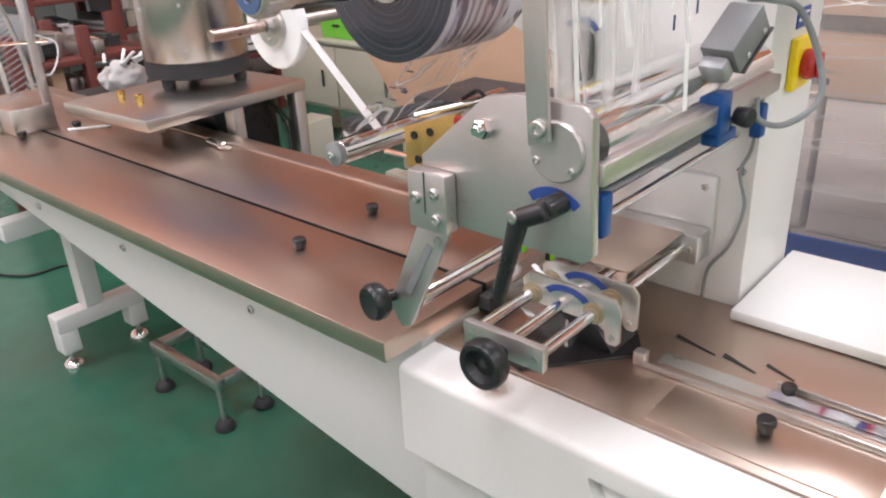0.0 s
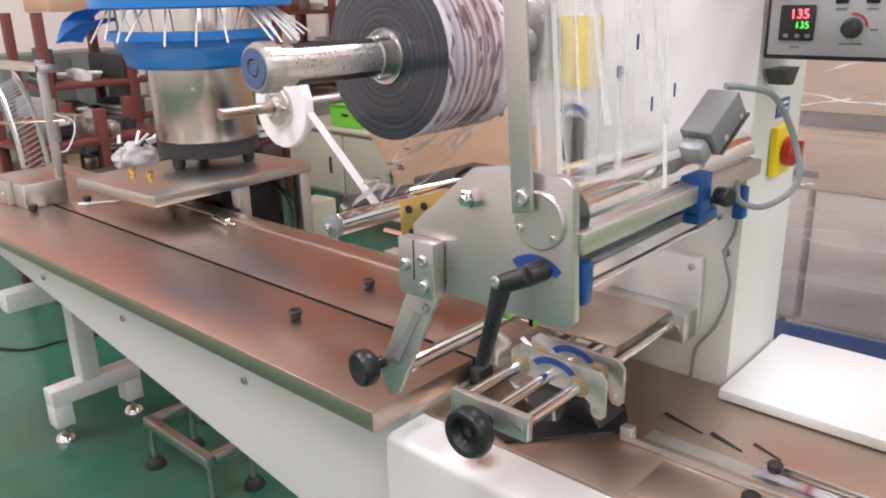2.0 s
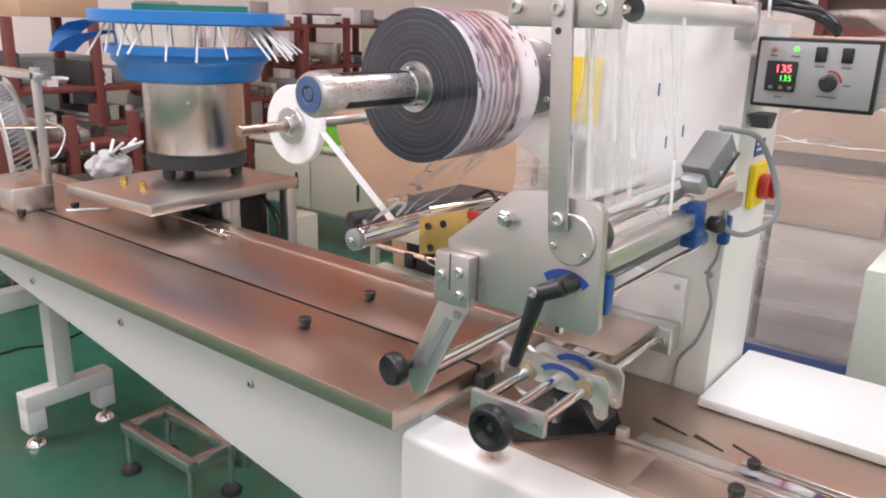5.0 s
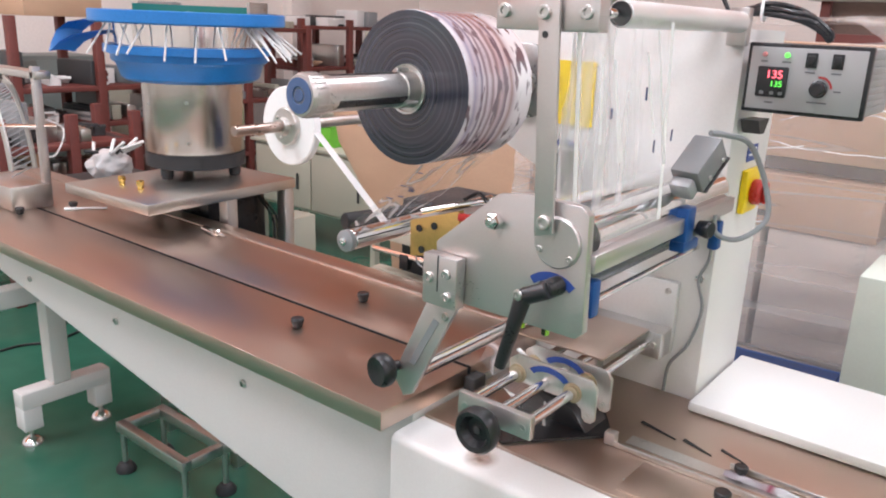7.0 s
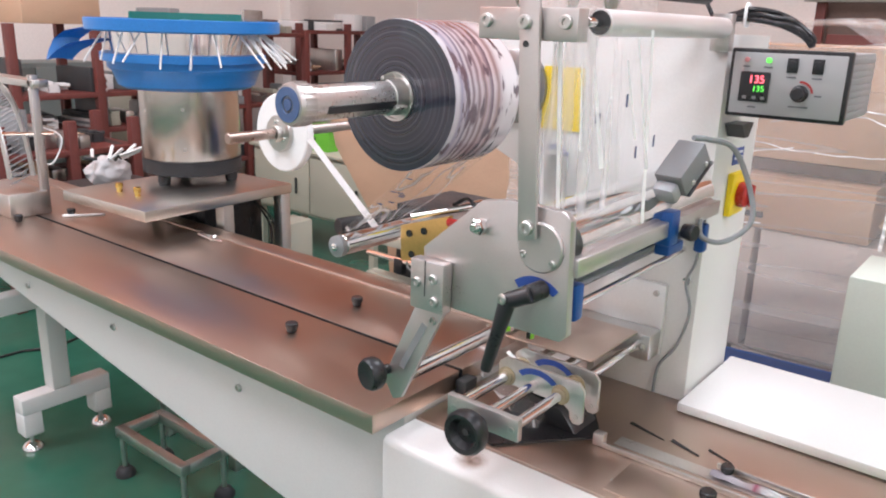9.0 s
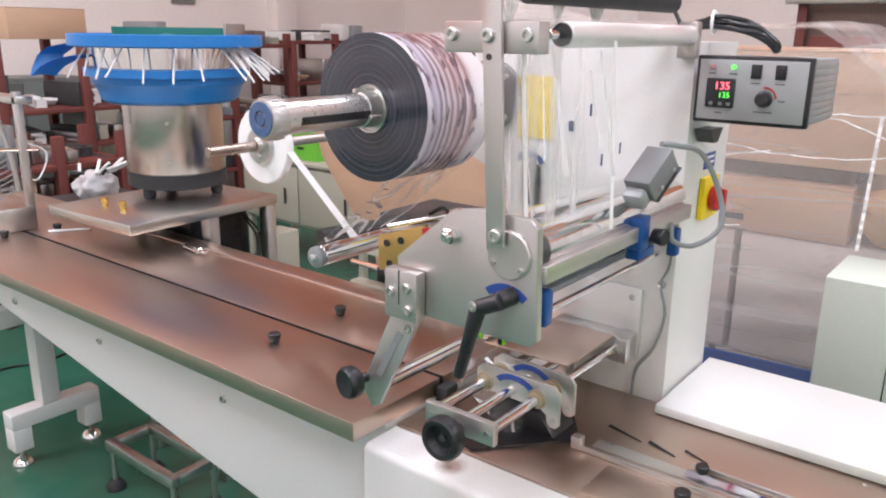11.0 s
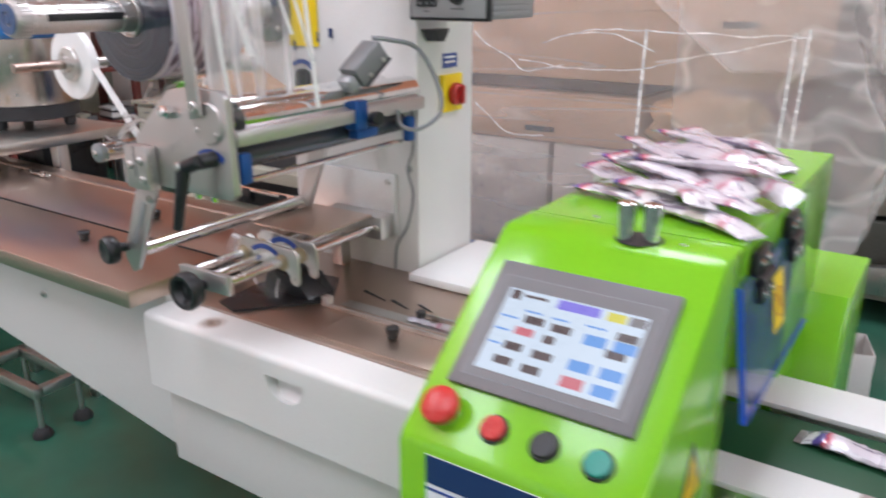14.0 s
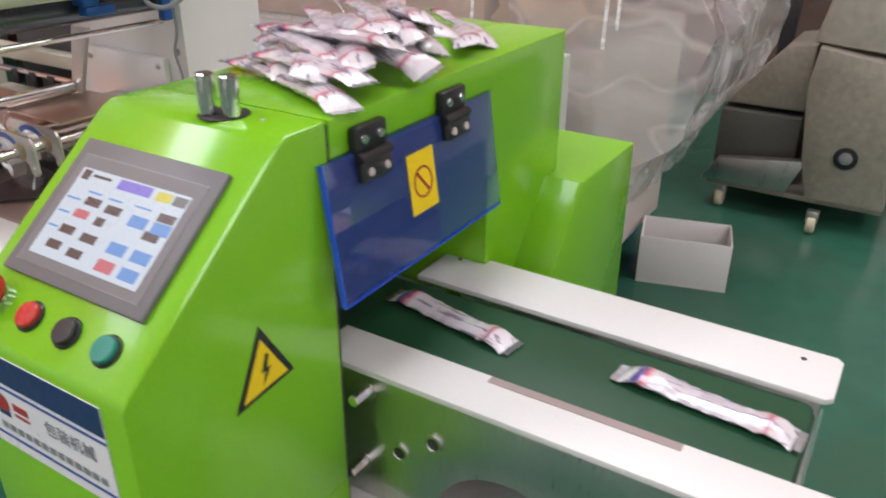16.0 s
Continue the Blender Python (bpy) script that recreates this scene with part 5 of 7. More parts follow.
    text_part("lettering", "\u5305\u88c5\u673a\u68b0", 0.0185, Matrix.Translation((1.028, yl - 0.0014, 0.924)) @ Matrix.Rotation(math.pi / 2, 4, "X"), PRINT_GREY, lab, 0.0003)
    for k in range(13):
        part("print_block", box(B(), 0.915 + k * 0.0125, 0.924 + k * 0.0125, yl - 0.0018, yl - 0.0013, 0.894, 0.902), GREY_CASE, lab)
    # voltage warning triangle on the side
    xs = XG1 + 0.0003
    tri = part("warning_triangle", prism(B(), [(-0.118, 0.992), (-0.076, 0.920), (-0.158, 0.912)], "x", xs, xs + 0.0008), BLACK, g, "black and yellow voltage warning sign")
    part("yellow_field", prism(B(), [(-0.1185, 0.978), (-0.086, 0.924), (-0.148, 0.918)], "x", xs + 0.0009, xs + 0.0013), YELLOW, tri)
    part("flash", prism(B(), [(-0.114, 0.960), (-0.122, 0.940), (-0.116, 0.941), (-0.121, 0.925), (-0.108, 0.944), (-0.114, 0.943), (-0.110, 0.958)], "x", xs + 0.0014, xs + 0.0017), BLACK, tri)
    # hinged blue flap
    tilt = Matrix.Translation((XG1 + 0.0055, 0, 1.112)) @ Matrix.Rotation(radians(-8), 4, "Y")
    flap = part("flap", box(B(), -0.003, 0.003, -0.018, 0.322, -0.142, 0.012, 0.0008, tilt), ACRYLIC, g, "blue tinted acrylic flap on black hinges")
    part("flap_edge", box(B(), -0.0032, 0.0032, -0.0195, -0.0182, -0.142, 0.012, 0, tilt), ACRYLIC_EDGE, flap)
    part("flap_bottom_edge", box(B(), -0.0032, 0.0032, -0.0195, 0.322, -0.1435, -0.1422, 0, tilt), ACRYLIC_EDGE, flap)
    st = part("yellow_sticker", box(B(), 0.0034, 0.004, 0.118, 0.172, -0.09, -0.018, 0, tilt), YELLOW, flap, "yellow warning sticker")
    bm = lathe(B(), [(0.019, 0), (0.019, 0.0004), (0.0165, 0.0004), (0.0165, 0)], (0, 0, 0), (1, 0, 0), 24, close=False)
    bmesh.ops.transform(bm, matrix=tilt @ Matrix.Translation((0.0041, 0.145, -0.055)), verts=bm.verts)
    part("ring", bm, RED_DARK, st)
    part("bar", box(B(), 0.0042, 0.0046, -0.002, 0.002, -0.019, 0.019, 0, tilt @ Matrix.Translation((0, 0.145, -0.055)) @ Matrix.Rotation(0.7, 4, "X")), RED_DARK, st)
    for y in (0.03, 0.196):
        up_leaf = part("hinge", box(B(), XG1 + 0.0005, XG1 + 0.012, y, y + 0.054, 1.121, 1.150, 0.003), BLACK, g, "black plastic hinge")
        part("leaf", box(B(), 0.0034, 0.012, y, y + 0.054, -0.022, 0.006, 0.003, tilt), BLACK, up_leaf)
        part("knuckle", rod(B(), (XG1 + 0.014, y, 1.117), (XG1 + 0.014, y + 0.054, 1.117), 0.0065, 12), BLACK, up_leaf)
        for dy in (0.013, 0.041):
            part("screw", lathe(B(), [(0.0055, 0), (0.005, 0.0025), (0, 0.003)], (XG1 + 0.012, y + dy, 1.136), (1, 0, 0), 12), CHROME, up_leaf)
            part("screw", lathe(B(), [(0.0055, 0), (0.005, 0.0025), (0, 0.003)], tilt @ Vector((0.012, y + dy, -0.012)), (1, 0, 0.25), 12), CHROME, up_leaf)


cutting_head()


def discharge():
    d = thing("discharge_conveyor", (1.3, 0.2, 0), "discharge conveyor with green belt and white side rails", "conveyor")
    top = 0.862
    part("belt", box(B(), 0.90, 1.585, 0.088, 0.256, top - 0.039, top - 0.009, 0.014), GREEN_BELT, d, "dark green conveyor belt")
    part("near_rail", prism(B(), [(1.048, 0.026), (1.66, 0.026), (1.668, 0.034), (1.668, 0.086), (1.66, 0.094), (1.048, 0.094)], "z", top - 0.008, top, 0.001), WHITE, d, "flat white side rail")
    part("far_rail", prism(B(), [(1.048, 0.256), (1.59, 0.25), (1.598, 0.258), (1.598, 0.338), (1.59, 0.346), (1.048, 0.352)], "z", top - 0.008, top, 0.001), WHITE, d, "flat white side rail")
    part("rail_slot", box(B(), 1.259, 1.48, 0.0805, 0.0925, top, top + 0.0007), WEAR, d, "grey-brown wear strip")
    arch = [(1.315 - 0.10 * math.cos(a), 0.665 + 0.108 * math.sin(a)) for a in np.linspace(0, math.pi, 18)]
    panel = part("side_panel", prism(B(), [(1.074, 0.665), *arch, (1.62, 0.665), (1.62, top - 0.009), (1.074, top - 0.009)], "y", 0.031, 0.037, 0.0006), STEEL_MATT, d, "stainless side panel with an arched cut-out")
    part("rear_panel", box(B(), 1.074, 1.585, 0.336, 0.342, 0.67, top - 0.009), STEEL_MATT, d)
    for x, z in ((1.124, 0.828), (1.113, 0.716)):
        part("hex_stud", rod(B(), (x, 0.031, z), (x, 0.004, z), 0.008, 6), CHROME, panel)
        part("washer", lathe(B(), [(0.013, 0), (0.013, 0.0015), (0.008, 0.002)], (x, 0.0308, z), (0, -1, 0), 18), STEEL_MATT, panel)
    for x, z in ((1.171, 0.756), (1.219, 0.79)):
        part("hole", lathe(B(), [(0.0125, 0), (0.0125, 0.003), (0.009, 0.003), (0.008, 0.001), (0, 0.001)], (x, 0.031, z), (0, -1, 0), 18), STEEL_MATT, panel)
        part("hole_core", lathe(B(), [(0.008, 0), (0.008, 0.0015), (0, 0.0015)], (x, 0.0305, z), (0, -1, 0), 14), DARK, panel)
    for p in ((1.556, 0.322), (1.075, 0.33), (1.075, 0.038)):
        bolt(d, (*p, top), (0, 0, 1), 0.0035, 0.001, material=DARK)
    part("end_roller", rod(B(), (1.57, 0.091, top - 0.024), (1.57, 0.252, top - 0.024), 0.012, 16), CHROME, d)
    part("end_plate", box(B(), 1.588, 1.591, 0.096, 0.248, top - 0.12, top - 0.012), FILM, d, "clear end strip")
    part("motor_cover", box(B(), 1.076, 1.6, 0.012, 0.33, 0.34, 0.663, 0.01), WHITE, d, "white drive cover under the belt")
    for x, y in ((1.10, 0.05), (1.57, 0.05), (1.10, 0.30), (1.57, 0.30)):
        part("leg", box(B(), x - 0.02, x + 0.02, y - 0.02, y + 0.02, 0.0, 0.339, 0.003), WHITE, d)


discharge()


def pack_mesh(seed):
    """A pillow pack with crimped ends, along x, resting on z = 0."""
    rng = random.Random(seed)
    n, mcount = 26, 12
    bm = B()
    rings = []
    for i in range(n + 1):
        u = i / n
        x = -0.096 + 0.192 * u
        end = min(1.0, min(u, 1 - u) / 0.11)
        h = 0.0008 + 0.0058 * end ** 0.7 * (1 + 0.25 * math.sin(7 * u + seed))
        w = 0.0185 + 0.002 * (1 - end) + rng.uniform(-0.0015, 0.0015)
        bend = 0.0012 * math.sin(3.1 * u + seed)
        ring = []
        for k in range(mcount):
            a = 2 * math.pi * k / mcount
            ring.append(bm.verts.new((x, bend + w * math.cos(a), 0.0012 + h + h * math.sin(a) + rng.uniform(-0.0013, 0.0013) * end)))
        rings.append(ring)
    for lo, hi in zip(rings, rings[1:]):
        for k in range(mcount):
            bm.faces.new((lo[k], lo[(k + 1) % mcount], hi[(k + 1) % mcount], hi[k]))
    bm.faces.new(rings[0][::-1])
    bm.faces.new(rings[-1])
    bmesh.ops.recalc_face_normals(bm, faces=bm.faces)
    return bm


def pack(seed, label, group):
    ob = part("wrapped_pack", pack_mesh(seed), PACK, None, angle=30)
    ORIGIN[ob.name] = Vector((0, 0, 0))
    tagged(ob, label, "wrapped pack", group)
    rng = random.Random(seed + 50)
    for s in (-1, 1):
        part("end_seal", sheet(B(), [[(s * (0.0965 + 0.0045 * i), -0.018 + 0.036 * j / 8, 0.0022 + 0.0009 * math.sin(2.4 * j + i + seed)) for j in range(9)] for i in range(3)], 0.0008), SEAL, ob, "crimped silver end seal")
    return ob


PACKS = []
rngp = random.Random(11)
first_pack = pack(1, "printed plastic stick pack moving on the green belt", "packs on the belt")
PACKS.append(first_pack)
for k in range(7):
    PACKS.append(copy_thing(first_pack, pose(1.0, 0.177, 0.66 + 0.014 * k)))

# pile of finished packs on the cutting head
PILE = [(0.93, 0.10, -18), (1.0, 0.07, -14), (0.95, 0.36, -30), (1.01, 0.40, -38), (0.98, 0.44, -30), (0.92, 0.33, -26), (0.90, 0.14, -16), (0.93, 0.17, -8), (0.97, 0.12, -24), (0.99, 0.09, -12), (0.93, 0.21, -20), (0.98, 0.24, -30), (1.01, 0.19, -14), (0.95, 0.28, -22), (1.0, 0.30, -34),
        (0.95, 0.13, -5), (1.0, 0.16, -20), (0.93, 0.20, -28), (1.01, 0.25, -26), (0.96, 0.30, -36), (1.0, 0.13, -10), (0.97, 0.20, -15), (0.99, 0.27, -32), (0.97, 0.24, -24)]
pile_first = pack(4, "printed plastic stick pack in a loose pile", "pile of packs")
pile_second = pack(9, "crumpled printed stick pack in a loose pile", "pile of packs")
for k, (px, py, pa) in enumerate(PILE):
    lift = 1.1645 + 0.0088 * (k // 4) + 0.0022 * (k % 4)
    m = pose(px + 0.025, py, lift, rngp.uniform(-22, 22), rngp.uniform(-5, 7), pa - 12 + rngp.uniform(-16, 16))
    if k == 0:
        pile_first.matrix_basis = m
    elif k == 1:
        pile_second.matrix_basis = m
    else:
        copy_thing(pile_first if k % 2 else pile_second, m)


# ---- the bowl feeder and the stick chute ----
CX, CY = -1.455, 0.655


def feeder_table():
    t = thing("feeder_table", (CX, CY, 0), "stainless side table that carries the bowl feeder", "side table")
    m = Matrix.Translation((-1.395, 0.575, 0)) @ Matrix.Rotation(radians(3), 4, "Z")
    part("top", box(B(), -0.2, 0.225, -0.295, 0.262, 0.93, 0.962, 0.003, m), FEEDER_STEEL, t, "thick stainless top")
    for x, y in ((-0.175, 0.238), (0.2, 0.238), (0.2, 0.0), (-0.175, 0.0)):
        part("leg", box(B(), x - 0.02, x + 0.02, y - 0.02, y + 0.02, 0.0, 0.9295, 0.003, m), STEEL_MATT, t)
    for x, y in ((-1.442, 0.381), (-1.348, 0.386)):
        p = Vector((x, y, 0.962))
        part("brass_fitting", lathe(B(), [(0.009, 0), (0.009, 0.012), (0.0115, 0.013), (0.0115, 0.026), (0.008, 0.028), (0, 0.028)], p, (0, 0, 1), 14), GOLD, t, "brass fitting")
    part("black_motor", box(B(), -0.06, 0.10, 0.0, 0.24, 0.70, 0.925, 0.01, m), BLACK, t, "black drive box under the top")
    part("grey_box", box(B(), 0.06, 0.16, 0.30, 0.42, 0.55, 0.80, 0.005, m), BEIGE, t, "pale junction box")
    for k in range(2):
        part("black_cable", cable(B(), [m @ Vector((0.10 + 0.01 * k, 0.2, 0.90)), m @ Vector((0.14, 0.24 + 0.02 * k, 0.8)), m @ Vector((0.19 + 0.02 * k, 0.2, 0.66)), m @ Vector((0.24, 0.3, 0.45))], 0.004), BLACK, t)


feeder_table()


def bowl_feeder():
    f = thing("bowl_feeder", (CX, CY, 0.96), "vibrating bowl feeder with blue bowl on a stainless drum", "bowl feeder")
    for k in range(3):
        a = -1.95 + 2 * math.pi * k / 3 + 0.55
        p = (CX + 0.125 * math.cos(a), CY + 0.125 * math.sin(a), 0.9625)
        part("rubber_foot", lathe(B(), [(0.017, 0), (0.017, 0.006), (0.02, 0.008), (0.02, 0.034)], p, (0, 0, 1), 16), RUBBER, f, "black rubber foot on a steel washer")
    part("base_ring", lathe(B(), [(0.15, 0), (0.158, 0.004), (0.158, 0.045), (0.15, 0.049)], (CX, CY, 0.9965), (0, 0, 1), 48), RUBBER, f, "black rubber base ring")
    drum = part("drum", lathe(B(), [(0.155, 0), (0.157, 0.003), (0.157, 0.218), (0.152, 0.222)], (CX, CY, 1.046), (0, 0, 1), 64), DRUM_STEEL, f, "brushed stainless drum")
    for a, z in ((-0.72, 1.21), (-0.72, 1.085), (-1.6, 1.2)):
        bolt(drum, (CX + 0.157 * math.cos(a), CY + 0.157 * math.sin(a), z), (math.cos(a), math.sin(a), 0), 0.005, 0.003)
    part("lower_bowl", lathe(B(), [(0.196, 0), (0.212, 0.01), (0.226, 0.05), (0.240, 0.062), (0.242, 0.108), (0.228, 0.11)], (CX, CY, 1.268), (0, 0, 1), 64), BLUE, f, "blue painted conical bowl")
    part("track_shelf", prism(B(), [(CX + 0.26 * math.cos(a), CY + 0.26 * math.sin(a)) for a in np.linspace(-2.7, 0.6, 24)] + [(CX + 0.2 * math.cos(a), CY + 0.2 * math.sin(a)) for a in np.linspace(0.6, -2.7, 24)], "z", 1.352, 1.376), BLUE, f, "blue outer shelf")
    part("steel_band", lathe(B(), [(0.225, 0), (0.228, 0.002), (0.228, 0.062), (0.222, 0.062), (0.222, 0)], (CX, CY, 1.376), (0, 0, 1), 64), CHROME, f, "polished steel band")
    part("rim", lathe(B(), [(0.228, 0.0), (0.292, 0.002), (0.297, 0.006), (0.297, 0.038), (0.291, 0.040), (0.289, 0.012), (0.228, 0.010)], (CX, CY, 1.438), (0, 0, 1), 72), BLUE, f, "blue rim of the bowl")
    part("bowl_floor", lathe(B(), [(0.0, 0.05), (0.12, 0.03), (0.226, 0.0)], (CX, CY, 1.43), (0, 0, 1), 48, False), surf("green_bowl_lining", (0.02, 0.16, 0.12), 0.4, var=0.1, scale=10), f, "green lined bowl floor")
    part("steel_guide", prism(B(), [(CX + 0.265, CY + 0.02), (CX + 0.21, CY + 0.13), (CX + 0.06, CY + 0.25), (CX + 0.066, CY + 0.258), (CX + 0.218, CY + 0.136), (CX + 0.273, CY + 0.024)], "z", 1.45, 1.512), DRUM_STEEL, f, "bent steel guide in the bowl")
    ring = lambda r, a0, a1: [(CX + r * math.cos(a), CY + r * math.sin(a)) for a in np.linspace(a0, a1, 18)]
    part("inner_wall", prism(B(), ring(0.262, 1.3, 3.3) + ring(0.257, 3.3, 1.3), "z", 1.448, 1.499), bpy.data.materials["green_bowl_lining"], f, "green lined inner wall of the bowl")
    # outlet chute to the side
    for name, line, ya, yb in (("outlet", [(-1.66, 1.44), (-1.76, 1.444), (-1.83, 1.432), (-1.868, 1.405), (-1.872, 1.365), (-1.85, 1.338)], 0.39, 0.455),
                               ("outlet_lip", [(-1.58, 1.412), (-1.66, 1.408), (-1.73, 1.395), (-1.78, 1.372), (-1.812, 1.34)], 0.375, 0.43)):
        part(name, sheet(B(), [[(x + 0.05 * j / 3, ya + (yb - ya) * j / 3 + 0.02 * i, z + 0.006 * math.sin(j)) for j in range(4)] for i, (x, z) in enumerate(line[::-1])], 0.006), BLUE, f, "drooping blue outlet chute")
    rng = random.Random(8)
    stick = lambda bm, a, b, r=0.0032: rod(bm, a, b, r, 8)
    n = 19
    for k in range(n):
        a = (-2.0 + 0.3 * k if k < 7 else 0.12 + 0.07 * (k - 7)) + rng.uniform(-0.05, 0.05)
        d = Vector((math.cos(a), math.sin(a), 0))
        top = Vector((CX, CY, 1.437)) + d * 0.245
        low = top + d * (rng.uniform(0.03, 0.06) if k < 7 else rng.uniform(0.06, 0.11)) + Vector((-d.y, d.x, 0)) * rng.uniform(-0.03, 0.04) + Vector((0, 0, -rng.uniform(0.075, 0.10)))
        part("stick", stick(B(), top, low), STICK, f)
    return f


bowl_feeder()


def stick_chute():
    c = thing("stick_chute", (-1.80, 0.22, ZT), "stainless stick chute with blade housing on the table", "chute")
    block = part("block", box(B(), -1.95, -1.70, 0.16, 0.285, ZT + 0.0005, ZT + 0.075, 0.003), STEEL_MATT, c, "satin steel block")
    part("near_cheek", box(B(), -1.95, -1.79, 0.145, 0.1595, ZT + 0.0005, ZT + 0.08, 0.002), STEEL_MATT, c)
    for x, z in ((-1.83, 0.9), (-1.81, 0.92), (-1.85, 0.915)):
        bolt(c, (x, 0.145, z), (0, -1, 0), 0.005, 0.004)
    part("post", box(B(), -1.735, -1.715, 0.27, 0.295, ZT + 0.0005, 1.30, 0.002), ALU, c, "tall aluminium post")
    part("second_post", box(B(), -1.80, -1.785, 0.30, 0.315, ZT + 0.0005, 1.26, 0.002), ALU, c, "tall aluminium post")
    part("top_bar", box(B(), -2.1, -1.70, 0.27, 0.32, 1.262, 1.285, 0.002), STEEL_MATT, c)
    arc = [(-1.93 + 0.19 * math.cos(a), 0.935 + 0.33 * math.sin(a)) for a in np.linspace(0.15, 1.45, 14)]
    inner = [(-1.93 + 0.165 * math.cos(a), 0.935 + 0.30 * math.sin(a)) for a in np.linspace(1.45, 0.15, 14)]
    for y in (0.19, 0.262):
        part("curved_guide", prism(B(), arc + inner, "y", y, y + 0.006), STEEL_MATT, c, "curved steel guide")
    for k in range(22):
        a = 0.12 + 1.3 * k / 21
        x, z = -1.93 + 0.158 * math.cos(a), 0.935 + 0.29 * math.sin(a)
        part("stick", rod(B(), (x, 0.20, z - 0.012), (x + 0.006, 0.26, z + 0.016), 0.0024, 8), GREY_CASE, c)
    part("cross_pin", rod(B(), (-1.8, 0.16, 1.12), (-1.7, 0.32, 1.12), 0.005, 8), CHROME, c)
    part("hose", cable(B(), [(-1.78, 0.30, 1.14), (-1.74, 0.36, 1.10), (-1.73, 0.32, 1.02), (-1.76, 0.28, 1.03)], 0.003), WHITE_TAPE, c)


stick_chute()


def loose_stick(a, b, name="loose_stick"):
    bm = B()
    for o in (0.0, 0.009):
        rod(bm, Vector(a) + Vector((o, -o * 0.3, 0)), Vector(b) + Vector((-o * 0.4, o * 0.4, 0.0)), 0.0036, 8)
    return bm


single("loose_stick", loose_stick((-1.63, 0.285, ZT + 0.004), (-1.555, 0.385, ZT + 0.004)), STICK, "thin white stick lying on the steel table", "stick", "loose sticks", at=(-1.6, 0.33, ZT))
FALLEN = single("loose_stick", loose_stick((-1.325, 0.176, ZT + 0.004), (-1.361, 0.246, ZT + 0.004)), GREY_CASE, "thin stick that drops onto the steel table", "stick", "loose sticks", at=(-1.343, 0.21, ZT + 0.004))


fit_a = thing("pipe_fitting", (-1.08, 0.445, ZT), "small chrome pipe fitting lying on the steel table", "fitting")
part("barrel", rod(B(), (-1.125, 0.446, ZT + 0.009), (-1.06, 0.441, ZT + 0.009), 0.009, 16), CHROME, fit_a)
part("nut", rod(B(), (-1.0595, 0.441, ZT + 0.0105), (-1.045, 0.44, ZT + 0.0105), 0.0105, 6), CHROME, fit_a)
part("nozzle", rod(B(), (-1.0445, 0.44, ZT + 0.0095), (-1.01, 0.437, ZT + 0.0095), 0.005, 12), CHROME, fit_a)


# ---- the hall behind ----
def steel_rack(x, y0, y1, depth, levels, height, label):
    r = thing("storage_rack", (x, (y0 + y1) / 2, 0), label, "rack", "storage racks")
    for y in np.linspace(y0, y1, 3):
        for dx in (0, depth):
            part("post", box(B(), x + dx - 0.025, x + dx + 0.025, y - 0.025, y + 0.025, 0, height, 0.002), RACK_RED, r)
    for z in levels:
        part("shelf", box(B(), x - 0.02, x + depth + 0.02, y0 - 0.02, y1 + 0.02, z - 0.03, z, 0.002), RACK_RED, r, "red-brown steel shelf")
    return r


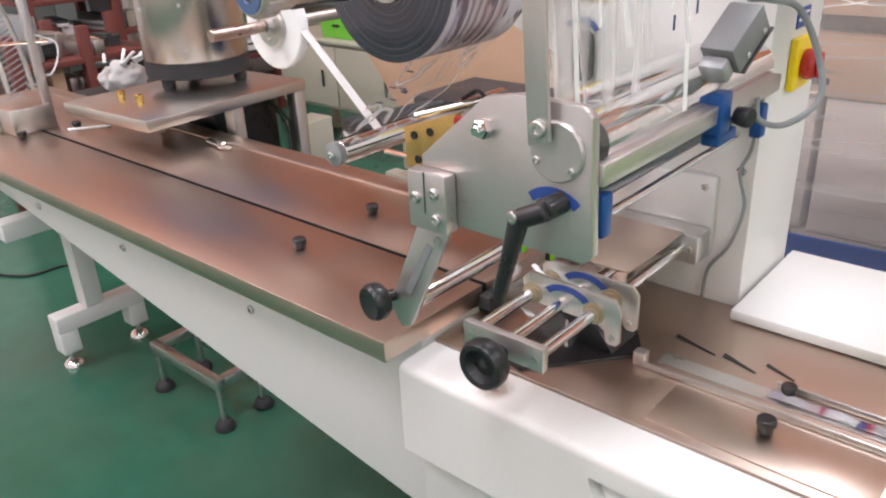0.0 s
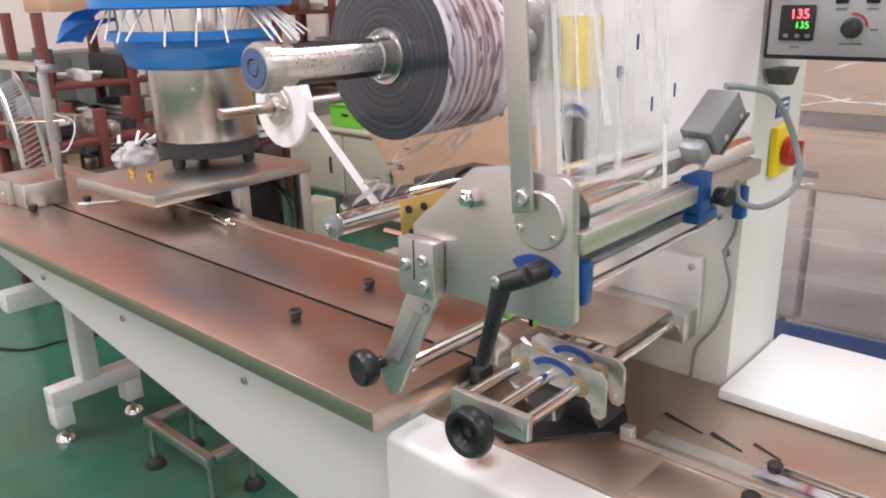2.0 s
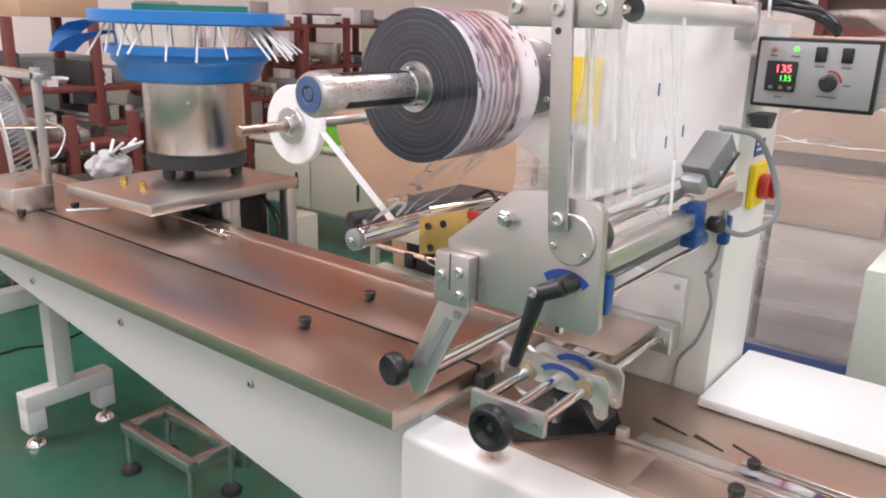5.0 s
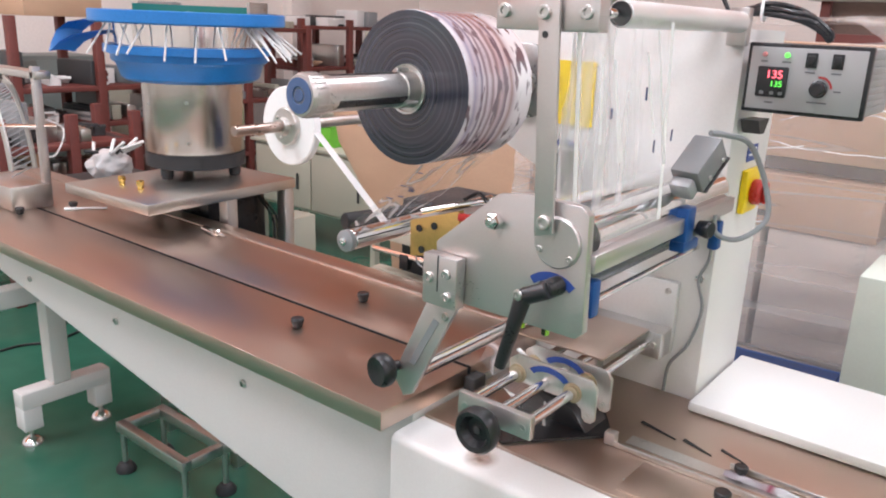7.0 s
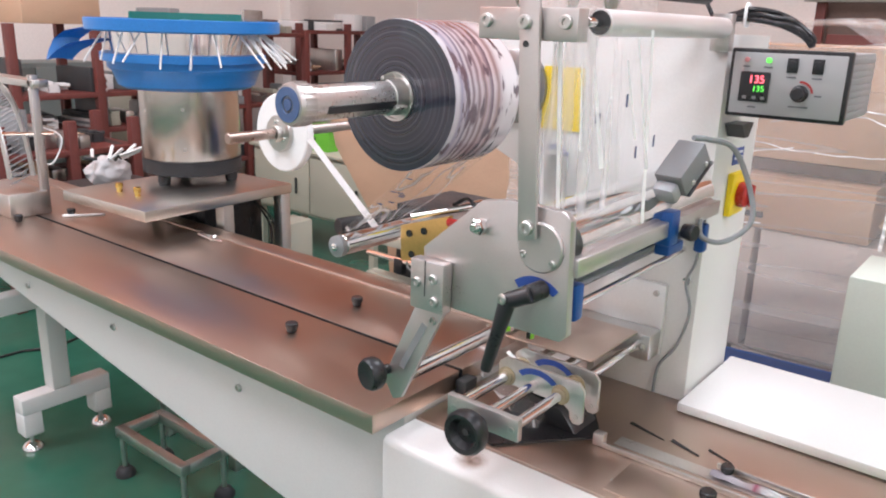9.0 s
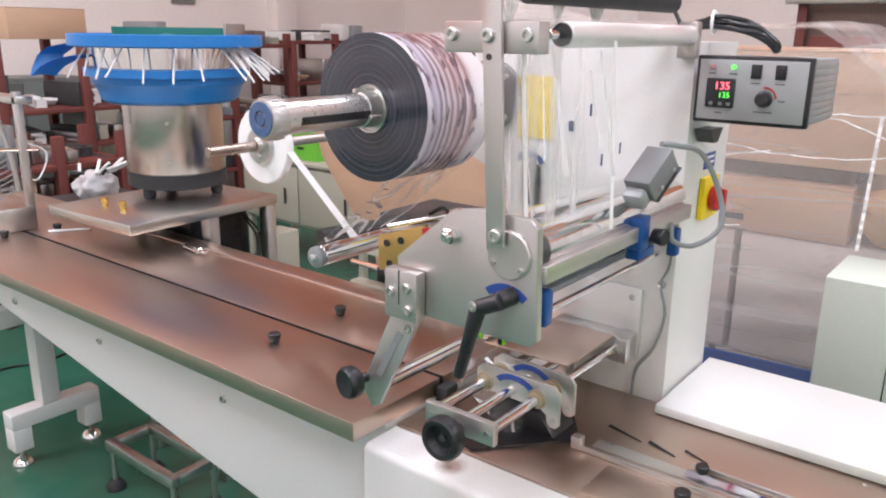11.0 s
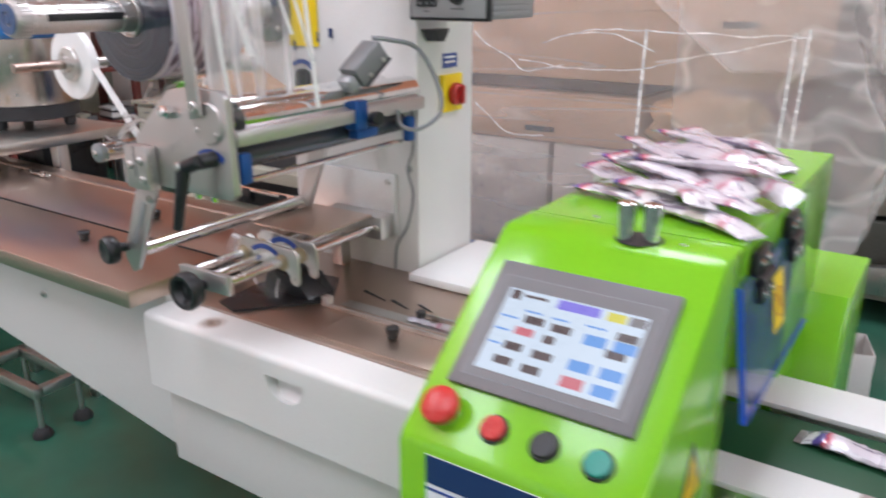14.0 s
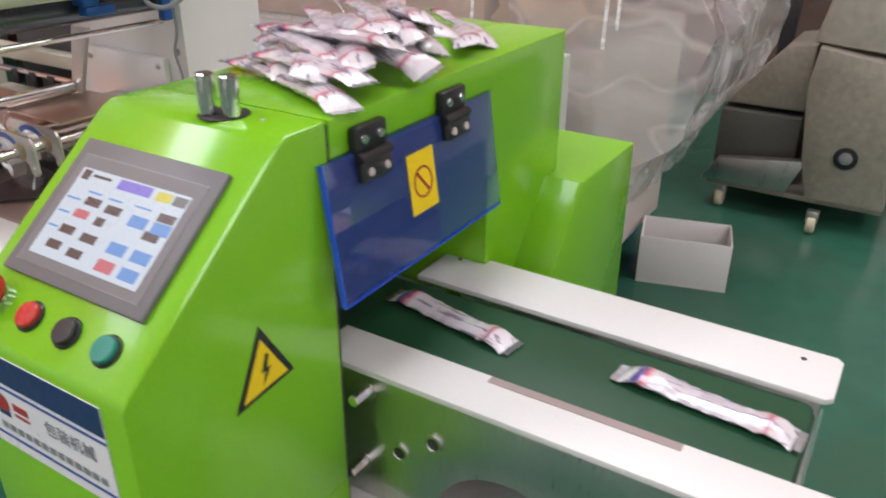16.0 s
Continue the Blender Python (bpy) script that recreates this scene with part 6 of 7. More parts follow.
def clutter(x0, x1, y0, y1, z, count, seed):
    """Odd parts lying about on a shelf: boxes, trays, tubes and sheets."""
    rng = random.Random(seed)
    count = int(count * 1.6)
    step = (y1 - y0) / count
    mats = [STEEL_MATT, CARTON, PAPER, DARK, BEIGE, GREY_BOX, CARTON_WHITE, GREY_CASE, BROWN_DARK, DARK, RACK_RED]
    for k in range(count):
        y = y0 + step * (k + 0.5)
        w, d, h = step * rng.uniform(0.35, 0.47), (x1 - x0) * rng.uniform(0.25, 0.45), rng.choice((0.04, 0.07, 0.1, 0.14, 0.2)) * rng.uniform(0.8, 1.2)
        x = rng.uniform(x0 + d, max(x0 + d + 0.001, x1 - d))
        kind = rng.choice(("carton", "carton", "tray", "tube", "stack"))
        m = Matrix.Translation((x, y, z + 0.001)) @ Matrix.Rotation(rng.uniform(-0.25, 0.25), 4, "Z")
        mt = rng.choice(mats)
        bm = B()
        if kind == "carton":
            box(bm, -d, d, -w, w, 0, h, 0.004, m)
            box(bm, -d * 0.98, d * 0.98, -0.02, 0.02, h, h + 0.002, 0, m)
            label, cat = "small box of spare parts on a shelf", "box"
        elif kind == "tray":
            box(bm, -d, d, -w, w, 0, 0.012, 0.002, m)
            for a in ((-d, -d + 0.008, -w, w), (d - 0.008, d, -w, w), (-d, d, -w, -w + 0.008), (-d, d, w - 0.008, w)):
                box(bm, *a, 0.012, 0.05, 0, m)
            box(bm, -d * 0.7, d * 0.5, -w * 0.6, w * 0.7, 0.012, 0.06, 0.006, m)
            label, cat = "shallow tray with loose parts on a shelf", "tray"
        elif kind == "tube":
            label, cat = "bundle of metal rods on a shelf", "rods"
            r = thing("rod_bundle", (x, y, z), label, cat, "things on the racks")
            for j in range(4):
                part("rod", rod(B(), m @ Vector((-d + j * 0.03, -w, 0.013 + 0.02 * (j % 2))), m @ Vector((-d + 0.02 + j * 0.03, w, 0.013 + 0.02 * (j % 2))), 0.012, 8), mt, r)
            bm.free()
            continue
        else:
            label, cat = "stack of flat plates on a shelf", "plates"
            r = thing("plate_stack", (x, y, z), label, cat, "things on the racks")
            for j in range(5):
                o = rng.uniform(-0.015, 0.015)
                part("plate", box(B(), -d + o, d + o, -w - o, w - o, 0.018 * j, 0.018 * j + 0.017, 0.002, m), rng.choice((mt, mt, PAPER, DARK)), r)
            bm.free()
            continue
        single({"box": "parts_box", "tray": "parts_tray"}[cat], bm, mt, label, cat, "things on the racks", at=(x, y, z))


steel_rack(-4.35, 1.15, 2.15, 0.45, (0.42, 0.80, 1.02), 1.42, "red-brown steel rack crowded with machine parts")
steel_rack(-4.60, 2.35, 3.55, 0.45, (0.45, 0.85, 1.38), 1.4, "red-brown steel rack with boxes and trays")
for z, n, s in ((0.42, 7, 1), (0.80, 9, 2), (1.02, 8, 3)):
    clutter(-4.35, -3.9, 1.15, 2.15, z, n, s)
for z, n, s in ((0.45, 8, 4), (0.85, 10, 5), (1.38, 8, 6)):
    clutter(-4.60, -4.15, 2.35, 3.55, z, n, s)
steel_rack(-3.6, 0.75, 1.45, 0.4, (0.35, 0.62, 0.80), 0.95, "low red-brown rack heaped with papers and parts")
for z, n, s in ((0.35, 4, 7), (0.62, 5, 8), (0.80, 6, 9)):
    clutter(-3.6, -3.2, 0.75, 1.45, z, n, s)
steel_rack(-4.9, 3.75, 4.9, 0.45, (0.4, 0.75, 1.05, 1.40), 1.46, "dark red rack with folded sheets and trays")
for z, n, s in ((0.4, 5, 10), (0.75, 6, 11), (1.05, 6, 12), (1.40, 5, 13)):
    clutter(-4.9, -4.45, 3.75, 4.9, z, n, s)


def carton(name, x0, x1, y0, y1, z0, z1, material, label, turn=0.0, group=""):
    c = thing(name, ((x0 + x1) / 2, (y0 + y1) / 2, z0), label, "carton", group)
    cx, cy = (x0 + x1) / 2, (y0 + y1) / 2
    m = Matrix.Translation((cx, cy, 0)) @ Matrix.Rotation(radians(turn), 4, "Z")
    hx, hy = (x1 - x0) / 2, (y1 - y0) / 2
    part("body", box(B(), -hx, hx, -hy, hy, z0, z1 - 0.004, 0.004, m), material, c)
    for s in (-1, 1):
        part("flap", box(B(), -hx, hx, s * 0.003 if s > 0 else -hy, hy if s > 0 else -0.003, z1 - 0.0038, z1, 0.0008, m), material, c)
    part("tape", box(B(), -hx - 0.0006, hx + 0.0006, -0.03, 0.03, z1 + 0.0002, z1 + 0.0008, 0, m), PAPER, c, "paper tape")
    return c


carton("tall_carton", -4.3, -4.0, 1.25, 1.75, 1.42, 1.60, CARTON, "brown carton on top of the rack", 6)


def waste_sack():
    bm = B()
    bmesh.ops.create_icosphere(bm, subdivisions=4, radius=0.088)
    for v in bm.verts:
        f = 1 + 0.22 * noise.noise(v.co * 20) + 0.1 * noise.noise(v.co * 48)
        v.co = Vector((v.co.x * f * 0.9, v.co.y * f * 1.1, max(-0.064, v.co.z * f * 0.85)))
    bmesh.ops.translate(bm, verts=bm.verts, vec=(-2.62, 0.98, 0.784))
    single("waste_sack", bm, BAG_WHITE, "crumpled white plastic sack full of offcuts", "sack", at=(-2.62, 0.98, 0.68))
    t = thing("work_stool", (-2.62, 0.98, 0), "dark steel stand below the white sack", "stand")
    part("top", box(B(), -2.85, -2.4, 0.75, 1.2, 0.695, 0.72, 0.003), DARK, t)
    for x, y in ((-2.82, 0.78), (-2.43, 0.78), (-2.82, 1.17), (-2.43, 1.17)):
        part("leg", box(B(), x - 0.015, x + 0.015, y - 0.015, y + 0.015, 0, 0.6948), DARK, t)
    rng = random.Random(21)
    for k in range(9):
        a = rng.uniform(0, 6.28)
        x, y, z = -2.62 + 0.07 * math.cos(a), 0.98 + 0.07 * math.sin(a), 0.845 + rng.uniform(0, 0.02)
        single("film_offcut", rod(B(), (x, y, z), (x + rng.uniform(-0.1, 0.1), y + rng.uniform(-0.12, 0.12), z + rng.uniform(0.01, 0.05)), 0.008, 6), rng.choice((PAPER, DARK, STICK)), "strip of cut film in the sack", "offcut", "offcuts")


waste_sack()


def bench():
    b = thing("beige_bench", (-3.1, 3.75, 0), "long beige steel bench with panelled front", "bench")
    part("top", box(B(), -4.6, -1.4, 3.48, 4.15, 0.70, 0.74, 0.005), BEIGE, b)
    for k in range(4):
        x = -4.55 + 0.78 * k
        p = part("front_panel", box(B(), x, x + 0.75, 3.52, 3.56, 0.30, 0.695, 0.004), BEIGE, b, "beige front panel")
        part("panel_handle", box(B(), x + 0.34, x + 0.41, 3.505, 3.5195, 0.62, 0.64, 0.003), DARK, p)
    part("plinth", box(B(), -4.55, -1.45, 3.50, 4.1, 0.0, 0.295, 0.004), BEIGE, b)
    for x in (-4.0, -3.2, -2.4):
        for dx in (0, 0.06):
            part("upright", rod(B(), (x + dx, 3.49, 0.3), (x + dx, 3.49, 0.44), 0.008, 8), DARK, b)


bench()


def tall_cabinet(x, y0, y1, h, material, label):
    c = thing("steel_cabinet", (x, (y0 + y1) / 2, 0), label, "cabinet", "cabinets along the wall")
    part("body", box(B(), x - 0.4, x, y0, y1, 0, h, 0.006), material, c)
    mid = (y0 + y1) / 2
    for a, b in ((y0 + 0.01, mid - 0.003), (mid + 0.003, y1 - 0.01)):
        d = part("door", box(B(), x + 0.0005, x + 0.016, a, b, 0.08, h - 0.03, 0.003), material, c)
        part("handle", box(B(), x + 0.0165, x + 0.03, (a if a > mid else b - 0.04) + 0.005, (a if a > mid else b - 0.04) + 0.03, h * 0.5, h * 0.5 + 0.09, 0.004), DARK, d)


tall_cabinet(-4.75, 1.2, 2.1, 1.15, surf("grey_green_cabinet", (0.16, 0.18, 0.17), 0.5, var=0.08, scale=3), "dark grey-green steel cabinet behind the racks")
tall_cabinet(-4.98, 2.5, 3.3, 0.95, BEIGE, "pale steel cabinet behind the racks")


def low_cabinet():
    c = thing("low_cabinet", (-2.8, 2.6, 0), "low beige steel cabinet with dark handles", "cabinet")
    part("body", box(B(), -3.4, -2.3, 2.42, 2.85, 0.28, 0.68, 0.004), BEIGE, c)
    part("top", box(B(), -3.42, -2.28, 2.39, 2.87, 0.6805, 0.70, 0.004), BEIGE, c)
    for k in range(2):
        x = -3.38 + 0.54 * k
        d = part("door", box(B(), x, x + 0.53, 2.404, 2.4195, 0.30, 0.66, 0.003), BEIGE, c)
        part("handle", rod(B(), (x + 0.42, 2.392, 0.42), (x + 0.42, 2.392, 0.52), 0.007, 8), DARK, d)
    for x, y in ((-3.37, 2.45), (-2.33, 2.45), (-3.37, 2.82), (-2.33, 2.82)):
        part("leg", box(B(), x - 0.02, x + 0.02, y - 0.02, y + 0.02, 0, 0.2795), BEIGE, c)


low_cabinet()


def green_bin():
    b = thing("green_crate", (-2.86, 2.57, 0.70), "light green plastic crate on the low cabinet", "crate")
    part("body", prism(B(), [(-3.0, 0.7005), (-2.74, 0.7005), (-2.72, 0.83), (-3.02, 0.83)], "y", 2.46, 2.70, 0.008), LIME_PLASTIC, b)
    part("rim", box(B(), -3.03, -2.71, 2.45, 2.71, 0.83, 0.842, 0.004), LIME_PLASTIC, b)
    part("dark_handle", box(B(), -2.9, -2.84, 2.453, 2.4595, 0.77, 0.785, 0.002), BLACK, b)


green_bin()


def grey_cabinet():
    c = thing("machine_cabinet", (-3.4, 4.0, 0.74), "grey-green electrical cabinet with a red lit display", "cabinet")
    part("body", box(B(), -3.75, -2.9, 3.8, 4.12, 0.7405, 1.38, 0.006), BEIGE, c)
    d = part("door", box(B(), -3.36, -2.95, 3.785, 3.7995, 0.85, 1.30, 0.004), DARK, c, "dark control door")
    for k in range(3):
        part("digit_display", box(B(), -3.30 + 0.11 * k, -3.24 + 0.11 * k, 3.78, 3.7845, 1.20, 1.225), LED_RED, d)
    for k in range(4):
        part("switch", box(B(), -3.31 + 0.09 * k, -3.27 + 0.09 * k, 3.775, 3.7845, 1.05, 1.10, 0.004), GREY_BOX, d)


grey_cabinet()


def brown_board():
    b = thing("cardboard_sheet", (-0.6, 1.6, 0), "large folded brown cardboard sheet leaning behind the machine", "cardboard")
    part("sheet", prism(B(), [(-1.80, 1.16), (-1.74, 0.95), (-1.42, 0.55), (-1.35, 0.02), (-0.75, 0.02), (-0.70, 1.20)], "y", 1.58, 1.592, 0.001), CARTON, b)
    part("fold", prism(B(), [(-1.2, 0.02), (-0.74, 0.02), (-0.72, 1.08), (-1.2, 1.02)], "y", 1.565, 1.5785, 0.001), CARTON, b)


brown_board()


def potted_plant(x, y, z, h, seed):
    p = thing("potted_plant", (x, y, z), "narrow-leaved green plant in a brown pot", "plant", "plants")
    part("pot", lathe(B(), [(0.07, 0), (0.1, 0.16), (0.106, 0.17), (0.094, 0.17), (0.09, 0.14)], (x, y, z), (0, 0, 1), 20), CARTON, p)
    rng = random.Random(seed)
    for k in range(26):
        a, lean, L = rng.uniform(0, 6.28), rng.uniform(0.05, 0.4), h * rng.uniform(0.6, 1.0)
        d = Vector((math.cos(a), math.sin(a), 0))
        s = Vector((-d.y, d.x, 0)) * 0.013
        base = Vector((x, y, z + 0.15))
        grid = []
        for i in range(6):
            u = i / 5
            c = base + d * (lean * L * u * u) + Vector((0, 0, L * (u - 0.25 * lean * u * u)))
            w = math.sin(math.pi * (0.12 + 0.86 * u))
            grid.append([c - s * w, c + Vector((0, 0, 0.003)), c + s * w])
        part("leaf", sheet(B(), grid, 0.0008), LEAF, p)


for x, y, h, s in ((-3.4, 5.6, 0.75, 1), (-2.95, 5.7, 0.85, 2), (-2.5, 5.6, 0.7, 3)):
    potted_plant(x, y, 1.25, h, s)
ledge = thing("wall_ledge", (-3.0, 5.8, 0), "dark cabinet row under the plants", "cabinet")
part("body", box(B(), -4.2, -1.6, 5.45, 5.95, 0, 1.25, 0.01), BEIGE, ledge)
part("top", box(B(), -4.22, -1.58, 5.43, 5.97, 1.2502, 1.2702, 0.004), RACK_RED, ledge)
for x in (-3.3, -2.45):
    part("gap", box(B(), x, x + 0.012, 5.448, 5.4498, 0.05, 1.2), DARK, ledge)
pic = thing("wall_notice", (W + 0.02, 3.4, 1.85), "small framed green notice on the wall", "notice")
part("frame", box(B(), W + 0.001, W + 0.02, 3.28, 3.52, 1.70, 2.0, 0.003), STEEL_MATT, pic)
part("print", box(B(), W + 0.0202, W + 0.022, 3.31, 3.49, 1.73, 1.97), TEAL, pic)


# ---- wrapped goods beside the machine ----
def wrapped_pallet():
    group = "wrapped cartons"
    for x0, x1, z0, z1, mt, label in ((-0.62, 0.08, 0.15, 0.53, CARTON_PALE, "pale carton at the bottom of the wrapped load"), (0.10, 0.80, 0.15, 0.53, CARTON_PALE, "pale carton at the bottom of the wrapped load"),
                                      (-0.61, 0.12, 0.535, 0.92, CARTON_PALE, "pale carton under clear plastic wrap"), (0.14, 0.81, 0.535, 0.92, CARTON_PALE, "pale carton under clear plastic wrap"),
                                      (-0.62, 0.43, 0.925, 1.085, CARTON, "flat brown carton with a hand hole under clear wrap")):
        c = carton("brown_carton" if mt is CARTON else "white_carton", x0, x1, 1.55, 2.38, z0, z1, mt, label, 0, group)
        if mt is CARTON:
            part("hand_hole", box(B(), 0.03, 0.14, 1.545, 1.5495, 0.957, 0.975, 0.002), DARK, c, "dark hand hole")
    # dark layer put in for the shaded gap above the flat carton
    carton("brown_carton", -0.60, 0.42, 1.62, 2.3, 1.09, 1.13, BROWN_DARK, "thin dark layer that paints the shaded gap between the brown cartons", 0, group)
    c = carton("brown_carton", -0.60, 0.84, 1.57, 2.36, 1.135, 1.46, CARTON, "large brown carton on top under clear plastic wrap", 0, group)
    part("hand_hole", box(B(), 0.65, 0.75, 1.565, 1.5695, 1.309, 1.327, 0.002), DARK, c, "dark hand hole")
    bm = B()
    bmesh.ops.create_icosphere(bm, subdivisions=3, radius=1.0)
    for v in bm.verts:
        f = 1 + 0.3 * noise.noise(v.co * 1.8) + 0.35 * abs(noise.noise(v.co * 4))
        v.co = Vector((0.635 + 0.17 * f * v.co.x, 1.60 + 0.07 * f * v.co.y, max(0.921, 1.02 + 0.1 * f * v.co.z)))
    single("kraft_paper", bm, KRAFT, "crumpled brown packing paper under the clear wrap", "paper", at=(0.635, 1.6, 0.921))
    p = thing("blue_pallet", (0.1, 1.9, 0), "blue plastic pallet below the wrapped cartons", "pallet")
    part("deck", box(B(), -0.65, 0.72, 1.45, 2.45, 0.11, 0.149, 0.005), BLUE_TARP, p)
    for y in (1.46, 1.90, 2.36):
        part("runner", box(B(), -0.64, 0.71, y, y + 0.08, 0.0, 0.1095, 0.004), BLUE_TARP, p)
    rng = random.Random(4)
    grid = []
    n = 110
    path = [(-0.70, 2.5), (-0.72, 1.42), (0.2, 1.40), (0.9, 1.44), (0.95, 1.55), (0.93, 2.5)]
    lens = [0]
    for a, b in zip(path, path[1:]):
        lens.append(lens[-1] + math.dist(a, b))
    for i in range(n + 1):
        s = lens[-1] * i / n
        k = max(j for j in range(len(path) - 1) if lens[j] <= s + 1e-9)
        u = (s - lens[k]) / (lens[k + 1] - lens[k])
        x, y = (path[k][q] + (path[k + 1][q] - path[k][q]) * u for q in (0, 1))
        row = []
        for j in range(49):
            v = j / 48
            z = 0.34 + 1.20 * v
            o = 0.05 * noise.noise(Vector((x * 2.2, y * 2.2, z * 1.6))) + 0.03 * (1 - abs(noise.noise(Vector((x * 3.5, y * 3.5, z * 9))))) + 0.018 * abs(noise.noise(Vector((x * 13, y * 13, z * 11))))
            side = float(np.interp(z, [0.34, 0.64, 0.70, 0.75, 0.9, 1.04, 1.2, 1.3, 1.54], [0.80, 0.93, 1.01, 1.05, 1.08, 1.10, 1.01, 1.0, 0.97]))
            fold = 0.03 * (1 - 2 * abs(noise.noise(Vector((x * 5 + y * 7, y * 4, z * 5)))))
            px, py = (side + o * 0.6 + fold, y) if x > 0.85 else (x, y + o)
            row.append((px, py, z - (0.08 * math.sin(x * 3 + 1) * v if x < 0.85 else 0.04 * v)))
        grid.append(row)
    w = thing("pallet_wrap", (0.1, 1.42, 0.34), "loose clear plastic sheet wrapped round the cartons", "plastic wrap")
    cut = next(i for i, row in enumerate(grid) if i > n // 3 and row[24][0] > 0.55)
    part("front_sheet", sheet(B(), grid[:cut + 1], 0.001), WRAP_FLAT, w)
    part("hanging_fold", sheet(B(), grid[cut:], 0.001), WRAP, w, "crumpled milky fold of the wrap")
    top = [[(-0.72 + 1.7 * i / 20, 1.42 + 1.05 * j / 14, 1.53 - 0.33 * max(0, min(1, (i - 12) / 5)) + 0.03 * noise.noise(Vector((i * 0.4, j * 0.4, 0)))) for j in range(15)] for i in range(21)]
    single("top_wrap", sheet(B(), top, 0.001), WRAP_FLAT, "clear plastic sheet over the carton tops", "plastic wrap", at=(0.1, 1.9, 1.5))
    # whitish strands drawn where creases glint: the highlight is in their colour
    glint_lines = [[(-0.08, 1.29), (-0.03, 1.25), (0.05, 1.21), (0.11, 1.17), (0.24, 1.2)], [(0.17, 1.26), (0.33, 1.3), (0.53, 1.3), (0.73, 1.3), (0.93, 1.3)], [(0.53, 1.22), (0.74, 1.26), (0.92, 1.3)], [(-0.07, 1.06), (-0.01, 1.01), (0.07, 0.97), (0.18, 0.98)], [(0.08, 1.21), (0.23, 1.19), (0.39, 1.19), (0.49, 1.2), (0.61, 1.23)], [(0.27, 1.29), (0.4, 1.29), (0.52, 1.25)]]
    for k, line in enumerate(glint_lines):
        bm = cable(B(), [(x, 1.388 - 0.012 * math.sin(2.0 * i + k), z) for i, (x, z) in enumerate(line)], 0.0017, 6, 8)
        for v in bm.verts:
            v.co += Vector((0, 0, 0.007 * noise.noise(v.co * 14) + 0.003 * noise.noise(v.co * 60)))
        part("crease", bm, WHITENED_WRAP, w, "whitish strand drawn as a glint along a wrap crease")
    for x, z0, z1 in ((-0.42, 0.4, 1.45), (0.495, 0.96, 1.31), (0.885, 0.97, 1.31), (0.918, 1.02, 1.32)):
        single("strapping_band", prism(B(), [(x - 0.012, z0), (x - 0.003, z0), (x + 0.006, z1), (x - 0.003, z1)], "y", 1.372, 1.374), WHITENED_WRAP, "white strapping band on the wrapped load", "strap", "straps")
    b = thing("blue_bin", (0.1, 1.15, 0), "dark blue plastic bin behind the machine", "bin")
    part("body", prism(B(), [(-0.25, 0.0), (0.42, 0.0), (0.45, 0.58), (-0.28, 0.56)], "y", 1.0, 1.35, 0.01), BLUE_TARP, b)
    part("rim", prism(B(), [(-0.29, 0.561), (0.46, 0.581), (0.46, 0.61), (-0.29, 0.59)], "y", 0.99, 1.36, 0.006), BLUE_TARP, b)
    part("lid_sheet", prism(B(), [(-0.27, 0.592), (0.44, 0.611), (0.44, 0.615), (-0.27, 0.596)], "y", 1.02, 1.33), NAVY, b)


wrapped_pallet()


def pale_cabinet():
    c = thing("pale_cabinet", (0.62, 1.2, 0), "pale green sheet metal cabinet behind the machine bed", "cabinet")
    part("body", box(B(), 0.472, 0.80, 1.112, 1.36, 0.0, 0.952, 0.005), PALE_GREEN, c)
    part("door_gap", box(B(), 0.628, 0.631, 1.110, 1.1119, 0.05, 0.93), DARK, c)


pale_cabinet()


def white_tray():
    t = thing("white_carton_box", (0.985, 2.14, 0), "open white cardboard box on the floor", "box")
    m = Matrix.Translation((0.985, 2.14, 0)) @ Matrix.Rotation(radians(15), 4, "Z")
    hx, hy, h = 0.16, 0.10, 0.185
    part("base", box(B(), -hx, hx, -hy, hy, 0.0005, 0.006, 0, m), CARTON_WHITE, t)
    for a in ((-hx, hx, -hy, -hy + 0.005), (-hx, hx, hy - 0.005, hy), (-hx, -hx + 0.005, -hy + 0.0052, hy - 0.0052), (hx - 0.005, hx, -hy + 0.0052, hy - 0.0052)):
        part("side", box(B(), *a, 0.006, h, 0.001, m), CARTON_WHITE, t)


white_tray()


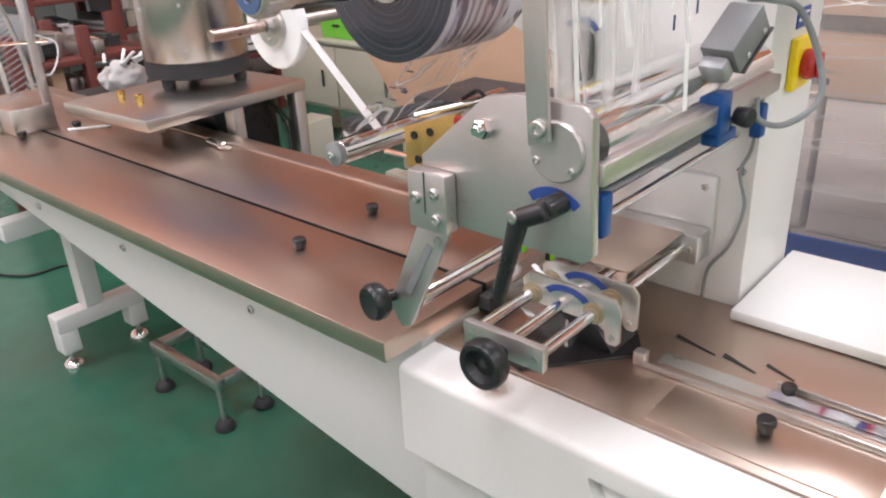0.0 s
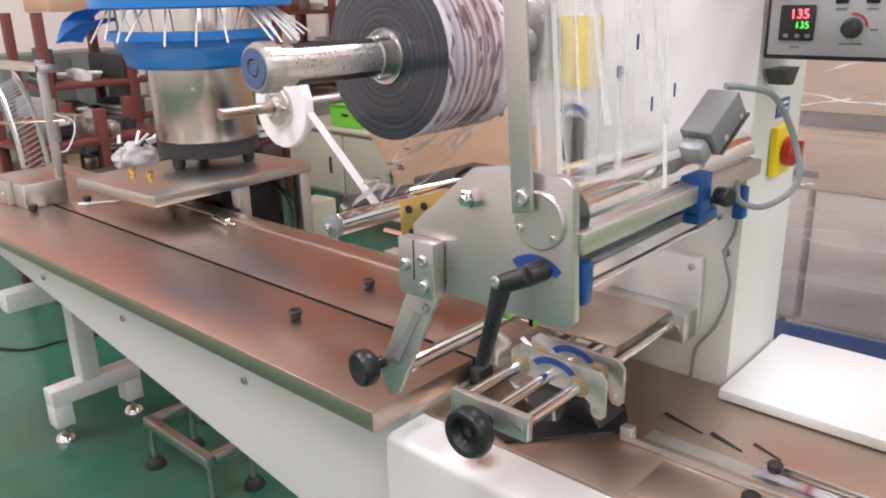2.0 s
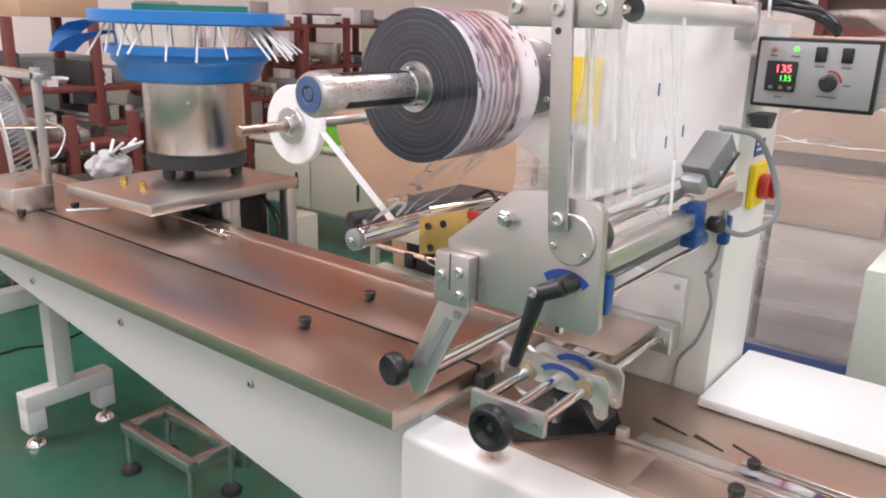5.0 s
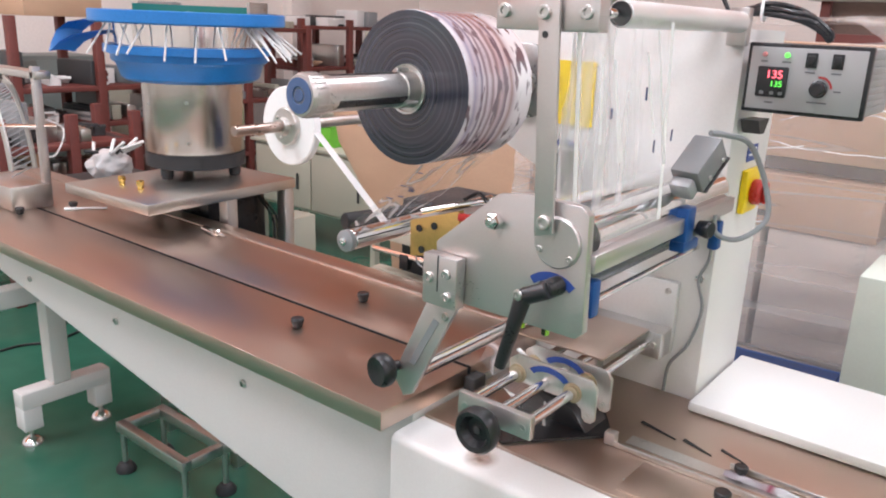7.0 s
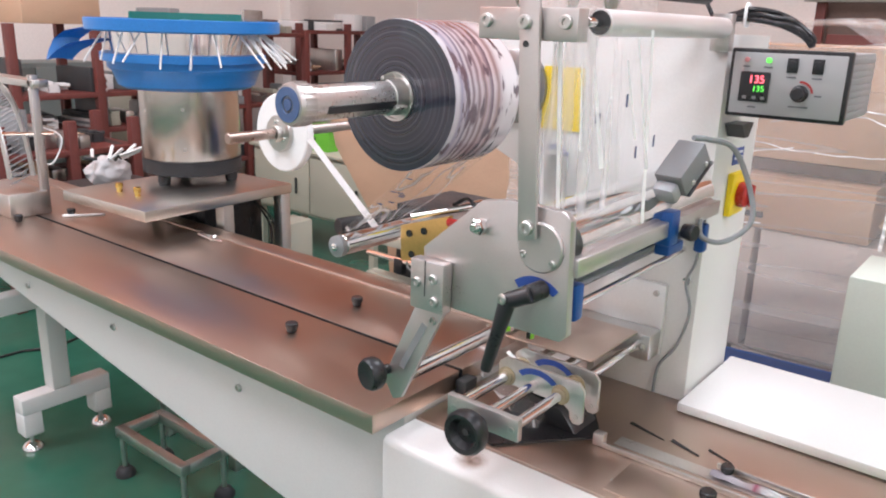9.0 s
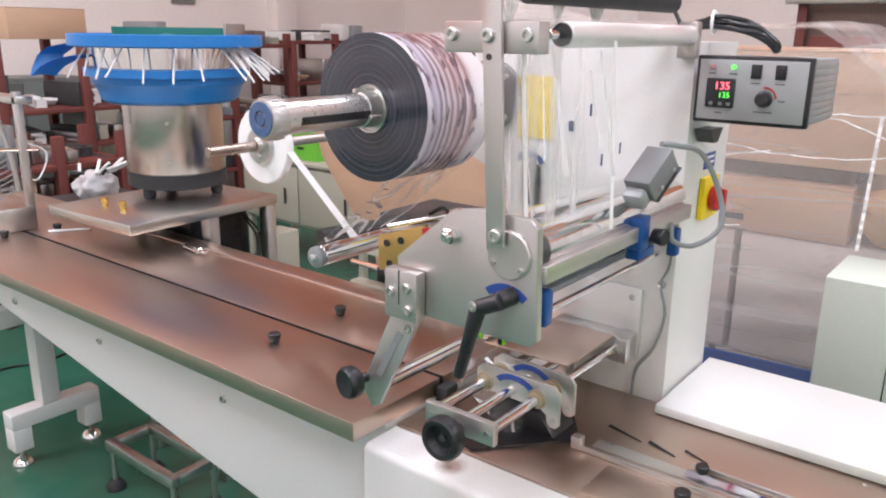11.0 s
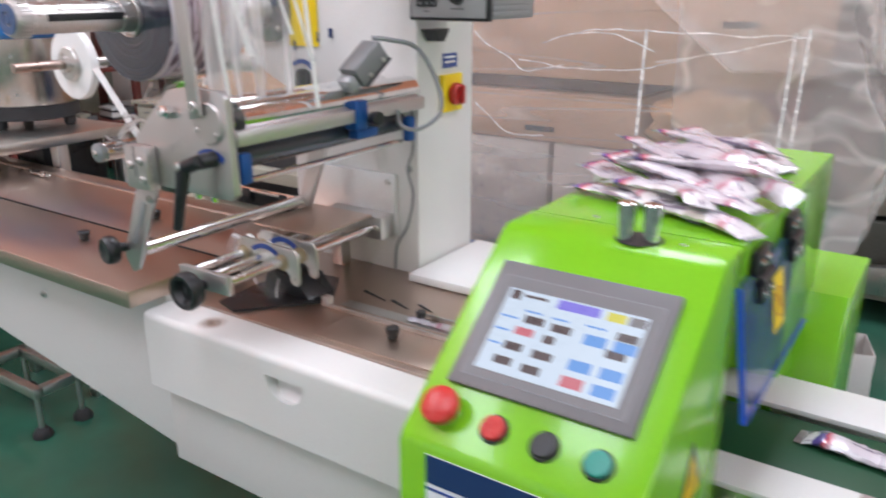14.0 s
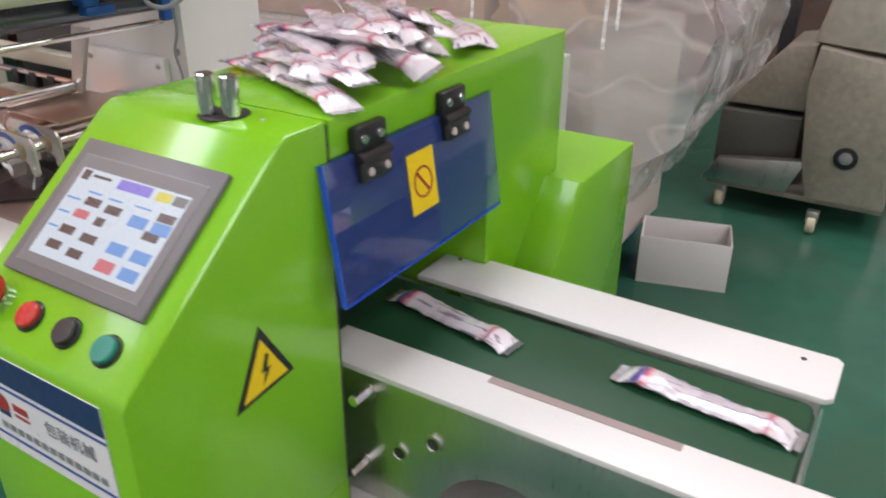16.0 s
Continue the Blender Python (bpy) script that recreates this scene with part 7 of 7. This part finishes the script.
def far_machine():
    f = thing("wheeled_machine", (1.3, 3.2, 0), "stainless wheeled machine under a plastic cover", "machine")
    for x, y in ((0.927, 2.93), (1.335, 2.82), (1.0, 3.7), (1.56, 3.7)):
        w = part("caster", rod(B(), (x - 0.018, y, 0.04), (x + 0.018, y, 0.04), 0.04, 20), surf("yellowed_nylon", (0.62, 0.56, 0.40), 0.5, var=0.1, scale=30) if x < 0.95 and y < 3 else bpy.data.materials["yellowed_nylon"], f, "yellowish caster wheel")
        part("fork", box(B(), x - 0.024, x + 0.024, y - 0.02, y + 0.02, 0.05, 0.10, 0.004), STEEL_MATT, w)
    part("foot_frame", prism(B(), [(0.86, 2.92), (1.30, 2.90), (1.58, 2.90), (1.58, 3.8), (0.88, 3.8)], "z", 0.10, 0.125, 0.004), OLIVE_STEEL, f, "dull stainless base frame")
    part("front_panel", prism(B(), [(1.28, 0.132), (1.585, 0.132), (1.51, 0.72), (1.225, 0.76), (1.205, 0.60), (1.24, 0.30)], "y", 2.86, 3.5, 0.012), OLIVE_STEEL, f, "dull stainless body")
    part("trough", box(B(), 0.86, 1.2, 2.99, 3.45, 0.132, 0.43, 0.008), surf("dull_dark_trough", (0.10, 0.10, 0.085), 0.45, 0.2, var=0.2, scale=6), f, "dark open trough")
    part("trough_lip", prism(B(), [(0.84, 0.132), (1.2, 0.132), (1.26, 0.28), (0.9, 0.235)], "y", 2.88, 2.94, 0.004), STEEL_MATT, f, "bent stainless lip")
    part("sloped_lid", prism(B(), [(0.86, 0.452), (1.2, 0.452), (1.2, 0.74), (1.08, 0.72)], "y", 3.02, 3.45, 0.012), OLIVE_STEEL, f, "sloped lid under a dull plastic cover")
    part("fan_ring", lathe(B(), [(0.046, 0), (0.046, 0.012), (0.032, 0.014), (0.03, 0.004), (0, 0.004)], (1.405, 2.8595, 0.332), (0, -1, 0), 28), BLACK, f, "round black fan grille")
    part("fan_hub", lathe(B(), [(0.026, 0), (0.026, 0.006), (0.02, 0.009), (0, 0.009)], (1.405, 2.855, 0.332), (0, -1, 0), 20), GREY_CASE, f, "pale fan hub")
    part("upper_cover", prism(B(), [(1.19, 0.765), (1.56, 0.735), (1.62, 0.98), (1.58, 1.24), (1.30, 1.26), (1.235, 0.98)], "y", 2.9, 3.4, 0.03), surf("grey_dust_cover", (0.42, 0.39, 0.33), 0.35, var=0.2, scale=5, fine=24, bump=0.5, coat=0.2), f, "grey plastic dust cover")
    for x in (0.94, 1.29):
        part("upright", box(B(), x, x + 0.07, 3.66, 3.72, 0.131, 1.75, 0.003), DARK, f, "dark steel upright")
    for z, r, mt in ((0.84, 0.012, CHROME), (0.92, 0.032, CARTON), (1.03, 0.03, PAPER), (1.15, 0.03, CHROME), (1.42, 0.03, CARTON), (1.66, 0.02, CHROME)):
        part("cross_shaft", rod(B(), (1.011, 3.69, z), (1.289, 3.69, z), r, 16), mt, f, "long roller")
    part("top_tray", box(B(), 0.9, 1.45, 3.5, 3.9, 1.751, 1.79, 0.005), BEIGE, f)
    part("white_panel", prism(B(), [(1.625, 0.15), (1.8, 0.15), (1.85, 0.62), (1.6, 0.62)], "y", 2.9, 2.92, 0.002), WHITE, f)


far_machine()


def dark_machine():
    d = thing("dark_machine", (1.0, 5.2, 0), "dark brown machinery standing far behind the wrapped load", "machine")
    part("body", box(B(), -0.6, 1.5, 4.9, 5.6, 0, 1.95, 0.02), BROWN_DARK, d)
    part("red_panel", box(B(), -0.55, 0.4, 4.88, 4.8995, 0.4, 1.5, 0.004), RACK_RED, d)
    part("pale_door", box(B(), 0.75, 1.15, 4.88, 4.8995, 0.9, 1.93, 0.004), WHITE, d)
    for z in (0.9, 1.3, 1.7):
        part("beam", box(B(), -0.7, 1.3, 4.78, 4.84, z, z + 0.06, 0.003), STEEL_MATT, d)
    for x in (-0.6, 0.3, 1.2):
        part("post", box(B(), x - 0.03, x + 0.03, 4.84, 4.879, 0, 1.9), RACK_RED, d)


dark_machine()


single("floor_cable", cable(B(), [(-3.6, 0.1, 0.006), (-2.8, 0.34, 0.006), (-2.69, 0.54, 0.006), (-2.64, 0.68, 0.006), (-2.75, 0.95, 0.006), (-3.0, 1.3, 0.006)], 0.006), BLACK, "thin black cable lying on the green floor", "cable", at=(-2.8, 0.34, 0.0))


# ---- what moves ----
BELT, PITCH = 0.43, 0.33


def motions():
    walk(ROLL, [(t / 2, pose(AX, 0.24, AZ, 0, SPIN * (t / 2 - FACING), 0)) for t in range(0, 33)])
    walk(REEL, [(t / 2, pose(-0.565, 0.30, 1.245, 0, 140 * t / 2, 0)) for t in range(0, 33)])
    for n, ob in enumerate(PACKS):
        k = 5 - n  # the pack's place in the stream
        start = 14.5 - (1.163 + PITCH * k - 0.99) / BELT
        off = 14.5 + (1.60 - 1.163 - PITCH * k) / BELT
        turn = (-6, -9, -4, -12, -7, -12, -5, -9)[n]
        y = 0.177 + 0.006 * math.sin(2.1 * n)
        rows = [(0.0, pose(0.99, y, 0.66 + 0.014 * n, 0, 0, 0)), (start - 0.12, pose(0.99, y, 0.66 + 0.014 * n, 0, 0, 0)), (start, pose(0.99, y, 0.8538, 0, 0, turn))]
        x_at = lambda t: 0.99 + BELT * (t - start)
        t = start + 0.3
        while t < min(off, 16.0) - 0.05:
            rows.append((t, pose(x_at(t), y, 0.8538, 0, 0, turn)))
            t += 0.3
        if off < 16.0:
            rows.append((off, pose(1.60, y, 0.851, 0, 8, turn)))
            rows.append((off + 0.1, pose(1.645, y, 0.78, 0, 35, turn)))
            rows.append((off + 0.3, pose(1.74, y, 0.36, 0, 60, turn - 20)))
            rows.append((off + 0.42, pose(1.79 + 0.02 * n, y + 0.03 * n, 0.002 + 0.013 * n, 0, 0, turn - 35)))
            last = rows[-1][1]
            rows.append((max(16.0, off + 0.5), last))
        else:
            rows.append((16.0, pose(x_at(16.0), y, 0.8538, 0, 0, turn)))
        walk(ob, rows)
    rest = pose(-1.343, 0.21, ZT + 0.004)
    walk(FALLEN, [(0.0, pose(-1.40, 0.40, 1.46, 20, 0, 30)), (11.95, pose(-1.40, 0.40, 1.46, 20, 0, 30)), (12.1, pose(-1.38, 0.30, 1.22, 50, 10, 20)), (12.25, rest), (16.0, rest)])


motions()
